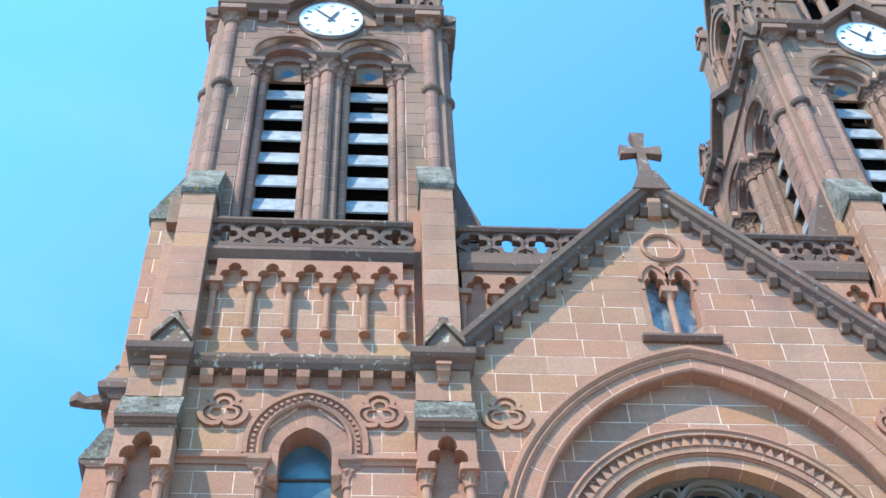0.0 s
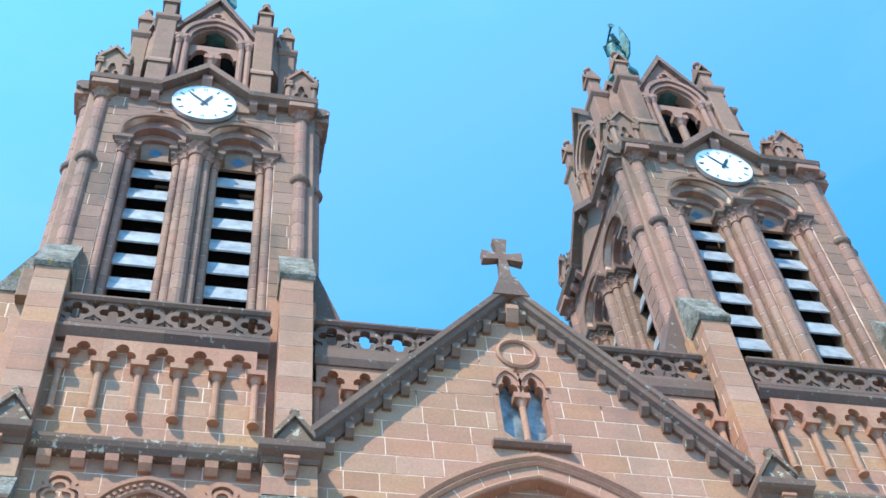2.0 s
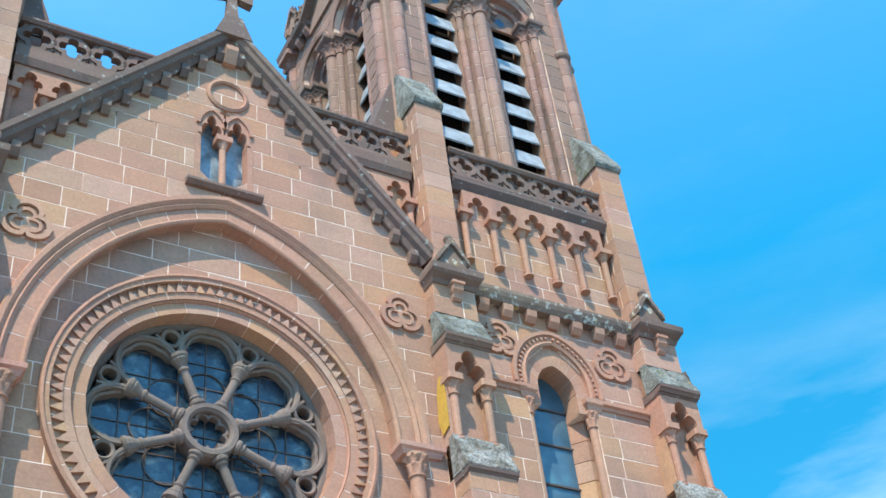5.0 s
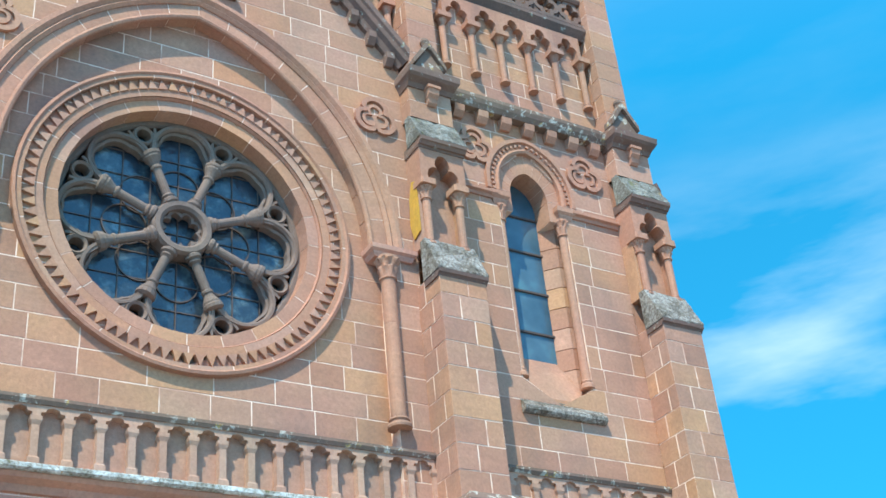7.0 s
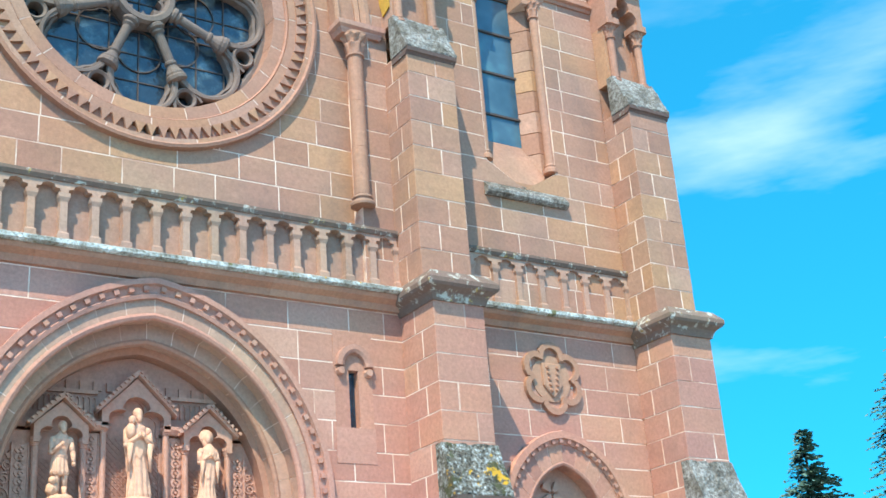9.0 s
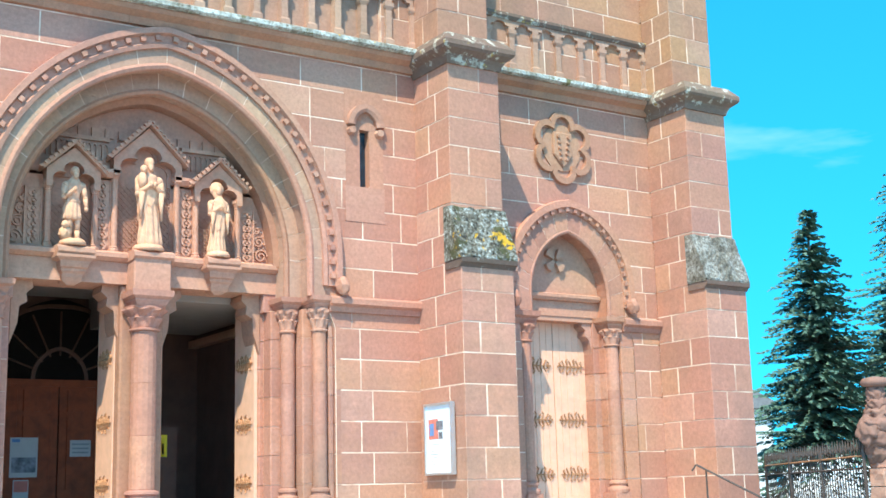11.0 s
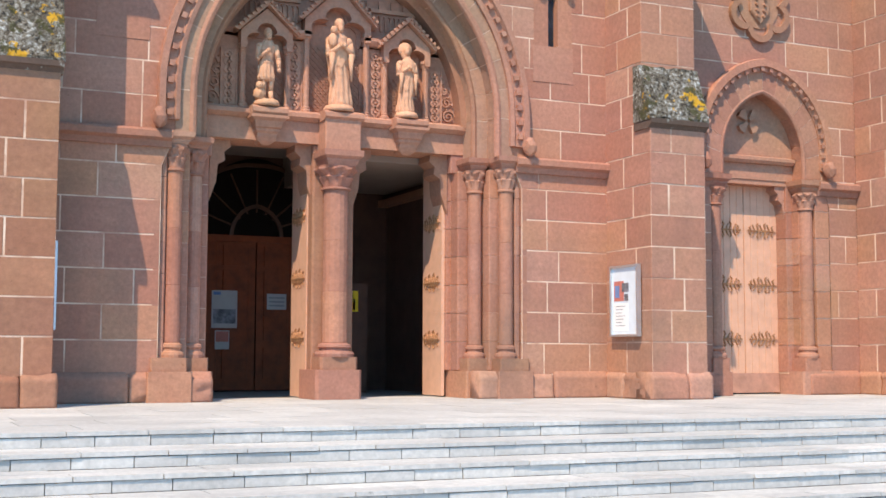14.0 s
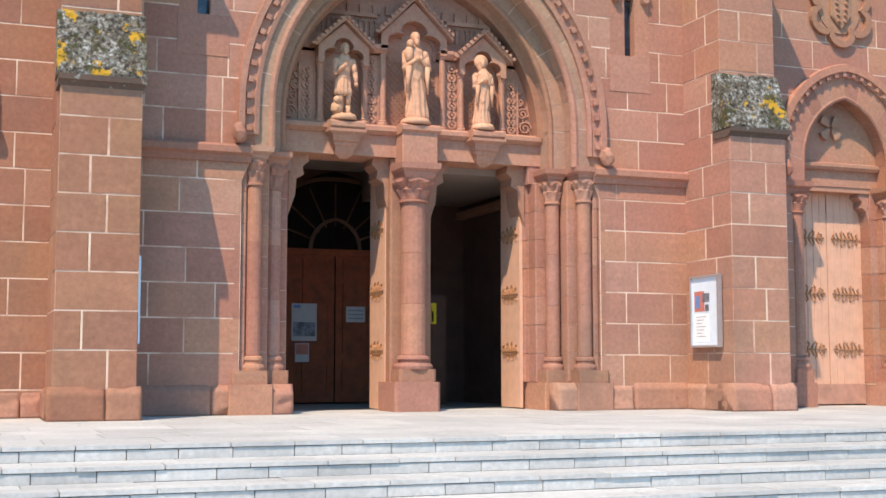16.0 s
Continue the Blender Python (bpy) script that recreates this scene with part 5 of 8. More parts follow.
# ---- slit windows ----
for sx in (-1, 1):
    s = thing("slit_window", "narrow slit window under a small trefoil hood", "window", "slit windows")
    b = bm_new()
    box(b, sx * 3.895 - 0.4, sx * 3.895 + 0.4, 0.16, 0.22, 5.9, 8.3)
    part("pane", b, M_GLASS_M, s)
    for q in (-1, 1):
        b = bm_new()
        xa, xb = sx * 3.895 + q * 0.105, sx * 3.895 + q * 0.40
        box(b, min(xa, xb), max(xa, xb), -0.010, 0.25, 6.36, 7.88)
        part("jamb", b, M_LOW, s)
    for za, zb in ((5.95, 6.42), (7.72, 8.28)):
        b = bm_new()
        box(b, sx * 3.895 - 0.42, sx * 3.895 + 0.42, -0.013, 0.25, za - 0.2, zb)
        part("lintel" if za > 7 else "sill", b, M_LOW, s)
    b = bm_new()
    band(b, arch(0.23, 7.58, 7.86, sx * 3.895, 8), [(0, 0.02), (0, -0.10), (0.06, -0.13), (0.16, -0.12), (0.17, 0.02)])
    part("hood", b, M_LOW, s)
    b = bm_new()
    for q in (-1, 1):
        rod(b, (sx * 3.895 + q * 0.30, 0, 7.48), (sx * 3.895 + q * 0.30, -0.12, 7.48), 0.09, 0.07, 8)
    part("hood_stop", b, M_LOW, s)
    b = bm_new()
    front_plate(b, [(sx * 3.895 - 0.12, 7.4), (sx * 3.895 - 0.12, 7.83), (sx * 3.895 + 0.12, 7.83), (sx * 3.895 + 0.12, 7.4)], [(sx * 3.895 + u, v) for u, v in trefoil_head(0.10, 7.4, 7.74)], 0.0, 0.15)
    part("trefoil_head", b, M_LOW, s)

# ---- side doors ----
def side_door(cx):
    t = thing("side_portal", "pointed side portal with beaded hood and plain tympanum", "portal", "side portals")
    arch_moulding("hood", t, arch(1.40, 4.85, 6.42, cx, 12, foot=4.5), [(0, 0.02), (0, -0.05), (0.08, -0.07), (0.1, -0.13), (0.24, -0.13), (0.26, -0.08), (0.26, 0.02)], M_LOW, "hood mould with a beaded edge")
    dentils(t, arch(1.40, 4.85, 6.42, cx, 12, foot=4.5), 0.05, -0.11, -0.02, 0.08, 0.2, M_LOW, "bead")
    for s in (-1, 1):
        head_boss(t, cx + s * 1.53, 4.52)
    voussoirs(t, arch(1.0, 4.72, 6.0, cx, 12, foot=4.32), arch(1.44, 4.85, 6.42, cx, 12, foot=4.32), -0.015, 0.9, M_LOW)
    arch_moulding("roll_moulding", t, arch(1.0, 4.72, 6.0, cx, 12, foot=4.32), [(0.02 + 0.05 * math.cos(a), 0.02 + 0.05 * math.sin(a)) for a in [2 * math.pi * i / 8 for i in range(8)]], M_LOW)
    b = bm_new()
    band(b, arch(1.36, 4.8, 6.34, cx, 12, foot=4.32), [(0, 0.012), (0.4, 0.012), (0.4, 0.3), (0, 0.3)])
    part("backing", b, M_MORTAR, t)
    for s in (-1, 1):
        for xa, xb, ya in ((1.29, 1.75, 0.012), (0.99, 1.29, 0.172), (0.84, 1.0, 0.372)):
            b = bm_new()
            box(b, min(cx + s * xa, cx + s * xb), max(cx + s * xa, cx + s * xb), ya, 0.88, 0.4, 4.24)
            part("mortar_bed", b, M_MORTAR, t)
    b = bm_new()
    loft(b, [[(x, y, z) for x, z in arch(1.02, 4.72, 6.02, cx, 12, foot=4.3)] for y in (0.34, 0.8)])
    part("tympanum", b, M_PALE, t, "plain tympanum with a carved cross")
    b = bm_new()
    prism_x(b, [(0.4, 4.62), (0.27, 4.62), (0.22, 4.68), (0.22, 4.74), (0.34, 4.78), (0.4, 4.78)], cx - 0.98, cx + 0.98)
    part("tympanum_ledge", b, M_PALE, t)
    b = bm_new()
    for a in range(4):
        c, s_ = math.cos(a * math.pi / 2 + 0.785), math.sin(a * math.pi / 2 + 0.785)
        loft(b, [[(cx - 0.15 + u * c - v * s_, y, 5.45 + u * s_ + v * c) for u, v in ((0.05, -0.03), (0.24, -0.1), (0.28, 0), (0.24, 0.1), (0.05, 0.03))] for y in (0.25, 0.36)])
    part("carved_cross", b, M_PALE, t)
    b = bm_new()
    box(b, cx - 1.02, cx + 1.02, 0.36, 0.9, 4.2, 4.45)
    part("lintel", b, M_PALE, t)
    for s in (-1, 1):
        for i in range(7):
            za, zb = 0.45 + i * 3.78 / 7, 0.45 + (i + 1) * 3.78 / 7 - 0.02
            b = bm_new()
            box(b, min(cx + s * 0.83, cx + s * 1.02), max(cx + s * 0.83, cx + s * 1.02), 0.36, 0.9, za, zb, 0.01)
            part("jamb_stone", b, M_LOW, t)
            b = bm_new()
            box(b, min(cx + s * 1.28, cx + s * 1.66), max(cx + s * 1.28, cx + s * 1.66), 0.0, 0.9, za, zb, 0.01)
            part("jamb_stone", b, M_LOW, t)
            b = bm_new()
            box(b, min(cx + s * 0.98, cx + s * 1.3), max(cx + s * 0.98, cx + s * 1.3), 0.16, 0.9, za, zb, 0.01)
            part("jamb_stone", b, M_LOW, t)
        b = bm_new()
        box(b, min(cx + s * 0.85, cx + s * 1.66), max(cx + s * 0.85, cx + s * 1.66), -0.06, 0.9, 0.0, 0.46, 0.03)
        part("plinth_stone", b, M_LOW, t)
        column(t, cx + s * 1.13, 0.13, 0.72, 4.05, 0.14, 0.36, M_LOW)
        b = bm_new()
        box(b, cx + s * 1.12 - 0.2, cx + s * 1.12 + 0.2, -0.06, 0.4, 0.46, 0.72, 0.02)
        part("shaft_base", b, M_LOW, t)
        abacus(t, min(cx + s * 0.9, cx + s * 1.68), max(cx + s * 0.9, cx + s * 1.68), -0.06, 0.9, 4.05, 4.3, M_LOW)
        b = bm_new()
        x0 = cx + s * 0.84
        prism(b, [(x0, 3.5), (x0, 4.22), (x0 - s * 0.25, 4.22), (x0 - s * 0.26, 4.12), (x0 - s * 0.16, 4.04), (x0 - s * 0.17, 3.92), (x0 - s * 0.07, 3.84)], 0.4, 0.8)
        part("shoulder", b, M_LOW, t)
    d = thing("side_door", "pink-painted wooden double door with rusty leaf hinges, closed", "door", "side doors")
    for s in (-1, 1):
        for i in range(5):
            b = bm_new()
            xa, xb = cx + s * (0.01 + i * 0.165), cx + s * (0.17 + i * 0.165)
            box(b, min(xa, xb), max(xa, xb), 0.66, 0.74, 0.06, 4.25, 0.008)
            part("plank", b, M_PINKWOOD, d)
        for z in (1.1, 2.2, 3.3):
            b = bm_new()
            hinge_iron(b, cx + s * 0.80, 0.66, z, -s * 0.68, 1)
            part("strap_hinge", b, M_RUST, d, "rusty leaf-shaped strap hinge")
        b = bm_new()
        box(b, min(cx, cx + s * 0.83), max(cx, cx + s * 0.83), 0.64, 0.68, 0.03, 0.42)
        part("kick_board", b, M_KICK, d)


side_door(8.68)
side_door(-8.68)

# ---- rosette reliefs over the side doors ----
def lobes(bm, cx, cz, n, r0, r1, y0, y1, width, turn=0.0):
    """A raised outline of n round lobes."""
    pts = []
    for i in range(n * 10):
        a = 2 * math.pi * i / (n * 10) + turn
        k = abs(math.sin(n * (a - turn) / 2)) ** 0.6
        r = r0 + (r1 - r0) * k
        pts.append((cx - r * math.cos(a), cz + r * math.sin(a)))
    band(bm, pts, [(-width / 2, y1), (-width / 2, y0), (width / 2, y0), (width / 2, y1)], closed=True)
    return pts


for sx in (1, -1):
    t = thing("rosette", "carved six-lobed sandstone rosette with a heraldic shield", "relief", "rosettes over the side doors")
    b = bm_new()
    lobes(b, sx * 8.6, 7.78, 6, 0.5, 0.72, -0.10, 0.02, 0.13)
    part("lobed_frame", b, M_TRIM, t)
    b = bm_new()
    pts = [(sx * 8.6 + 0.5 * math.cos(i * math.pi / 12), 7.78 + 0.5 * math.sin(i * math.pi / 12)) for i in range(24)]
    loft(b, [[(x, y, z) for x, z in pts] for y in (-0.03, 0.02)])
    part("disc", b, M_TRIM, t)
    b = bm_new()
    prism(b, [(sx * 8.6 - 0.24, 8.1), (sx * 8.6 + 0.24, 8.1), (sx * 8.6 + 0.24, 7.62), (sx * 8.6, 7.36), (sx * 8.6 - 0.24, 7.62)], -0.09, 0.0, 0.02)
    shield = part("shield", b, M_TRIM, t)
    for i in range(5):
        z = 8.0 - 0.12 * i
        for q in (-1, 1):
            b = bm_new()
            rod(b, (sx * 8.6 + q * (0.13 - 0.015 * i), -0.09, z), (sx * 8.6 + q * (0.13 - 0.015 * i), -0.13, z), 0.05, 0.03, 6)
            part("shield_charge", b, M_TRIM, shield)

# ---- lancet windows ----
def lancet(cx):
    t = thing("lancet_window", "tall round-headed lancet window with blue-grey leaded glass", "window", "lancet windows")
    b = bm_new()
    loft(b, [[(x, y, z) for x, z in arch(0.56, 17.6, 18.4, cx, 10) + [(cx + 0.56, 13.4), (cx - 0.56, 13.4)]] for y in (0.62, 0.68)])
    part("pane", b, M_LANCET, t, "blue-grey glass")
    for z in (14.2, 15.3, 16.4, 17.4):
        b = bm_new()
        box(b, cx - 0.56, cx + 0.56, 0.57, 0.63, z - 0.025, z + 0.025)
        part("glazing_bar", b, M_IRON, t)
    voussoirs(t, arch(0.54, 17.65, 18.35, cx, 10, 17.1), arch(0.98, 17.75, 18.92, cx, 10, 17.1), 0.05, 0.8, M_TRIM)
    arch_moulding("hood", t, arch(0.88, 17.82, 18.90, cx, 12, 17.55), [(0, 0.06), (0, -0.06), (0.06, -0.09), (0.12, -0.03), (0.28, -0.03), (0.30, -0.10), (0.40, -0.10), (0.40, 0.03)], M_TRIM, "hood mould with a beaded edge")
    dentils(t, arch(0.88, 17.82, 18.90, cx, 12, 17.6), 0.2, -0.085, -0.02, 0.07, 0.125, M_TRIM, "bead")
    for s in (-1, 1):
        for i in range(9):
            za, zb = 12.2 + i * 4.9 / 9, 12.2 + (i + 1) * 4.9 / 9 - 0.02
            b = bm_new()
            loft(b, [[(cx + s * x, y, z) for x, y in ((0.98, 0.30), (0.80, 0.30), (0.54, 0.6), (0.54, 0.8), (0.98, 0.8))] for z in (za, zb)])
            part("jamb_stone", b, M_UP, t)
        b = bm_new()
        colonnette(b, cx + s * 0.90, 0.12, 12.7, 17.2, 0.105, 12, cap=0.12, base=0.22)
        leafy_cap(b, cx + s * 0.90, 0.12, 16.75, 17.2, 0.115)
        part("shaft", b, M_TRIM, t)
        abacus(t, min(cx + s * 0.72, cx + s * 1.18), max(cx + s * 0.72, cx + s * 1.18), -0.08, 0.5, 17.18, 17.5, M_TRIM)
    b = bm_new()
    box(b, cx - 0.98, cx + 0.98, 0.1, 0.8, 11.9, 12.3)
    prism_x(b, [(0.7, 12.2), (0.1, 12.25), (0.62, 13.5), (0.8, 13.5)], cx - 0.98, cx + 0.98)
    part("sloping_sill", b, M_UP, t)
    b = bm_new()
    prism_x(b, [(0.1, 11.78), (-0.08, 11.78), (-0.16, 11.84), (-0.16, 11.92), (0.1, 12.22)], cx - 1.1, cx + 1.1)
    part("sill", b, M_GREYCAP, t, "projecting sill with pale lichen")


M_LANCET, gn, gl, gb = material("blue_grey_glass", 0.15)
g1 = noise_tex(gn, gl, 0.9, 3.0, 0.5)
gr_ = ramp(gn, [(0.35, (0.035, 0.07, 0.095)), (0.55, (0.07, 0.12, 0.15)), (0.7, (0.10, 0.20, 0.215))])
gl.new(g1.outputs[0], gr_.inputs[0])
gl.new(gr_.outputs[0], gb.inputs["Base Color"])
gb.inputs["Specular IOR Level"].default_value = 0.5
lancet(8.45)
lancet(-8.45)

# trefoil reliefs beside the arches
for x in (-10.2, -6.95, -4.27, 4.27, 6.95, 10.2):
    t = thing("trefoil_relief", "carved trefoil relief in pink sandstone", "relief", "trefoil reliefs")
    b = bm_new()
    lobes(b, x, 18.72, 3, 0.28, 0.50, -0.09, 0.02, 0.12, math.pi / 2 + math.pi / 3)
    part("outer_roll", b, M_TRIM, t)
    b = bm_new()
    lobes(b, x, 18.72, 3, 0.11, 0.32, -0.06, 0.02, 0.08, math.pi / 2 + math.pi / 3)
    part("inner_roll", b, M_TRIM, t)

# ---- rose window ----
RZ = 15.1
rose = thing("rose_window", "large round rose window with eight stone spokes and dark leaded glass", "window")
b = bm_new()
loft(b, [[(x, y, z) for x, z in circle(2.9, 0, RZ)] for y in (1.06, 1.12)])
part("glass", b, M_GLASS_M, rose, "dark blue leaded glass")
b = bm_new()
for i in range(-4, 5):
    box(b, i * 0.6 - 0.012, i * 0.6 + 0.012, 1.03, 1.06, RZ - math.sqrt(2.6 ** 2 - (i * 0.6) ** 2), RZ + math.sqrt(2.6 ** 2 - (i * 0.6) ** 2))
    box(b, -math.sqrt(2.6 ** 2 - (i * 0.6) ** 2), math.sqrt(2.6 ** 2 - (i * 0.6) ** 2), 1.035, 1.06, RZ + i * 0.6 - 0.012, RZ + i * 0.6 + 0.012)
part("saddle_bars", b, M_IRON, rose)
N = 48
# second ring, the floor behind the teeth, is dark for recess shade
for r0, r1, y0, y1, mat, grp in ((3.36, 3.50, 0.20, 0.5, M_UP, 2), (3.10, 3.38, 0.40, 0.6, M_TRACERY, 2), (2.94, 3.12, 0.27, 0.6, M_UP, 3), (2.63, 2.90, 0.36, 1.05, M_UP, 2)):
    ci, co = circle(r0, 0, RZ, N), circle(r1, 0, RZ, N)
    voussoirs(rose, ci + ci[:1], co + co[:1], y0, y1, mat, grp, "ring_stone")
b = bm_new()
band(b, circle(2.92, 0, RZ, 64), [(-0.03, 0.5), (-0.03, 0.33), (0.0, 0.29), (0.03, 0.33), (0.03, 0.5)], closed=True)
part("inner_roll", b, M_TRIM, rose)
b = bm_new()
band(b, circle(3.48, 0, RZ, 64), [(-0.04, 0.4), (-0.04, 0.2), (0.0, 0.16), (0.06, 0.18), (0.08, 0.4)], closed=True)
part("outer_roll", b, M_TRIM, rose)
tooth = None
for i in range(88):
    a = 360 * i / 88
    m = pose(0, 0, RZ) @ pose(0, 0, 0, 0, a, 0)
    if tooth is None:
        b = bm_new()
        loft(b, [[(-0.105, 0.45, 3.10), (0.105, 0.45, 3.10), (0.0, 0.45, 3.36)], [(-0.10, 0.235, 3.10), (0.10, 0.235, 3.10), (0.0, 0.25, 3.35)]])
        tooth = part("saw_tooth", b, M_UP, rose)
        tooth.matrix_basis = m
    else:
        shared(tooth, m)
# the tracery lies deep in the opening
TY = 0.20
b = bm_new()
band(b, circle(0.44, 0, RZ, 32), [(0.0, 0.85 + TY), (0.0, 0.52 + TY), (0.06, 0.46 + TY), (0.16, 0.46 + TY), (0.2, 0.54 + TY), (0.2, 0.85 + TY)], closed=True)
part("hub_ring", b, M_TRACERY, rose)
b = bm_new()
band(b, circle(2.50, 0, RZ, 64), [(0, 0.85 + TY), (0, 0.62 + TY), (0.05, 0.56 + TY), (0.17, 0.56 + TY), (0.17, 0.85 + TY)], closed=True)
part("rim_tracery", b, M_TRACERY, rose)
b = bm_new()
lobes(b, 0, RZ, 8, 0.33, 0.44, 0.62 + TY, 0.8 + TY, 0.06)
part("hub_cusps", b, M_TRACERY, rose)
spoke = foil = eye = None
for i in range(8):
    a = 360 * (i + 0.5) / 8
    m = pose(0, 0, RZ) @ pose(0, 0, 0, 0, a, 0)
    m2 = pose(0, 0, RZ) @ pose(0, 0, 0, 0, a + 22.5, 0)
    if spoke is None:
        b = bm_new()
        lathe(b, [(0.13, 0.60), (0.17, 0.64), (0.17, 0.70), (0.12, 0.74), (0.14, 0.79), (0.095, 0.84), (0.095, 1.44), (0.125, 1.47), (0.125, 1.51), (0.10, 1.54), (0.13, 1.62), (0.19, 1.72), (0.19, 1.76)], 0, 0.6 + TY, 14)
        lathe(b, [(0.19, 1.76), (0.21, 1.79), (0.21, 1.86), (0.14, 1.90)], 0, 0.6 + TY, 14)
        spoke = part("spoke", b, M_TRACERY, rose, "stone spoke shaped as a small column")
        spoke.matrix_basis = m
        b = bm_new()
        # pointed-round arch from capital to capital, its crown against the rim
        path = [(0.62 * math.sin(math.radians(t_)), 1.87 + 0.62 * math.cos(math.radians(t_))) for t_ in [-104 + 208 * q / 26 for q in range(27)]]
        band(b, path, [(-0.02, 0.85 + TY), (-0.02, 0.58 + TY), (0.02, 0.52 + TY), (0.08, 0.52 + TY), (0.10, 0.58 + TY), (0.10, 0.85 + TY)])
        inner_path = [(rr * math.sin(t_), 1.87 + rr * math.cos(t_)) for t_, rr in [(math.radians(-100 + 200 * q / 30), 0.52 + 0.045 * abs(math.sin(math.radians(-100 + 200 * q / 30) * 2.7))) for q in range(31)]]
        band(b, inner_path, [(-0.02, 0.84 + TY), (-0.02, 0.66 + TY), (0.03, 0.63 + TY), (0.06, 0.66 + TY), (0.06, 0.84 + TY)])
        foil = part("lobe", b, M_TRACERY, rose, "cusped stone lobe")
        foil.matrix_basis = m2
        b = bm_new()
        band(b, circle(0.155, 0, 2.28, 20), [(0, 0.84 + TY), (0, 0.56 + TY), (0.05, 0.52 + TY), (0.085, 0.56 + TY), (0.085, 0.84 + TY)], closed=True)
        # struts from the capital up both sides of the ring
        for q in (-1, 1):
            band(b, [(q * 0.10, 1.84), (q * 0.20, 2.08), (q * 0.30, 2.42)] if q > 0 else [(q * 0.30, 2.42), (q * 0.20, 2.08), (q * 0.10, 1.84)], [(-0.03, 0.85 + TY), (-0.03, 0.54 + TY), (0.03, 0.54 + TY), (0.03, 0.85 + TY)])
        eye = part("ring_eye", b, M_TRACERY, rose, "small stone ring over the capital")
        eye.matrix_basis = m
    else:
        shared(spoke, m), shared(foil, m2), shared(eye, m)
# leaded loops of the glazing, crossing behind the spokes
b = bm_new()
for i in range(8):
    a = math.radians(45 * i)
    cx, cz = 1.12 * math.sin(a), RZ + 1.12 * math.cos(a)
    band(b, circle(0.46, cx, cz, 24), [(-0.014, 0.86 + TY), (-0.014, 0.82 + TY), (0.014, 0.82 + TY), (0.014, 0.86 + TY)], closed=True)
part("lead_loops", b, M_IRON, rose)

# great arch over the rose
ga = thing("great_arch", "pointed relieving arch of moulded sandstone over the rose window", "arch")
voussoirs(ga, arch(3.92, 15.15, 20.15, n=20), arch(4.36, 15.15, 20.52, n=20), -0.03, 0.5, M_TRIM)
arch_moulding("hood", ga, arch(4.34, 15.1, 20.5, n=20), [(0, 0.02), (0, -0.06), (0.07, -0.12), (0.12, -0.08), (0.2, -0.16), (0.3, -0.16), (0.33, -0.1), (0.33, 0.02)], M_TRIM, "weathered hood mould")
arch_moulding("roll_moulding", ga, arch(3.92, 15.15, 20.15, n=20), [(0.03 + 0.07 * math.cos(a), 0.0 + 0.07 * math.sin(a)) for a in [2 * math.pi * i / 8 for i in range(8)]], M_TRIM)
for sx in (-1, 1):
    column(ga, sx * 4.3, -0.02, 10.95, 14.9, 0.16, 0.55, M_TRIM)
    abacus(ga, min(sx * 3.92, sx * 4.95), max(sx * 3.92, sx * 4.95), -0.14, 0.4, 14.9, 15.16, M_LOW)

# ---- gable ----
gab = thing("gable_coping", "dark weathered coping of the gable with a row of corbels", "coping")
for sx in (-1, 1):
    L = math.hypot(5.06, 5.8)
    ang = math.degrees(math.atan2(5.8, 5.06))
    nseg = 5
    for k in range(nseg):
        b = bm_new()
        u0, u1 = k * L / nseg + 0.006, (k + 1) * L / nseg
        prof = [(0.6, -0.12), (-0.12, -0.12), (-0.2, 0.0), (-0.32, 0.06), (-0.36, 0.16), (-0.42, 0.2), (-0.42, 0.34), (-0.1, 0.52), (0.6, 0.52)]
        loft(b, [[(u, y, w) for y, w in prof] for u in (u0, u1)])
        o = part("coping_stone", b, M_DARK, gab)
        o.matrix_basis = pose(-5.06, 0, 20.42, 0, -ang, 0) if sx < 0 else Matrix.Diagonal((-1, 1, 1, 1)) @ pose(-5.06, 0, 20.42, 0, -ang, 0)
    for k in range(11):
        b = bm_new()
        u = 0.5 + k * 0.68
        x, z = -5.06 + u * math.cos(math.radians(ang)), 20.42 + u * math.sin(math.radians(ang)) - 0.30
        prism_x(b, [(0.1, z - 0.14), (-0.1, z - 0.14), (-0.24, z + 0.02), (-0.24, z + 0.2), (0.1, z + 0.2)], x - 0.10, x + 0.10)
        o = part("corbel", b, M_DARK, gab)
        if sx > 0:
            o.matrix_basis = Matrix.Diagonal((-1, 1, 1, 1))
b = bm_new()
prism_x(b, [(0.1, 25.4), (-0.16, 25.4), (-0.34, 25.75), (-0.34, 25.9), (0.1, 25.9)], -0.16, 0.16)
part("corbel", b, M_TRIM, gab)
b = bm_new()
prism(b, [(-0.5, 26.2), (0.5, 26.2), (0.22, 26.95), (-0.22, 26.95)], -0.44, 0.3)
part("apex_stone", b, M_DARK, gab)

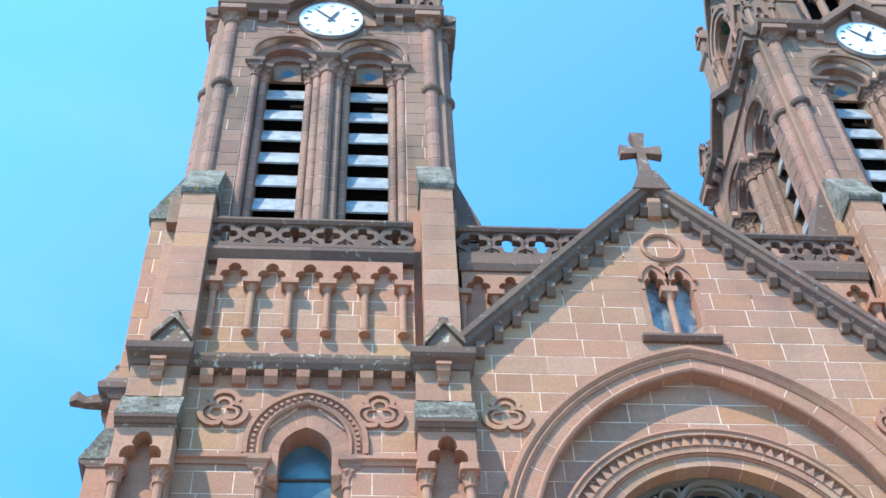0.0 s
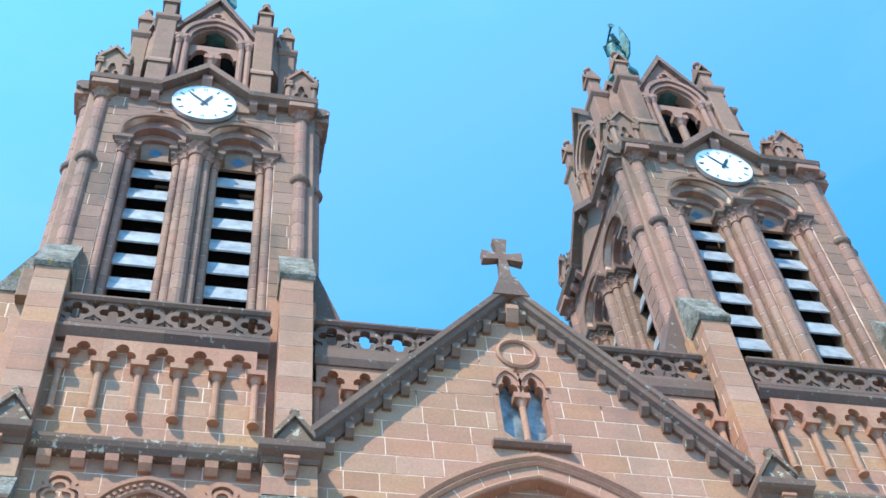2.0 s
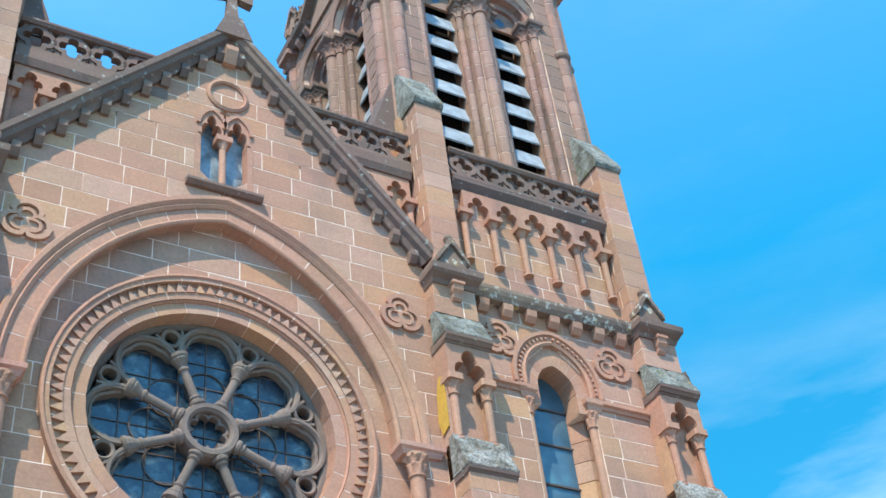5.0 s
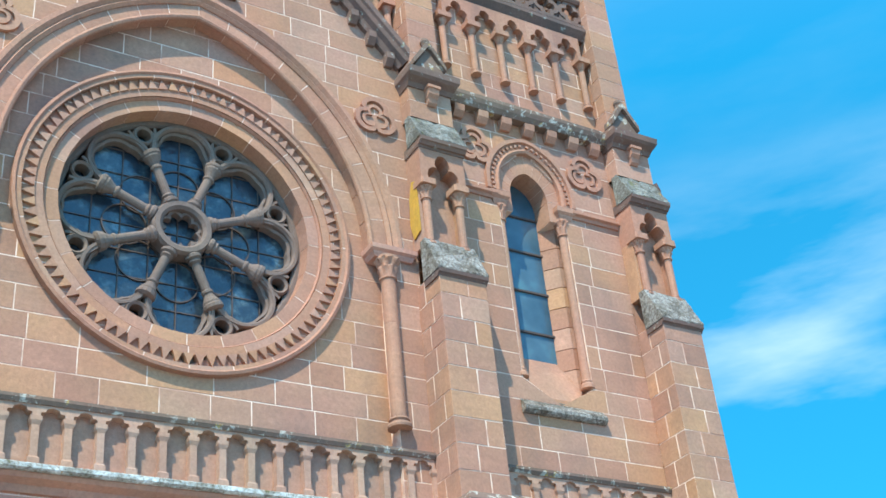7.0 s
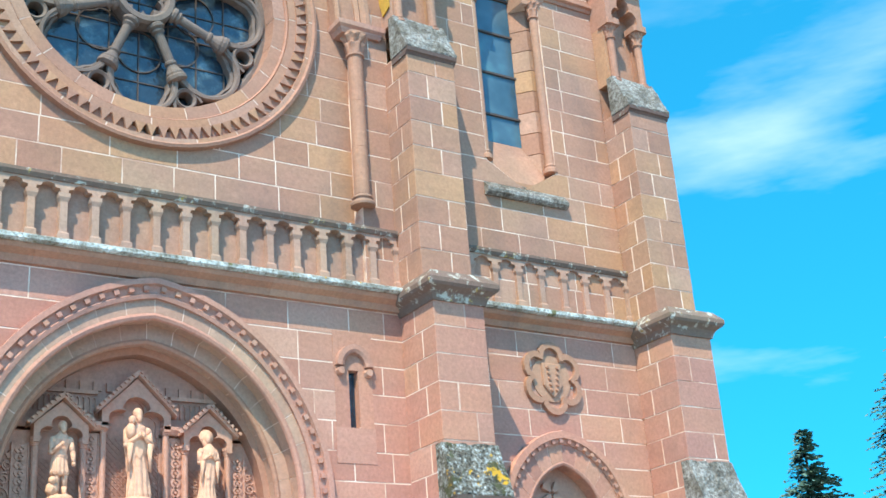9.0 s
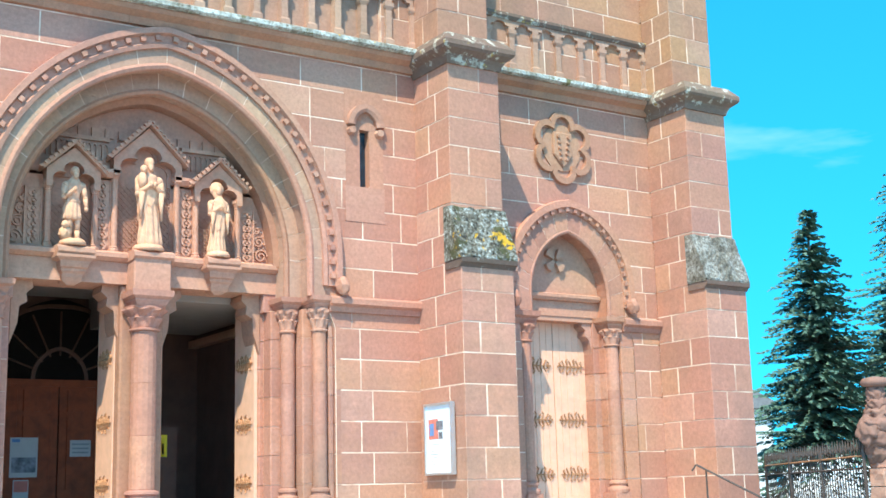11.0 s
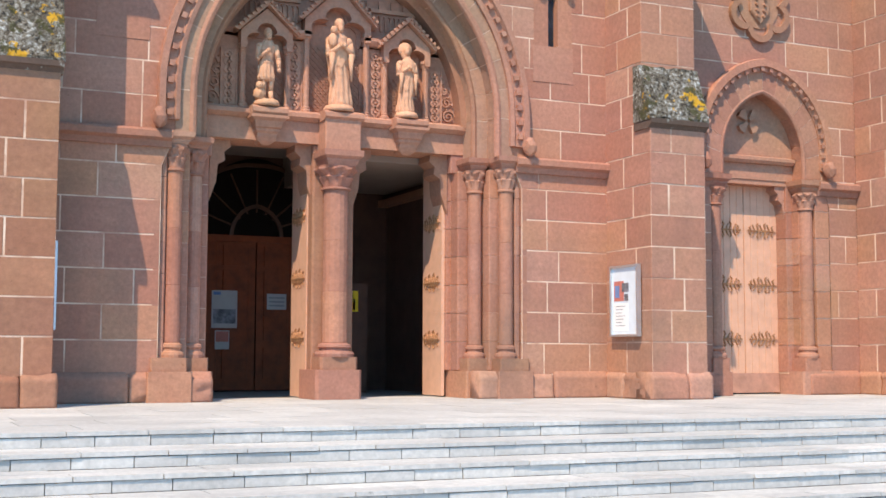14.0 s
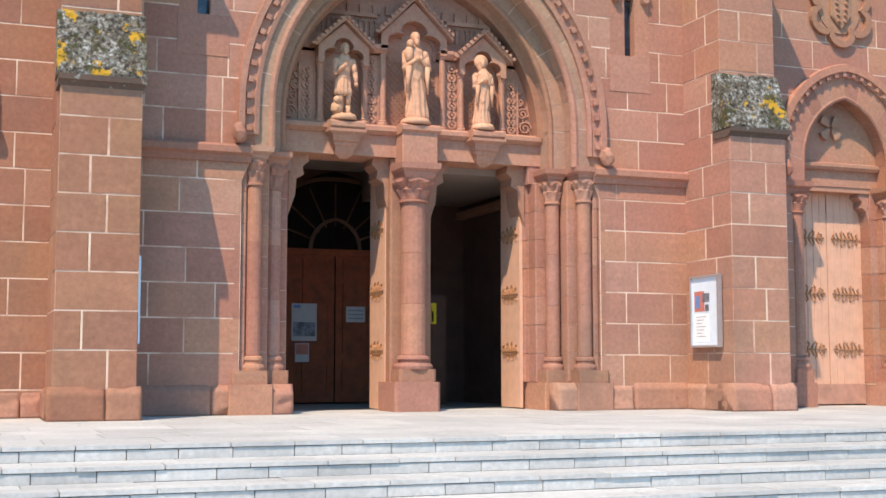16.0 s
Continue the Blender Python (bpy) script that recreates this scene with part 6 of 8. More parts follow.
cr = thing("stone_cross", "lichened stone cross on the gable's apex", "cross")
b = bm_new()
loft(b, [[(-w, -0.2 - d, z), (w, -0.2 - d, z), (w, -0.2 + d, z), (-w, -0.2 + d, z)] for w, d, z in ((0.24, 0.2, 26.9), (0.16, 0.13, 27.1), (0.12, 0.1, 27.75), (0.13, 0.11, 28.3), (0.2, 0.12, 28.72), (0.2, 0.12, 28.8))])
part("shaft", b, M_DARK, cr)
b = bm_new()
loft(b, [[(x, -0.2 - d, 28.02 - h), (x, -0.2 + d, 28.02 - h), (x, -0.2 + d, 28.02 + h), (x, -0.2 - d, 28.02 + h)] for x, d, h in ((-0.56, 0.12, 0.2), (-0.48, 0.12, 0.19), (-0.12, 0.1, 0.12), (0.12, 0.1, 0.12), (0.48, 0.12, 0.19), (0.56, 0.12, 0.2))])
part("arm", b, M_DARK, cr)

# window and blind roundel in the gable
M_STREAK = plain("streaky_pale_glass", (0.2, 0.22, 0.23), 0.2, vary=0.6, scale=2.0)
gw = thing("gable_window", "small paired trefoil window with a middle shaft in the gable", "window")
GX = -0.06
b = bm_new()
box(b, GX - 0.6, GX + 0.6, 0.34, 0.38, 21.2, 23.5)
part("pane", b, M_STREAK, gw, "streaky pale glass")
for s in (-1, 1):
    b = bm_new()
    front_plate(b, [(GX + s * 0.32 - 0.34, 22.75), (GX + s * 0.32 - 0.34, 23.62), (GX + s * 0.32 + 0.34, 23.62), (GX + s * 0.32 + 0.34, 22.75)], [(GX + s * 0.32 + u, v) for u, v in trefoil_head(0.25, 22.75, 23.52)], -0.02, 0.3)
    part("trefoil_head", b, M_TRIM, gw)
    b = bm_new()
    band(b, arch(0.30, 23.1, 23.62, GX + s * 0.32, 8), [(0, 0.0), (0, -0.07), (0.09, -0.07), (0.09, 0.0)])
    part("hood", b, M_TRIM, gw)
    b = bm_new()
    box(b, min(GX + s * 0.58, GX + s * 0.72), max(GX + s * 0.58, GX + s * 0.72), -0.02, 0.4, 21.2, 22.8)
    part("jamb", b, M_TRIM, gw)
b = bm_new()
colonnette(b, GX, 0.1, 21.25, 22.8, 0.085, 12, cap=0.3)
box(b, GX - 0.2, GX + 0.2, -0.05, 0.3, 22.72, 22.9)
part("middle_shaft", b, M_TRIM, gw)
b = bm_new()
prism_x(b, [(0.3, 20.98), (-0.1, 20.98), (-0.2, 21.06), (-0.2, 21.13), (0.3, 21.3)], GX - 0.92, GX + 0.92)
part("sill", b, M_DARK, gw)
b = bm_new()
band(b, circle(0.42, 0.0, 24.32, 32), [(0, 0.02), (0, -0.05), (0.05, -0.09), (0.12, -0.05), (0.12, 0.02)], closed=True)
part("blind_roundel", b, M_TRIM, gw)


# ---- blind arcades and pierced parapets ----
def arcade(name, label, x0, x1, n, y, z0, z1, zt):
    t = thing(name, label, "arcade", "blind arcades under the parapets")
    step = (x1 - x0) / n
    shaft = head = None
    for i in range(n + 1):
        m = pose(x0 + i * step, y, 0)
        if shaft is None:
            b = bm_new()
            colonnette(b, 0, -0.1, z0, z1, 0.085, 10, cap=0.26, base=0.16)
            box(b, -0.2, 0.2, -0.3, 0.1, z1 - 0.06, z1 + 0.1)
            shaft = part("colonnette", b, M_TRIM, t)
            shaft.matrix_basis = m
        else:
            shared(shaft, m)
    for i in range(n):
        m = pose(x0 + (i + 0.5) * step, y, 0)
        if head is None:
            b = bm_new()
            w = step / 2
            front_plate(b, [(-w, z1 + 0.1), (-w, zt), (w, zt), (w, z1 + 0.1)], trefoil_head(w * 0.74, z1 + 0.1, zt - 0.12), -0.2, 0.02)
            head = part("arch_head", b, M_TRIM, t)
            head.matrix_basis = m
        else:
            shared(head, m)
    return t


def parapet(name, label, x0, x1, n, y, z0, z1):
    """A pierced parapet: four-lobed openings between two rails."""
    t = thing(name, label, "parapet", "pierced parapets")
    b = bm_new()
    prism_x(b, [(y + 0.16, z1 - 0.14), (y - 0.12, z1 - 0.14), (y - 0.18, z1 - 0.06), (y - 0.18, z1), (y, z1 + 0.06), (y + 0.16, z1)], x0, x1)
    part("top_rail", b, M_DARK, t)
    b = bm_new()
    box(b, x0, x1, y - 0.12, y + 0.16, z0, z0 + 0.1)
    part("bottom_rail", b, M_DARK, t)
    step = (x1 - x0) / n
    zc, h = (z0 + 0.1 + z1 - 0.14) / 2, (z1 - z0 - 0.24) / 2
    unit = None
    for i in range(n):
        m = pose(x0 + (i + 0.5) * step, y, 0)
        if unit is None:
            b = bm_new()
            w = step / 2
            lobes(b, 0, zc, 4, h * 0.62, h * 0.98, -0.08, 0.12, 0.13, math.pi / 4)
            for sx in (-1, 1):
                for sz in (-1, 1):
                    rod(b, (sx * w, 0.02, zc), (sx * w * 0.62, 0.02, zc + sz * h), 0.075, 0.075, 6)
            unit = part("quatrefoil", b, M_DARK, t)
            unit.matrix_basis = m
        else:
            shared(unit, m)
    return t


for sx in (1, -1):
    arcade("arcade", "blind arcade of five trefoil arches on short shafts", *((6.42, 10.78) if sx > 0 else (-10.78, -6.42)), 5, 0.04, 21.0, 22.55, 23.38)
    parapet("parapet", "pierced quatrefoil parapet in dark weathered stone", *((6.15, 11.1) if sx > 0 else (-11.1, -6.15)), 6, -0.1, 23.8, 24.78)
    arcade("arcade", "blind arcade half hidden behind the gable", *((1.9, 5.0) if sx > 0 else (-5.0, -1.9)), 4, 0.30, 21.2, 22.6, 23.4)
    parapet("parapet", "pierced quatrefoil parapet against the sky beside the gable", *((0.9, 5.05) if sx > 0 else (-5.05, -0.9)), 5, 0.12, 23.9, 24.95)
    b = bm_new()
    box(b, *((1.5, 5.05) if sx > 0 else (-5.05, -1.5)), 0.30, 0.8, 19.5, 23.5)
    tagged(part("wall_screen_right" if sx > 0 else "wall_screen_left", b, M_UP), "pink sandstone screen wall between gable and tower", "wall", kind="structure")
    b = bm_new()
    prism_x(b, [(0.8, 23.4), (0.05, 23.4), (-0.02, 23.6), (-0.02, 23.9), (0.8, 23.9)], *((1.5, 5.05) if sx > 0 else (-5.05, -1.5)))
    tagged(part("trim", b, M_DARK), "dark ledge under the pierced parapet", "ledge", kind="structure")

# ---- bell towers ----
HALF = 3.48          # from the tower's middle to its belfry wall
M_BELF2 = sandstone("grey_dressed_sandstone", [(0.29, 0.158, 0.118), (0.23, 0.122, 0.092), (0.32, 0.178, 0.132), (0.30, 0.15, 0.105)], stain=(0.07, 0.053, 0.043), stain_amount=0.65)
tower = thing("bell_tower", "square sandstone belfry with louvres, clock, gabled octagon and corner pinnacles", "tower", "bell towers")


def face_part(name, bm, mat, label="", turns=(0, 90, 180, 270), kind=""):
    o = part(name, bm, mat, tower, label)
    if kind:
        tagged(o, kind=kind)
    for a in turns[1:]:
        shared(o, pose(0, 0, 0, 0, 0, a))
    return o



def lhole(c):
    def f(z):
        h = arch_half(1.03, 33.35, 34.32, z)
        return None if h is None else (c - h, c + h)
    return f


# belfry wall: joined stones, the same on all sides
core = bm_new()
for c in range(21):
    za, zb = 24.6 + c * 0.53, 24.6 + (c + 1) * 0.53
    for (l0, r0, l1, r1) in spans(-3.1, 3.1, za, zb, [lhole(-1.22), lhole(1.22)], None):
        prism(core, [(l0, za), (r0, za), (r1, zb), (l1, zb)], -HALF, -HALF + 0.8)
        a, b_ = max(l0, l1), min(r0, r1)
        js, x = [], a + rng.uniform(0.4, 1.0)
        while x < b_ - 0.3:
            js.append(x)
            x += rng.uniform(0.7, 1.2)
        lows, highs = [l0, *js, r0], [l1, *js, r1]
        for i in range(len(js) + 1):
            q = [(lows[i], za), (lows[i + 1], za), (highs[i + 1], zb), (highs[i], zb)]
            cx, cz = sum(p[0] for p in q) / 4, (za + zb) / 2
            if max(q[1][0] - q[0][0], q[2][0] - q[3][0]) < 0.05:
                continue
            rest = bm_new()
            prism(rest, [(p[0] - 0.015 * ((p[0] > cx) - (p[0] < cx)), p[1] - 0.015 * ((p[1] > cz) - (p[1] < cz))) for p in q], -HALF - 0.014, -HALF + 0.02, 0.006)
            face_part("stone", rest, M_BELF)
face_part("belfry_core", core, M_MORTAR, kind="stuff")
def drums(name, x, y, z0, z1, r, cap, base, step=0.62, n=12, ring=None, label=""):
    """A shaft of turned drums with mortar between them, a moulded base and a leaf capital; the same on all four sides."""
    k = bm_new()
    rod(k, (x, y, z0 + base * 0.5), (x, y, z1 - cap * 0.5), r - 0.012, r - 0.012, n)
    face_part("mortar_core", k, M_MORTAR)
    b = bm_new()
    lathe(b, [(r * 1.6, z0), (r * 1.6, z0 + base * 0.4), (r * 1.2, z0 + base * 0.6), (r * 1.35, z0 + base * 0.8), (r, z0 + base)], x, y, n)
    face_part("shaft_base", b, M_BELF2)
    b = bm_new()
    za, zb = z0 + base + 0.01, z1 - cap
    m = max(1, round((zb - za) / step))
    for i in range(m):
        u, v = za + (zb - za) * i / m, za + (zb - za) * (i + 1) / m - 0.022
        lathe(b, [(r - 0.008, u), (r, u + 0.012), (r, v - 0.012), (r - 0.008, v)], x, y, n)
    face_part(name, b, M_BELF2, label, kind="stuff")
    if ring:
        b = bm_new()
        lathe(b, [(r, ring - 0.16), (r * 1.35, ring - 0.1), (r * 1.5, ring), (r * 1.35, ring + 0.1), (r, ring + 0.16)], x, y, n)
        face_part("shaft_ring", b, M_DARK, "dark shaft ring")
    b = bm_new()
    leafy_cap(b, x, y, z1 - cap, z1, r)
    return face_part("capital", b, M_BELF2)


M_VOIDBLUE = plain("dark_blue_hole_colour", (0.03, 0.06, 0.10), 0.3, vary=0.3)
for c in (-1.22, 1.22):
    for w0, w1, z0, z1, ya, yb, mat in ((0.79, 1.05, 33.98, 34.34, 0.2, 0.6, M_BELF2), (0.56, 0.82, 33.66, 34.02, 0.44, 0.9, M_BELF2)):
        pin, pout = arch(w0, 33.2, z0, c, 8, foot=32.86), arch(w1, 33.2, z1, c, 8, foot=32.86)
        for i in range(0, len(pin) - 1, 2):
            b = bm_new()
            loft(b, [[(p[0], y, p[1]) for p in (pin[i], pin[i + 1], pin[i + 2], pout[i + 2], pout[i + 1], pout[i])] for y in (-HALF + ya, -HALF + yb)])
            face_part("voussoir", b, mat)
    b = bm_new()
    band(b, arch(1.02, 33.35, 34.3, c, 10, foot=32.95), [(0, 0.02 - HALF), (0, -HALF - 0.06), (0.1, -HALF - 0.08), (0.14, -HALF + 0.02)])
    face_part("hood", b, M_BELF)
    for s in (-1, 1):
        for i in range(14):
            za, zb = 25.0 + i * 7.9 / 14, 25.0 + (i + 1) * 7.9 / 14 - 0.02
            b = bm_new()
            box(b, min(c + s * 0.80, c + s * 1.06), max(c + s * 0.80, c + s * 1.06), -HALF + 0.2, -HALF + 0.7, za, zb)
            box(b, min(c + s * 0.56, c + s * 0.82), max(c + s * 0.56, c + s * 0.82), -HALF + 0.44, -HALF + 0.9, za, zb)
            face_part("jamb", b, M_BELF)
        for dx, dy, r in ((0.93, 0.13, 0.135), (0.69, 0.36, 0.12)):
            drums("colonnette", c + s * dx, -HALF + dy, 25.3, 32.60, r, 0.40, 0.3)
            b = bm_new()
            cx, cy = c + s * dx, -HALF + dy
            loft(b, [[(cx - o, cy - o, z), (cx + o, cy - o, z), (cx + o, cy + 0.2, z), (cx - o, cy + 0.2, z)] for o, z in ((0.16, 32.56), (0.22, 32.62), (0.22, 32.72), (0.29, 32.78), (0.29, 32.92))])
            face_part("abacus", b, M_DARK, "dark projecting impost")
    # louvre boards
    for i in range(7):
        z = 25.5 + i * 1.03
        b = bm_new()
        prism_x(b, [(-HALF + 0.52, z), (-HALF + 0.48, z + 0.03), (-HALF + 0.63, z + 0.66), (-HALF + 0.68, z + 0.66)], c - 0.57, c + 0.57)
        face_part("louvre_board", b, M_SLATE, "pale slate louvre board")
    b = bm_new()
    loft(b, [[(x, y, z) for x, z in arch(0.62, 33.2, 33.8, c, 8, foot=32.72)] for y in (-HALF + 0.56, -HALF + 0.66)])
    face_part("louvre_head", b, M_BELF, "stone head pierced by a quatrefoil")
    # dark blue discs on the solid plate paint the hole's darkness
    b = bm_new()
    for a in range(4):
        rod(b, (c + 0.10 * math.cos(a * math.pi / 2), -HALF + 0.57, 33.12 + 0.10 * math.sin(a * math.pi / 2)), (c + 0.10 * math.cos(a * math.pi / 2), -HALF + 0.555 - 0.001 * a, 33.12 + 0.10 * math.sin(a * math.pi / 2)), 0.105, 0.105, 14)
    face_part("quatrefoil_light", b, M_VOIDBLUE, "dark blue quatrefoil opening")
    # black sheet behind the boards, painted darkness of the belfry
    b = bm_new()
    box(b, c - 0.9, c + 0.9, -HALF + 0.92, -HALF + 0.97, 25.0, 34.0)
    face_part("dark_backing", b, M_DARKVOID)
    b = bm_new()
    box(b, c - 0.60, c + 0.60, -HALF + 0.3, -HALF + 0.9, 24.6, 25.4)
    face_part("louvre_sill", b, M_DARK)
drums("middle_shaft", 0, -HALF - 0.02, 25.0, 32.75, 0.20, 0.55, 0.3)
b = bm_new()
loft(b, [[(-o, -HALF - 0.08 - o, z), (o, -HALF - 0.08 - o, z), (o, -HALF + 0.1, z), (-o, -HALF + 0.1, z)] for o, z in ((0.24, 32.70), (0.30, 32.76), (0.36, 32.84), (0.36, 32.97))])
face_part("abacus", b, M_DARK, "dark projecting impost")
for s in (-1, 1):
    drums("corner_shaft", s * 3.02, -HALF + 0.05, 26.55, 35.3, 0.215, 0.42, 0.4, 0.6, 14, ring=31.6)
    b = bm_new()
    box(b, s * 3.0 - 0.36, s * 3.0 + 0.36, -HALF - 0.34, -HALF + 0.3, 25.5, 26.56, 0.03)
    face_part("shaft_base", b, M_BELF)
    b = bm_new()
    box(b, s * 3.0 - 0.40, s * 3.0 + 0.40, -HALF - 0.42, -HALF + 0.3, 35.28, 35.5, 0.03)
    face_part("abacus", b, M_BELF2)
    # cornice either side of the clock
    b = bm_new()
    prism_x(b, [(-HALF + 0.3, 35.45), (-HALF - 0.2, 35.45), (-HALF - 0.28, 35.55), (-HALF - 0.40, 35.62), (-HALF - 0.44, 35.80), (-HALF - 0.30, 35.92), (-HALF + 0.3, 35.98)], *((1.3, 3.50) if s > 0 else (-3.50, -1.3)))
    face_part("cornice", b, M_DARK)
    for x in (1.5, 2.1):
        b = bm_new()
        prism_x(b, [(-HALF + 0.1, 35.1), (-HALF - 0.1, 35.1), (-HALF - 0.26, 35.28), (-HALF - 0.28, 35.46), (-HALF + 0.1, 35.46)], s * x - 0.12, s * x + 0.12)
        face_part("corbel", b, M_BELF2)
    b = bm_new()
    loft(b, [[(s * 1.35, y0, 35.6), (s * 1.35, y0, 35.92), (s * 1.35, y1, 35.98), (s * 1.35, y1, 35.6)] for y0, y1 in ((-HALF - 0.44, -HALF + 0.3),)] + [[(0, -HALF - 0.44, 36.95), (0, -HALF - 0.44, 37.30), (0, -HALF + 0.3, 37.4), (0, -HALF + 0.3, 36.95)]])
    face_part("pediment_rake", b, M_DARK)
b = bm_new()
prism(b, [(-1.4, 35.0), (1.4, 35.0), (1.4, 35.8), (0, 37.1), (-1.4, 35.8)], -HALF - 0.1, -HALF + 0.4)
face_part("pediment", b, M_BELF)
b = bm_new()
prism_x(b, [(-HALF + 0.1, 36.2), (-HALF - 0.16, 36.2), (-HALF - 0.3, 36.5), (-HALF - 0.3, 36.7), (-HALF + 0.1, 36.7)], -0.16, 0.16)
face_part("corbel", b, M_BELF2)
b = bm_new()
box(b, 2.75, HALF - 0.03, -HALF + 0.03, -2.75, 24.6, 35.5, 0.05)
box(b, 3.0, HALF + 0.06, -HALF - 0.06, -3.0, 35.44, 35.90, 0.12)
face_part("corner_pier", b, M_BELF)
# solid black block added in place of the unlit bell chamber
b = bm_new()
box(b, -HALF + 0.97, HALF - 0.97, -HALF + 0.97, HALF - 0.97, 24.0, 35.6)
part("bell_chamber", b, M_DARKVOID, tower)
b = bm_new()
box(b, -HALF + 0.05, HALF - 0.05, -HALF + 0.05, HALF - 0.05, 35.85, 36.05)
part("platform", b, M_DARK, tower)
# corner aedicules
def aedicule():
    b = bm_new()
    for a in FOUR:
        q = bm_new()
        front_plate(q, [(-0.44, 36.0), (-0.44, 37.42), (0, 38.2), (0.44, 37.42), (0.44, 36.0)], trefoil_head(0.24, 36.15, 37.35), -0.46, -0.34)
        for s in (-1, 1):
            rod(q, (s * 0.40, -0.44, 36.0), (s * 0.40, -0.44, 37.2), 0.075, 0.075, 8)
            box(q, s * 0.40 - 0.11, s * 0.40 + 0.11, -0.55, -0.35, 37.16, 37.34)
            loft(q, [[(s * 0.56, y, z) for y, z in ((-0.56, 37.30), (-0.56, 37.46), (-0.3, 37.46), (-0.3, 37.30))], [(0, y, z) for y, z in ((-0.56, 38.16), (-0.56, 38.36), (-0.3, 38.36), (-0.3, 38.16))]])
            for k in range(2):
                f = 0.35 + 0.4 * k
                rod(q, (s * 0.56 * (1 - f), -0.50, 37.46 + 0.9 * f - 0.04), (s * 0.62 * (1 - f) + s * 0.05, -0.54, 37.46 + 0.9 * f + 0.10), 0.06, 0.03, 6)
        bmesh.ops.transform(q, matrix=pose(0, 0, 0, 0, 0, a), verts=q.verts[:])
        me = bpy.data.meshes.new("tmp")
        q.to_mesh(me)
        q.free()
        b.from_mesh(me)
        bpy.data.meshes.remove(me)
    box(b, -0.36, 0.36, -0.36, 0.36, 36.0, 37.5)
    lathe(b, [(0.34, 37.5), (0.30, 37.9), (0.12, 38.25), (0.10, 38.45), (0.17, 38.52), (0.17, 38.62), (0.05, 38.78)], 0, 0, 8)
    return b


FOUR = (0, 90, 180, 270)
p0 = part("corner_pinnacle", aedicule(), M_BELF, tower, "gabled corner pinnacle")
p0.matrix_basis = pose(3.0, -3.0, 0)
for x, y in ((-3.0, -3.0), (3.0, 3.0), (-3.0, 3.0)):
    shared(p0, pose(x, y, 0))

# upper stage: a square with cut corners, gabled openings on its four sides
AP, SIDE = 2.6, 1.7
b = bm_new()
w, zg, zt = 1.5, 41.3, 44.1
front_plate(b, [(-w, 36.9), (-w, zg), (0, zt), (w, zg), (w, 36.9)], [(0.82, 36.9), *[(x, z) for x, z in arch(0.82, 40.9, 42.1, 0, 8)][::-1], (-0.82, 36.9)], -AP, -AP + 0.45)
box(b, -w, w, -AP, -AP + 0.45, 36.0, 36.92)
face_part("gabled_wall", b, M_BELF)
for s in (-1, 1):
    b = bm_new()
    loft(b, [[(s * 1.52, y, z) for y, z in ((-AP - 0.2, 41.2), (-AP - 0.2, 41.55), (-AP + 0.5, 41.55), (-AP + 0.5, 41.2))], [(0, y, z) for y, z in ((-AP - 0.2, 44.15), (-AP - 0.2, 44.55), (-AP + 0.5, 44.55), (-AP + 0.5, 44.15))]])
    face_part("gable_rake", b, M_DARK)
    for x, zc in ((0.95, 41.0), (1.2, 40.9)):
        b = bm_new()
        colonnette(b, s * x, -AP - 0.1, 37.0, zc, 0.11, 8, cap=0.4)
        face_part("side_shaft", b, M_BELF2)
    b = bm_new()
    box(b, min(s * 0.8, s * 1.42), max(s * 0.8, s * 1.42), -AP - 0.24, -AP + 0.1, 40.95, 41.15)
    face_part("impost", b, M_BELF2)
for w0, d0 in ((0.84, 0.12), (1.04, 0.2)):
    b = bm_new()
    band(b, arch(w0, 41.1, 41.1 + w0 * 1.3, 0, 10), [(0, -AP + 0.02), (0, -AP - d0), (0.15, -AP - d0 - 0.02), (0.17, -AP + 0.02)])
    face_part("arch_hood", b, M_BELF2)
b = bm_new()
colonnette(b, 0, -AP + 0.2, 36.9, 40.1, 0.15, 8, cap=0.45)
box(b, -0.28, 0.28, -AP - 0.02, -AP + 0.4, 40.0, 40.25)
face_part("middle_shaft", b, M_BELF2)
b = bm_new()
front_plate(b, [(-0.84, 40.2), (-0.84, 41.0), (0.84, 41.0), (0.84, 40.2)], [(0.72, 40.2), *[(0.41 + 0.3 * math.cos(a), 40.25 + 0.45 * math.sin(a)) for a in (0.2, 0.9, 1.57, 2.2, 2.9)], *[(-0.41 + 0.3 * math.cos(a), 40.25 + 0.45 * math.sin(a)) for a in (0.2, 0.9, 1.57, 2.2, 2.9)], (-0.72, 40.2)], -AP + 0.1, -AP + 0.3)
face_part("paired_head", b, M_BELF2)
b = bm_new()
lobes(b, 0, 42.85, 3, 0.14, 0.34, -AP - 0.1, -AP + 0.02, 0.09, math.pi / 2 + math.pi / 3)
face_part("gable_trefoil", b, M_BELF2)
# narrow cut corners with a blind arch and a small gable
DG = (AP + SIDE) / math.sqrt(2)
b = bm_new()
front_plate(b, [(-0.66, 36.9), (-0.66, 41.0), (0, 42.6), (0.66, 41.0), (0.66, 36.9)], [(0.38, 36.9), *[(x, z) for x, z in arch(0.38, 39.8, 40.5, 0, 6)][::-1], (-0.38, 36.9)], -DG, -DG + 0.35)
box(b, -0.66, 0.66, -DG, -DG + 0.4, 36.0, 36.92)
o = part("corner_wall", b, M_BELF, tower)
o.matrix_basis = pose(0, 0, 0, 0, 0, 45)
for a in (135, 225, 315):
    shared(o, pose(0, 0, 0, 0, 0, a))
b = bm_new()
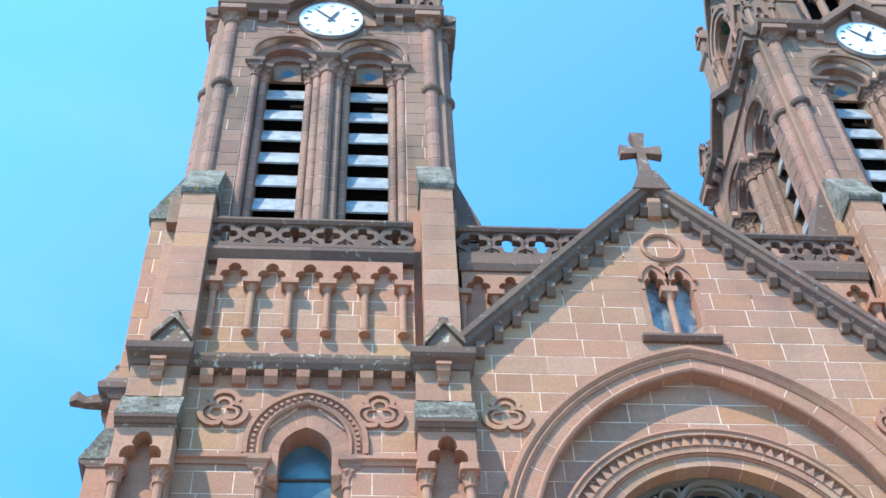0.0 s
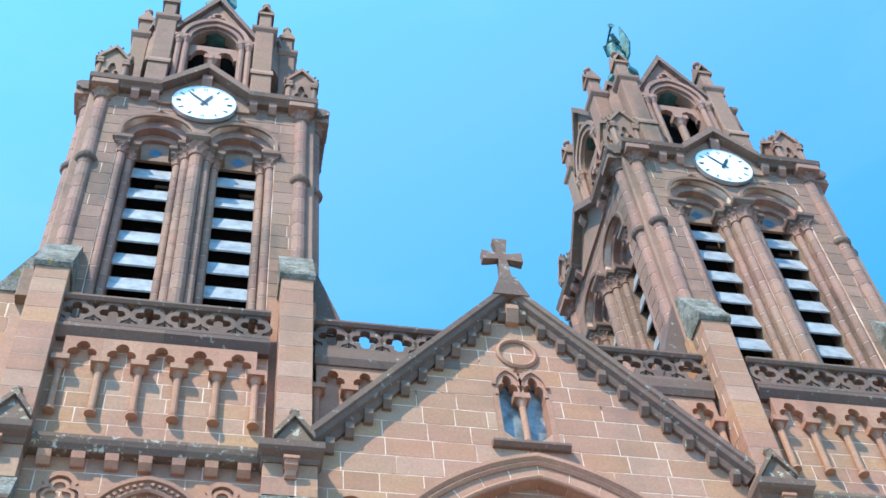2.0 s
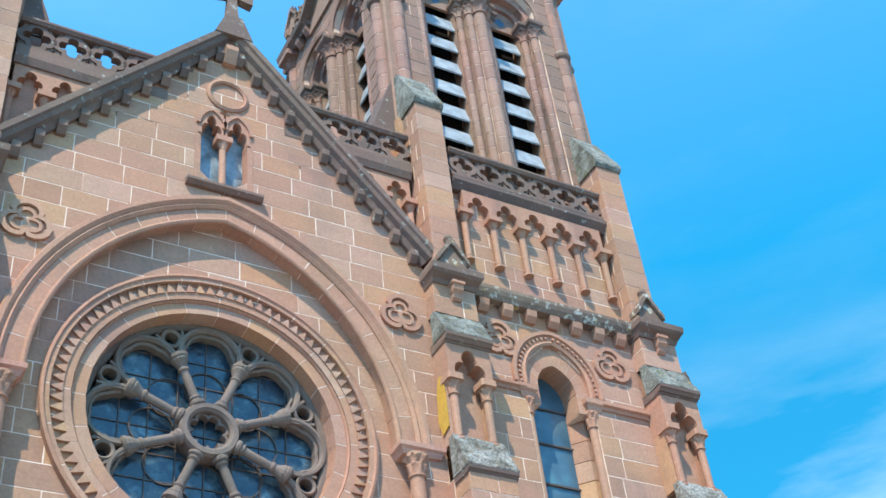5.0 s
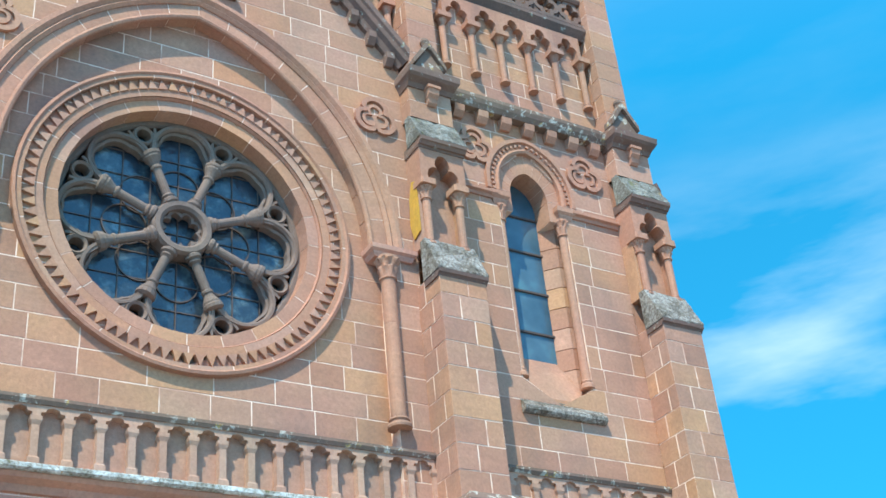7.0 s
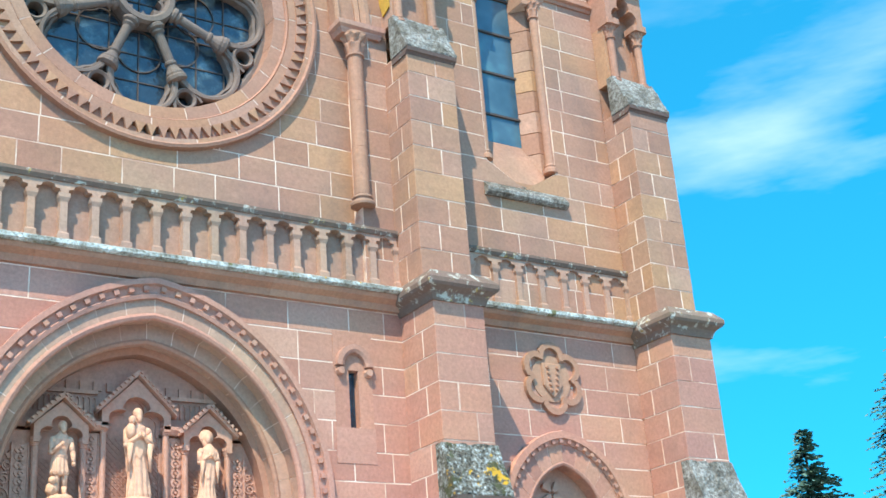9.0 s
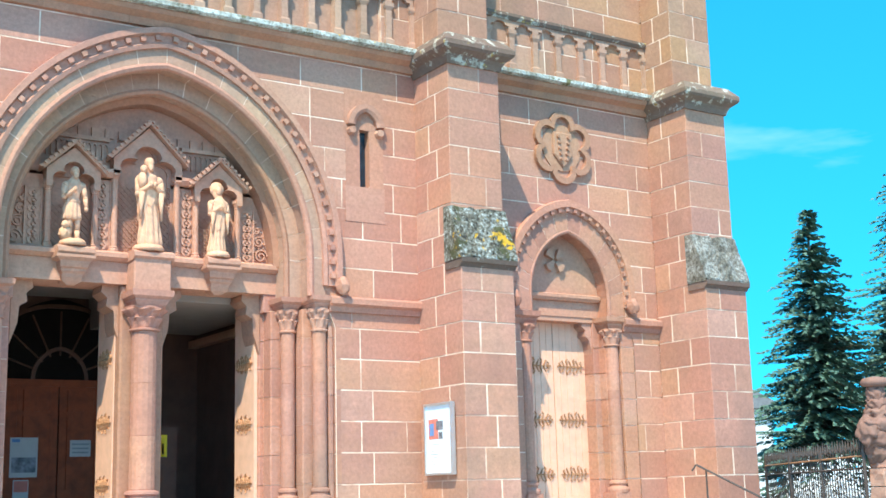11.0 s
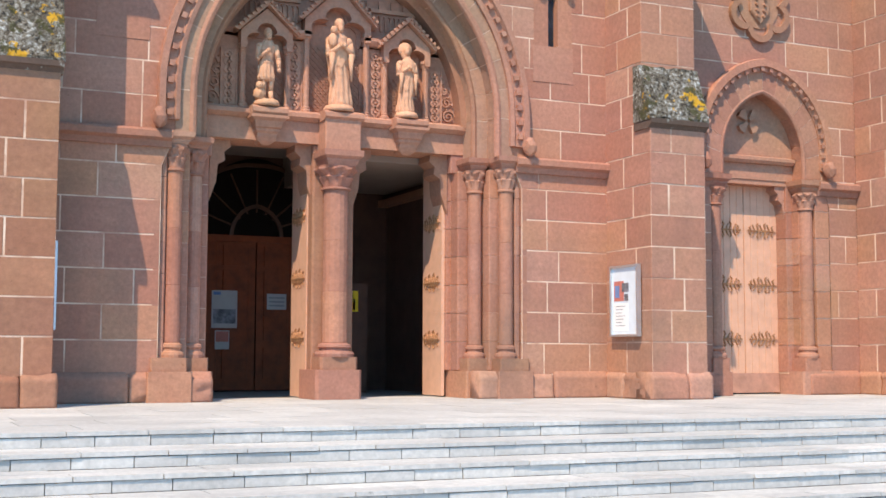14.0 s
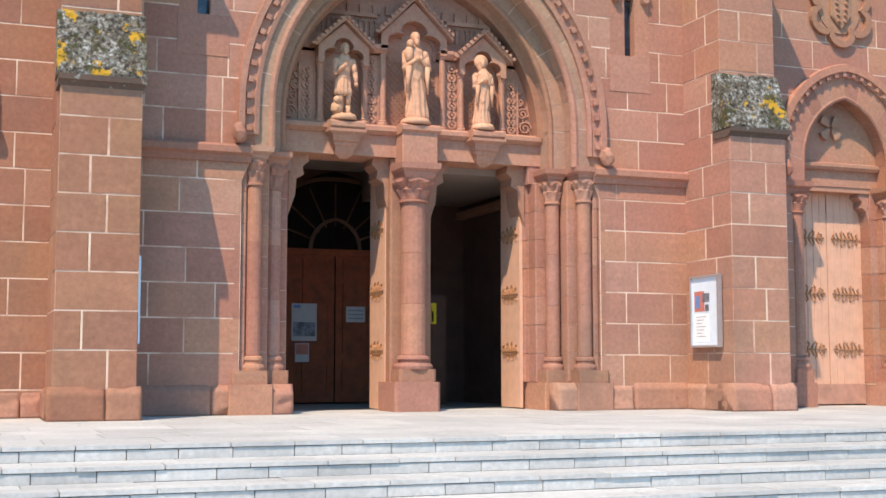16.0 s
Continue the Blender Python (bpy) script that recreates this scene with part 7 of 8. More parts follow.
for s in (-1, 1):
    loft(b, [[(s * 0.72, y, z) for y, z in ((-DG - 0.15, 40.9), (-DG - 0.15, 41.15), (-DG + 0.4, 41.15), (-DG + 0.4, 40.9))], [(0, y, z) for y, z in ((-DG - 0.15, 42.6), (-DG - 0.15, 42.95), (-DG + 0.4, 42.95), (-DG + 0.4, 42.6))]])
o = part("corner_gablet", b, M_DARK, tower)
o.matrix_basis = pose(0, 0, 0, 0, 0, 45)
for a in (135, 225, 315):
    shared(o, pose(0, 0, 0, 0, 0, a))
# pinnacled buttress at each of the eight corners
for s in (-1, 1):
    b = bm_new()
    x = s * SIDE
    box(b, x - 0.34, x + 0.34, -AP - 0.42, -AP + 0.3, 36.0, 38.6, 0.03)
    prism_x(b, [(-AP + 0.3, 38.5), (-AP - 0.47, 38.5), (-AP - 0.47, 38.62), (-AP - 0.24, 39.2), (-AP + 0.3, 39.2)], x - 0.38, x + 0.38)
    box(b, x - 0.33, x + 0.33, -AP - 0.26, -AP + 0.3, 39.1, 42.00, 0.03)
    loft(b, [[(x - o, -AP - 0.24 - o + 0.33, z), (x + o, -AP - 0.24 - o + 0.33, z), (x + o, -AP + 0.34, z), (x - o, -AP + 0.34, z)] for o, z in ((0.34, 41.95), (0.44, 42.08), (0.46, 42.22), (0.36, 42.38), (0.26, 42.45))])
    box(b, x - 0.22, x + 0.22, -AP - 0.18, -AP + 0.24, 42.40, 43.50, 0.03)
    for q in (-1, 1):
        loft(b, [[(x + q * 0.30, y, z) for y, z in ((-AP - 0.26, 43.40), (-AP - 0.26, 43.54), (-AP + 0.32, 43.54), (-AP + 0.32, 43.40))], [(x, y, z) for y, z in ((-AP - 0.26, 44.02), (-AP - 0.26, 44.20), (-AP + 0.32, 44.20), (-AP + 0.32, 44.02))]])
    prism_x(b, [(-AP - 0.25, 43.41), (-AP + 0.31, 43.41), (-AP + 0.31, 43.55), (-AP + 0.03, 44.16), (-AP - 0.25, 43.55)], x - 0.29, x + 0.29)
    lathe(b, [(0.08, 44.00), (0.08, 44.35), (0.16, 44.45), (0.16, 44.56), (0.05, 44.75)], x, -AP + 0.03, 8)
    face_part("pinnacled_buttress", b, M_BELF, "pinnacled corner of the upper stage")
# black core fills the upper stage so its openings look unlit
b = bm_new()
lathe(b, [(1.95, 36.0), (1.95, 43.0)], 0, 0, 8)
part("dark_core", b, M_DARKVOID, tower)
b = bm_new()
lathe(b, [(2.6, 41.9), (2.2, 42.6), (1.2, 44.8), (0.55, 47.2), (0.7, 47.3), (0.7, 47.6)], 0, 0, 8)
part("roof", b, M_BRONZE, tower, "green copper roof")

# ---- clocks ----
clock = thing("tower_clock", "round white church clock with dark numerals and pointers", "clock", "tower clocks")
CY, CZ = -HALF - 0.18, 35.16
b = bm_new()
loft(b, [[(x, y, z) for x, z in circle(0.95, 0, CZ, 48)] for y in (CY, CY + 0.14)])
dial = part("dial", b, M_WHITE, clock)
b = bm_new()
band(b, circle(0.95, 0, CZ, 48), [(0, CY + 0.12), (0, CY - 0.02), (0.03, CY - 0.02), (0.03, CY + 0.12)], closed=True)
part("rim", b, M_ALU, clock)
for i in range(12):
    b = bm_new()
    for k in (-0.5, 0.5) if i % 3 else (-1, 0, 1):
        box(b, k * 0.045 - 0.009, k * 0.045 + 0.009, CY - 0.012, CY - 0.004, 0.70, 0.86)
    o = part("numeral_bars", b, M_BLACK, dial)
    o.matrix_basis = pose(0, 0, CZ) @ pose(0, 0, 0, 0, 30 * i, 0)
for nm, a, ln, w in (("minute_pointer", -42, 0.80, 0.035), ("hour_pointer", 27, 0.56, 0.05)):
    b = bm_new()
    prism(b, [(-w, -0.18), (w, -0.18), (w, ln * 0.7), (0, ln), (-w, ln * 0.7)], CY - 0.03, CY - 0.018)
    o = part(nm, b, M_BLACK, clock)
    o.matrix_basis = pose(0, 0, CZ) @ pose(0, 0, 0, 0, a, 0)


# ---- bronze figures on the towers ----
def angel():
    b = bm_new()
    lathe(b, [(0.5, 0), (0.55, 0.1), (0.42, 0.9), (0.36, 1.6), (0.26, 2.1), (0.36, 2.6), (0.3, 2.85), (0.1, 2.98), (0.1, 3.1)], 0, 0, 14)
    for v in b.verts:
        a = math.atan2(v.co.y, v.co.x)
        if v.co.z < 2.2:
            v.co.x *= 1 + 0.1 * math.sin(a * 7 + v.co.z)
            v.co.y *= 1 + 0.1 * math.sin(a * 7 + v.co.z)
    r = bmesh.ops.create_icosphere(b, subdivisions=2, radius=0.22)
    for v in r["verts"]:
        v.co += Vector((0, -0.03, 3.28))
    for s in (-1, 1):
        loft(b, [[(s * (0.15 + u), 0.3 + 0.1 * u + d, z) for u, z in ((0, 1.6), (0.28, 1.9), (0.5, 2.7), (0.42, 3.7), (0.3, 4.5), (0.12, 3.6), (0.0, 2.7))] for d in (0, 0.1)])
    rod(b, (0.34, 0, 2.6), (0.5, -0.45, 2.9), 0.12, 0.09)
    rod(b, (-0.34, 0, 2.6), (-0.1, -0.4, 2.85), 0.12, 0.09)
    rod(b, (0.0, -0.25, 3.15), (0.7, -0.6, 3.0), 0.04, 0.06)
    rod(b, (0.7, -0.6, 3.0), (0.82, -0.66, 3.0), 0.06, 0.16, 12)
    return b


for sx in (-1, 1):
    b = angel()
    a = part("bronze_statue", b, M_BRONZE)
    tagged(a, "green bronze winged figure with a trumpet on the tower roof", "statue", "figures on the towers")
    a.matrix_basis = pose(sx * 8.6, 3.9, 47.6, 0, 0, 0 if sx < 0 else -70)
    if sx > 0:
        tower.location = clock.location = (8.5, 3.9, 0)
copy_thing(tower, pose(-8.5, 3.9, 0))
copy_thing(clock, pose(-8.5, 3.9, 0))

# raking spurs at the inner corners of the towers
for sx in (-1, 1):
    t = thing("tower_spur", "raking buttress cap at the tower's inner corner", "buttress", "tower spurs")
    b = bm_new()
    box(b, *((4.45, 5.3) if sx > 0 else (-5.3, -4.45)), 0.55, 1.45, 20.0, 25.3)
    part("shaft", b, M_UP, t)
    b = bm_new()
    prism(b, [(sx * 4.38, 25.0), (sx * 4.30, 25.1), (sx * 4.36, 25.7), (sx * 5.1, 27.9), (sx * 5.7, 27.9), (sx * 5.7, 25.0)], 0.5, 1.5)
    part("cap", b, M_DARK, t)
# gargoyles at the outer corners
for sx in (-1, 1):
    b = bm_new()
    loft(b, [[(sx * x, 0.9 + u, z + v) for u, v in ((-r, -r), (r, -r), (r, r), (-r, r))] for x, z, r in ((12.3, 19.7, 0.18), (12.9, 19.75, 0.14), (13.3, 19.7, 0.1), (13.5, 19.8, 0.13), (13.65, 19.72, 0.07))])
    tagged(part("gargoyle", b, M_DARK), "weathered stone water spout at the tower's corner", "gargoyle", "gargoyles")


# ---- notice boards and posters ----
def notice_board(x, sx):
    """A glazed case on a buttress's flank; sx: the way it faces."""
    t = thing("notice_board", "aluminium notice case with printed sheets on a buttress's flank", "notice board", "notice boards")
    def bx(name, y0, y1, z0, z1, d0, d1, mat):
        b = bm_new()
        box(b, min(x + sx * d0, x + sx * d1), max(x + sx * d0, x + sx * d1), y0, y1, z0, z1)
        part(name, b, mat, t)
    # backing carries the painted sky reflection; there is no pane
    bx("backing", -1.17, -0.29, 1.12, 2.36, 0.0, 0.05, M_CASE)
    bx("frame_top", -1.18, -0.28, 2.34, 2.38, 0.0, 0.09, M_ALU)
    bx("frame_bottom", -1.18, -0.28, 1.10, 1.14, 0.0, 0.09, M_ALU)
    bx("frame_side", -1.18, -1.145, 1.14, 2.34, 0.0, 0.09, M_ALU)
    bx("frame_side", -0.315, -0.28, 1.14, 2.34, 0.0, 0.09, M_ALU)
    bx("sheet", -0.70, -0.38, 1.74, 2.10, 0.05, 0.054, M_REDINK)
    bx("sheet", -0.56, -0.42, 1.80, 2.02, 0.054, 0.058, M_BLUEINK)
    bx("sheet", -0.86, -0.64, 1.90, 2.06, 0.05, 0.056, M_PICTURE)
    bx("sheet", -0.84, -0.72, 1.74, 1.86, 0.05, 0.056, M_PICTURE)
    bx("sheet", -0.84, -0.36, 1.20, 1.70, 0.05, 0.053, M_PAPER)
    for i in range(7):
        bx("text_bar", -0.74 + 0.06 * (i % 3), -0.44, 1.64 - i * 0.058, 1.65 - i * 0.058, 0.053, 0.056, M_GREYINK)


notice_board(4.99, -1)
notice_board(-5.045, 1)


def poster(name, label, x0, x1, y, z0, z1, bars):
    t = thing(name, label, "poster", "posters on the inner door")
    b = bm_new()
    box(b, x0, x1, y, y + 0.006, z0, z1)
    part("sheet", b, M_POSTER, t)
    w, h = x1 - x0, z1 - z0
    for u0, u1, v0, v1, mat in bars:
        b = bm_new()
        box(b, x0 + u0 * w, x0 + u1 * w, y - 0.004, y, z0 + v0 * h, z0 + v1 * h)
        part("print", b, mat, t)


poster("poster", "white poster with a dark picture on the inner door", -0.94, -0.40, 5.725, 1.30, 2.08, ((0.06, 0.94, 0.12, 0.5, M_PICTURE), (0.06, 0.35, 0.88, 0.96, M_BLUEINK), (0.1, 0.9, 0.5, 0.78, M_POSTER)))
poster("poster", "small red and blue leaflet on the inner door", -0.86, -0.56, 5.725, 0.86, 1.25, ((0.05, 0.95, 0.4, 0.95, M_REDINK), (0.05, 0.95, 0.06, 0.36, M_POSTER)))
poster("poster", "grey printed sheet on the inner door", 0.24, 0.66, 5.725, 1.70, 2.03, ((0.1, 0.9, 0.2, 0.3, M_GREYINK), (0.1, 0.9, 0.45, 0.55, M_GREYINK), (0.1, 0.9, 0.7, 0.8, M_GREYINK)))
poster("poster", "yellow notice in the porch", 1.47, 1.59, 3.9, 1.62, 2.04, ((0.0, 1.0, 0.0, 1.0, M_YELLOW), (0.1, 0.5, 0.1, 0.6, M_GREYINK)))
b = bm_new()
box(b, 1.4, 1.8, 3.92, 3.98, 0.0, 2.2)
tagged(part("notice_stand", b, M_WOODDARK), "dark wooden upright notice stand in the porch", "stand")

# ---- handrail beside the outer buttress ----
rail = thing("handrail", "thin rusty iron handrail beside the steps at the tower's corner", "handrail")
for nm, p, q, r in (("post", (10.33, -1.87, -0.02), (10.33, -1.87, 1.10), 0.018), ("rail", (10.2, -1.74, 1.20), (11.35, -3.15, 0.20), 0.02), ("post", (11.35, -3.15, -0.75), (11.35, -3.15, 0.20), 0.018),
                    ("lower_rail", (10.5, -2.1, 0.48), (11.35, -3.15, -0.22), 0.014), ("curl", (10.2, -1.74, 1.20), (10.14, -1.68, 1.08), 0.018)):
    b = bm_new()
    rod(b, p, q, r, r, 8)
    part(nm, b, M_IRON, rail)

# ---- gate pillar with a rock figure, fence and walls ----
M_RUBBLE = sandstone("grey_rubble", [(0.16, 0.15, 0.14), (0.20, 0.185, 0.165), (0.12, 0.115, 0.11), (0.19, 0.165, 0.14)], stain=(0.08, 0.08, 0.06), stain_amount=0.5)
PX, PY = 9.75, -6.45
pil = thing("gate_pillar", "red sandstone gate pillar of rough blocks", "pillar")
z = -0.75
while z < 1.1:
    h = rng.uniform(0.28, 0.4)
    b = bm_new()
    box(b, PX - 0.15 + rng.uniform(-0.02, 0.02), PX + 0.15 + rng.uniform(-0.02, 0.02), PY - 0.17, PY + 0.17, z, min(1.15, z + h) - 0.015, 0.03)
    bmesh.ops.subdivide_edges(b, edges=b.edges[:], cuts=2, use_grid_fill=True)
    for v in b.verts:
        v.co += Vector((noise.noise(v.co * 5), noise.noise(v.co * 5 + Vector((9, 0, 0))), 0)) * 0.035
    part("block", b, M_LOW, pil)
    z += h
b = bm_new()
for (x, zz, rx, ry, rz) in ((0, 1.26, 0.25, 0.22, 0.22), (-0.02, 1.46, 0.30, 0.25, 0.24), (0, 1.66, 0.36, 0.28, 0.22), (-0.25, 1.58, 0.17, 0.2, 0.24), (0.27, 1.60, 0.16, 0.2, 0.22), (0.02, 1.86, 0.24, 0.22, 0.18), (0, 2.02, 0.17, 0.17, 0.16), (-0.01, 2.2, 0.14, 0.15, 0.18)):
    r = bmesh.ops.create_icosphere(b, subdivisions=4, radius=1)
    for v in r["verts"]:
        d = v.co.copy()
        k = 1 + 0.28 * noise.noise(d * 2.2 + Vector((x * 7, zz * 3, 0))) + 0.14 * noise.noise(d * 5 + Vector((zz, 0, 0))) + 0.06 * noise.noise(d * 13)
        v.co = Vector((PX + x + d.x * rx * k, PY + d.y * ry * k, zz + d.z * rz * k))
lathe(b, [(0.13, 2.30), (0.22, 2.33), (0.23, 2.39), (0.20, 2.44), (0.05, 2.47)], PX, PY, 14)
tagged(part("rock_figure", b, sandstone("pitted_red_rock", [(0.20, 0.095, 0.07), (0.25, 0.13, 0.095)], stain=(0.10, 0.09, 0.06), stain_amount=0.8), smooth=True), "weathered red rock bust with a flat hat on the gate pillar", "statue")

fence = thing("iron_fence", "rusty wrought-iron fence with spear tips beside the church", "fence")
FA, FB = Vector((9.5, -6.3, 0)), Vector((14.2, 0.2, 0))
bar = None
nf = 46
for i in range(nf):
    p = FA.lerp(FB, i / (nf - 1))
    if bar is None:
        b = bm_new()
        rod(b, (0, 0, -0.7), (0, 0, 1.28), 0.009, 0.009, 6)
        lathe(b, [(0.009, 1.26), (0.024, 1.3), (0.02, 1.36), (0.003, 1.48)], 0, 0, 6)
        bar = part("spear_bar", b, M_IRON, fence)
        bar.matrix_basis = pose(p.x, p.y, 0)
    else:
        shared(bar, pose(p.x, p.y, 0.03 * (i % 2)))
for z, m in ((0.2, M_IRON), (1.0, M_IRON), (1.2, M_RUST)):
    b = bm_new()
    rod(b, (FA.x, FA.y, z), (FB.x, FB.y, z), 0.018, 0.018, 6)
    part("rail", b, m, fence)
for i in (0, 16, 31, 45):
    p = FA.lerp(FB, i / 45)
    b = bm_new()
    rod(b, (p.x, p.y, -0.75), (p.x, p.y, 1.35), 0.03, 0.03, 8)
    part("post", b, M_IRON, fence)


def rubble_wall(name, label, p, q, z1, n):
    """A wall of uneven stones with a mortar core."""
    t = thing(name, label, "wall", kind="structure")
    p, q = Vector(p), Vector(q)
    d = (q - p).normalized()
    nrm = Vector((d.y, -d.x, 0))
    L = (q - p).length
    b = bm_new()
    loft(b, [[p + nrm * 0.02 + Vector((0, 0, z)), q + nrm * 0.02 + Vector((0, 0, z)), q - nrm * 0.5 + Vector((0, 0, z)), p - nrm * 0.5 + Vector((0, 0, z))] for z in (-0.78, z1 - 0.04)])
    part("core", b, M_RUBBLE, t)
    b = bm_new()
    z = -0.7
    r = random.Random(n)
    while z < z1:
        h = r.uniform(0.09, 0.19)
        u = r.uniform(-0.2, 0)
        while u < L:
            w = r.uniform(0.10, 0.30)
            o = r.uniform(0.022, 0.036)
            c = p + d * (u + w / 2) + Vector((0, 0, z + h / 2 + r.uniform(-0.035, 0.035)))
            ring = [(math.copysign(abs(math.cos(a)) ** 0.5, math.cos(a)) * w * 0.49 * r.uniform(0.82, 1.0), math.copysign(abs(math.sin(a)) ** 0.5, math.sin(a)) * h * 0.49 * r.uniform(0.82, 1.0)) for a in [k * math.pi / 5 + 0.3 for k in range(10)]]
            loft(b, [[c + d * x + Vector((0, 0, zz)) + nrm * 0.0 for x, zz in ring], [c + d * x * 0.9 + Vector((0, 0, zz * 0.9)) + nrm * o for x, zz in ring]])
            u += w
        z += h
    tagged(part("rubble_stones", b, M_RUBBLE, t), kind="stuff")


rubble_wall("wall_garden_1", "grey rubble garden wall beside the gate pillar", (9.95, -6.5, 0), (15.5, -7.6, 0), 1.12, 3)
rubble_wall("wall_garden_2", "low grey rubble wall under the fence", (9.6, -6.1, 0), (14.3, 0.3, 0), -0.42, 5)

# ---- planting ----
def leaf_material(name, a, b_, rough=0.7):
    m, n, l, bs = material(name, rough)
    geo = n.new("ShaderNodeNewGeometry")
    r = ramp(n, [(0.0, a), (1.0, b_)])
    l.new(geo.outputs["Random Per Island"], r.inputs[0])
    l.new(r.outputs[0], bs.inputs["Base Color"])
    return m


M_SPRUCE = leaf_material("spruce_needles", (0.035, 0.075, 0.052), (0.115, 0.19, 0.135))
M_BLOSSOM = leaf_material("white_blossom", (0.34, 0.33, 0.32), (0.62, 0.60, 0.60))
M_GRASS = leaf_material("grass_blades", (0.10, 0.16, 0.03), (0.22, 0.26, 0.05))
M_BARK = plain("bark", (0.09, 0.065, 0.045), 0.95, vary=0.4, scale=8)


def spruce(x, y, h, r0, seed, label):
    t = thing("spruce_tree", label, "tree", "spruces behind the fence")
    r = random.Random(seed)
    b = bm_new()
    loft(b, [[(x + k * math.cos(a), y + k * math.sin(a), z) for a in [i * math.pi / 4 for i in range(8)]] for k, z in ((0.22, -0.8), (0.16, h * 0.3), (0.08, h * 0.75), (0.015, h))])
    part("trunk", b, M_BARK, t)
    verts, faces = [], []
    limb = bm_new()
    z = 0.6
    while z < h - 0.1:
        f = 1 - z / h
        R = r0 * (f ** 0.8) * r.uniform(0.75, 1.12) + 0.12
        n = max(5, int(14 * f + 5))
        for i in range(n):
            a = r.uniform(0, 2 * math.pi)
            L = R * r.uniform(0.65, 1.1)
            droop = r.uniform(-0.12, 0.42)
            ca, sa = math.cos(a), math.sin(a)
            tip = (x + ca * L, y + sa * L, z - droop * L)
            rod(limb, (x, y, z), tip, 0.028 * f + 0.006, 0.004, 4)
            m = max(4, int(L * 9))
            for k in range(m):
                s = (k + r.uniform(0.2, 1)) / m
                px, py, pz = x + ca * L * s, y + sa * L * s, z - droop * L * s + 0.1 * math.sin(3 * s)
                for q in range(3):
                    w = r.uniform(0.12, 0.36) * (1.15 - 0.55 * s)
                    b_a = a + r.uniform(-1.3, 1.3)
                    dx, dy, dz = math.cos(b_a) * w, math.sin(b_a) * w, r.uniform(-0.30, 0.10) * w * 2
                    v0 = len(verts)
                    nx, ny = -math.sin(b_a) * w * 0.28, math.cos(b_a) * w * 0.28
                    verts += [(px - nx * 0.3, py - ny * 0.3, pz), (px + dx * 0.5 + nx, py + dy * 0.5 + ny, pz + dz * 0.5 - 0.05), (px + dx, py + dy, pz + dz), (px + dx * 0.5 - nx, py + dy * 0.5 - ny, pz + dz * 0.5 + 0.03)]
                    faces.append((v0, v0 + 1, v0 + 2, v0 + 3))
        z += r.uniform(0.08, 0.2) + 0.12 * f
    part("branchwork", limb, M_BARK, t)
    me = bpy.data.meshes.new("crown")
    me.from_pydata(verts, [], faces)
    me.materials.append(M_SPRUCE)
    o = new("crown", me)
    o.parent = t
    tagged(o, kind="stuff")


spruce(28.3, 10.5, 10.6, 3.5, 1, "tall dark spruce with drooping branches behind the fence")
spruce(33.4, 9.0, 15.8, 4.8, 2, "tallest dark spruce behind the garden wall")
spruce(31.4, 9.5, 7.5, 3.6, 3, "younger spruce in front of the tall one")

sh = thing("blossom_shrub", "white-flowering shrub behind the iron fence", "shrub")
r = random.Random(11)
stems = bm_new()
verts, faces = [], []
for i in range(300):
    s = r.random()
    bx_, by_ = 12.6 + s * 4.2 + r.uniform(-0.3, 0.3), -3.6 + s * 5.0 + r.uniform(-0.5, 0.5)
    h = r.uniform(0.8, 2.0)
    tip = Vector((bx_ + r.uniform(-0.4, 0.4), by_ + r.uniform(-0.3, 0.3), -0.75 + h))
    if i % 3 == 0:
        rod(stems, (bx_, by_, -0.75), tip, 0.012, 0.004, 4)
    for k in range(22):
        c = Vector((bx_, by_, -0.5)).lerp(tip, r.uniform(0.3, 1.05)) + Vector((r.uniform(-0.14, 0.14), r.uniform(-0.14, 0.14), r.uniform(-0.1, 0.1)))
        w = r.uniform(0.022, 0.045)
        v0 = len(verts)
        u = Vector((r.uniform(-1, 1), r.uniform(-1, 1), r.uniform(-1, 1))).normalized()
        q = u.orthogonal().normalized()
        verts += [tuple(c + u * w), tuple(c + q * w), tuple(c - u * w), tuple(c - q * w)]
        faces.append((v0, v0 + 1, v0 + 2, v0 + 3))
tagged(part("twig_work", stems, M_BARK, sh), kind="stuff")
me = bpy.data.meshes.new("blossoms")
me.from_pydata(verts, [], faces)
me.materials.append(M_BLOSSOM)
o = new("blossoms", me)
o.parent = sh
tagged(o, "small white blossoms", kind="stuff")

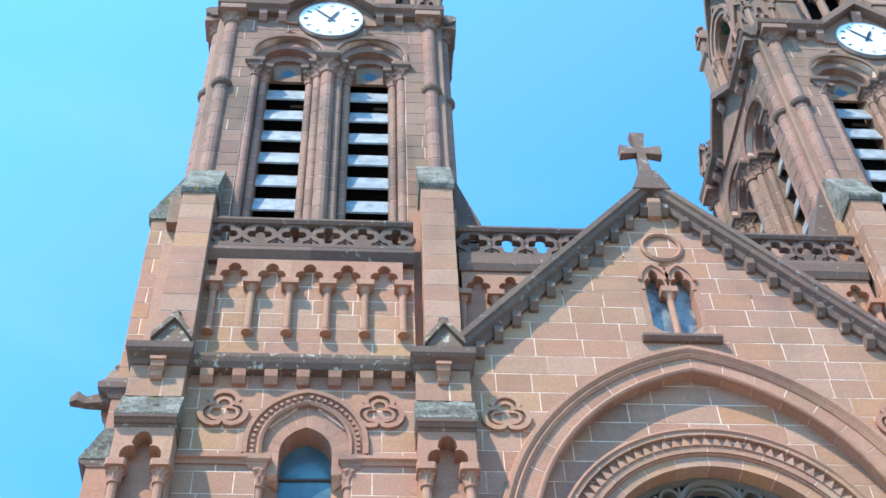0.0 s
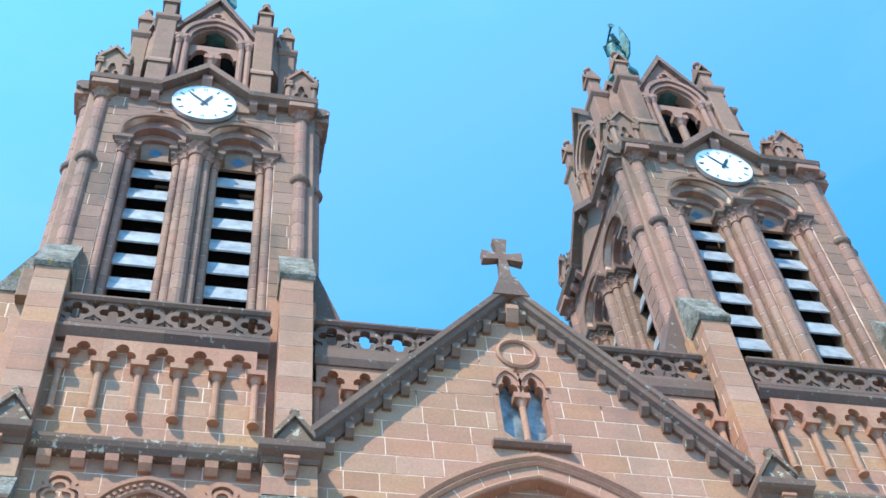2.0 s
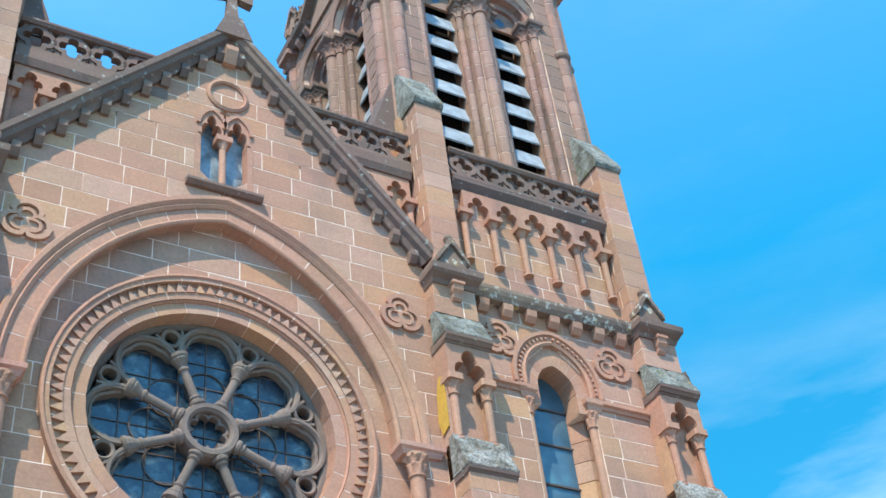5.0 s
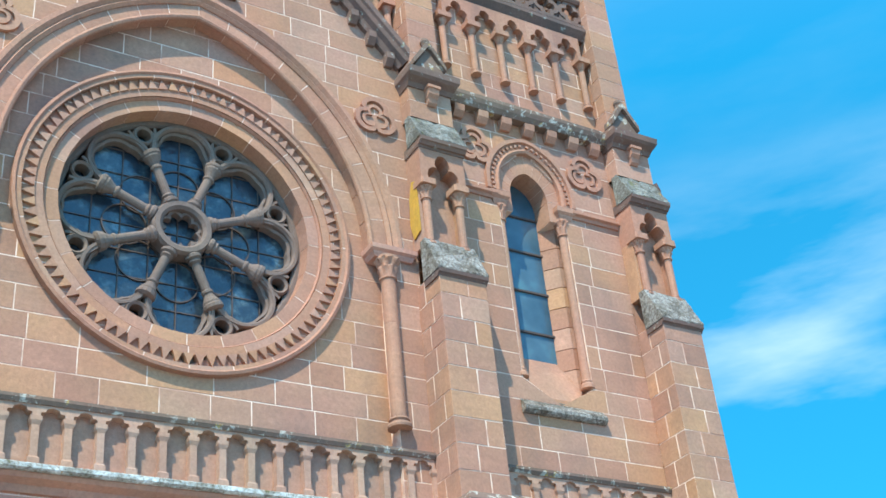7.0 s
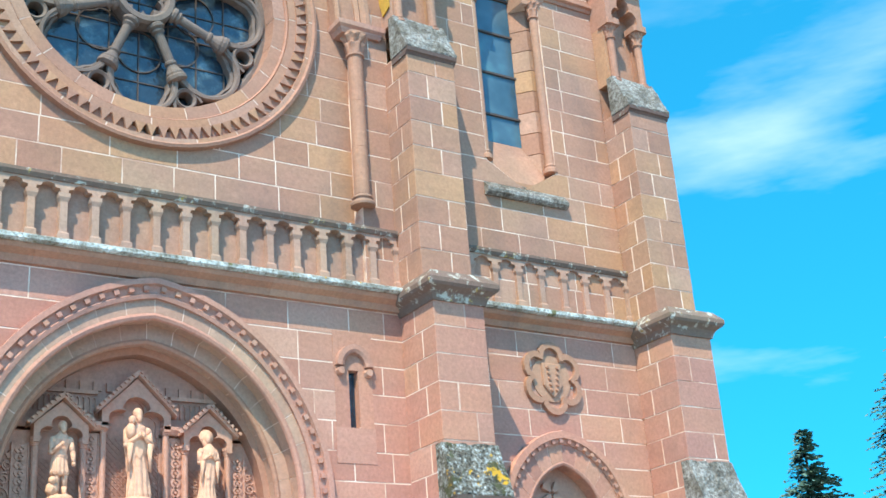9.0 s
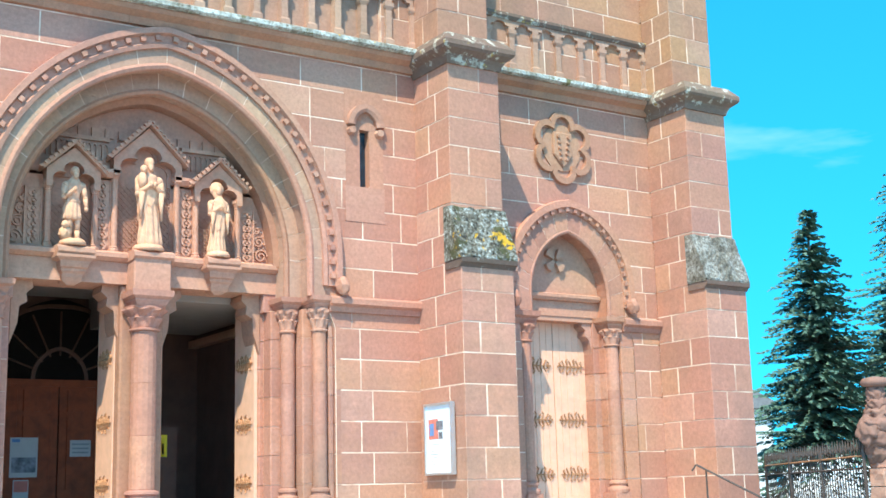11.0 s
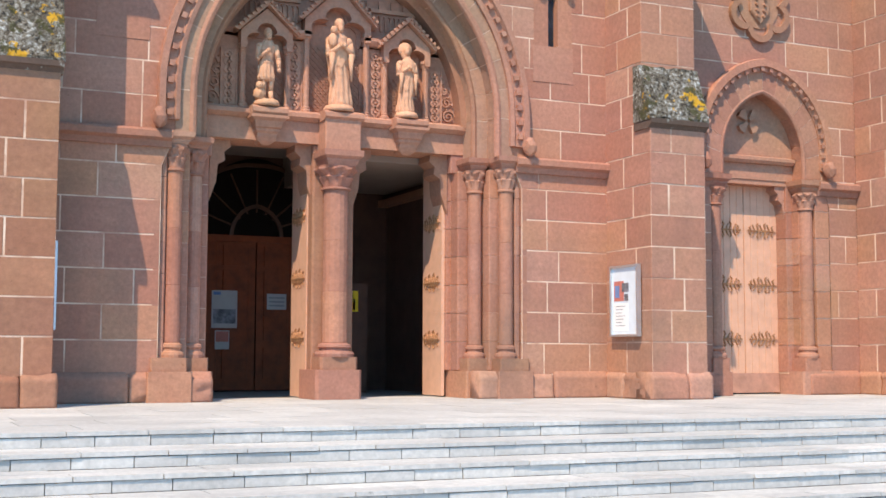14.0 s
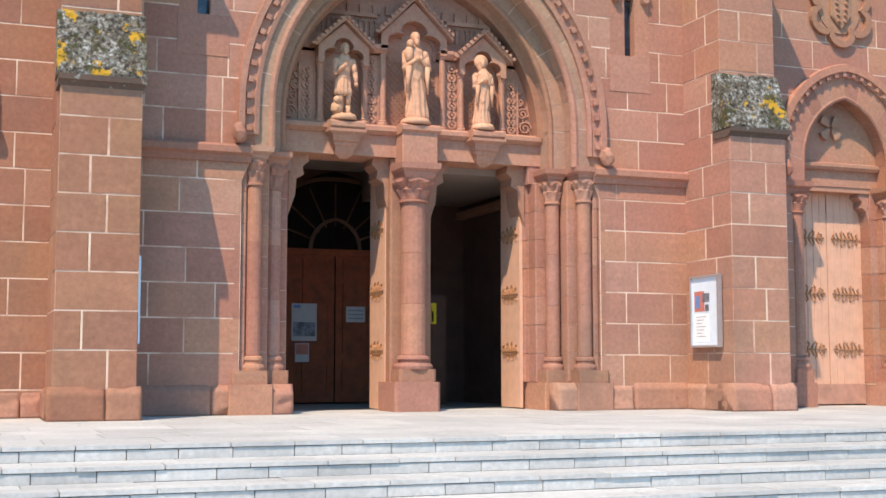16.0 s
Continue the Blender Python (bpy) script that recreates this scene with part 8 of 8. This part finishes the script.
verts, faces = [], []
for i in range(2600):
    u = r.random()
    gx, gy = 8.25 + r.uniform(0, 1) ** 1.5 * 6.5, -6.9 + r.uniform(-3.0, 1.5)
    if gx < 9.0 and gy > -7.4:
        continue
    h, a = r.uniform(0.05, 0.16) * (2.2 if i % 40 == 0 else 1), r.uniform(0, 6.28)
    v0 = len(verts)
    verts += [(gx - 0.01 * math.cos(a), gy - 0.01 * math.sin(a), -0.755), (gx + 0.01 * math.cos(a), gy + 0.01 * math.sin(a), -0.755), (gx + r.uniform(-0.06, 0.06), gy + r.uniform(-0.06, 0.06), -0.75 + h)]
    faces.append((v0, v0 + 1, v0 + 2))
me = bpy.data.meshes.new("grass")
me.from_pydata(verts, [], faces)
me.materials.append(M_GRASS)
tagged(new("grass", me), "sparse grass at the foot of the garden wall", "grass", kind="stuff")

# ---- white house far behind ----
hs = thing("house", "white rendered house with a grey roof behind the trees", "house")
b = bm_new()
box(b, 27.0, 39.3, 23.0, 32.0, -0.75, 4.4)
part("wall", b, plain("white_render", (0.72, 0.72, 0.70), 0.9, vary=0.06), hs)
b = bm_new()
prism(b, [(26.6, 4.4), (39.7, 4.4), (39.7, 4.55), (33.2, 7.0), (26.6, 4.55)], 22.6, 32.4)
part("roof", b, plain("grey_roof", (0.22, 0.21, 0.21), 0.9), hs)
# plain nave behind the front, to close the place
b = bm_new()
loft(b, [[(x, y, z) for x, z in ((-6.2, -0.75), (6.2, -0.75), (6.2, 15.0), (0, 20.3), (-6.2, 15.0))] for y in (6.4, 40)])
tagged(part("wall_nave", b, M_UP), "plain nave of the church behind its front", "wall", kind="structure")
b = bm_new()
for xa, xb in ((-12.1, -6.2), (6.2, 12.1)):
    box(b, xa, xb, 7.2, 8.0, 0, 24.6)
    box(b, xa, xb, 0.9, 7.4, 24.2, 24.6)
tagged(part("wall_tower_backs", b, M_UP), "plain rear walls and floors of the towers", "wall", kind="structure")
# added black slab: darkness of the nave behind rose and gable window
b = bm_new()
box(b, -5.2, 5.2, 1.56, 1.9, 5.3, 24.0)
tagged(part("wall_inner", b, M_DARKVOID), "black slab standing for the unlit inside behind the rose window", "wall", kind="structure")

# orange lichen on the flank of one niche
b = bm_new()
loft(b, [[(x, y, z) for y, z in ((-0.40, 15.6), (-0.12, 15.5), (0.0, 15.9), (-0.05, 16.6), (-0.2, 17.0), (-0.38, 16.9), (-0.41, 16.2))] for x in (4.985, 5.006)])
tagged(part("lichen_patch", b, M_ORANGE), "bright orange lichen patch on the buttress's flank", "lichen")
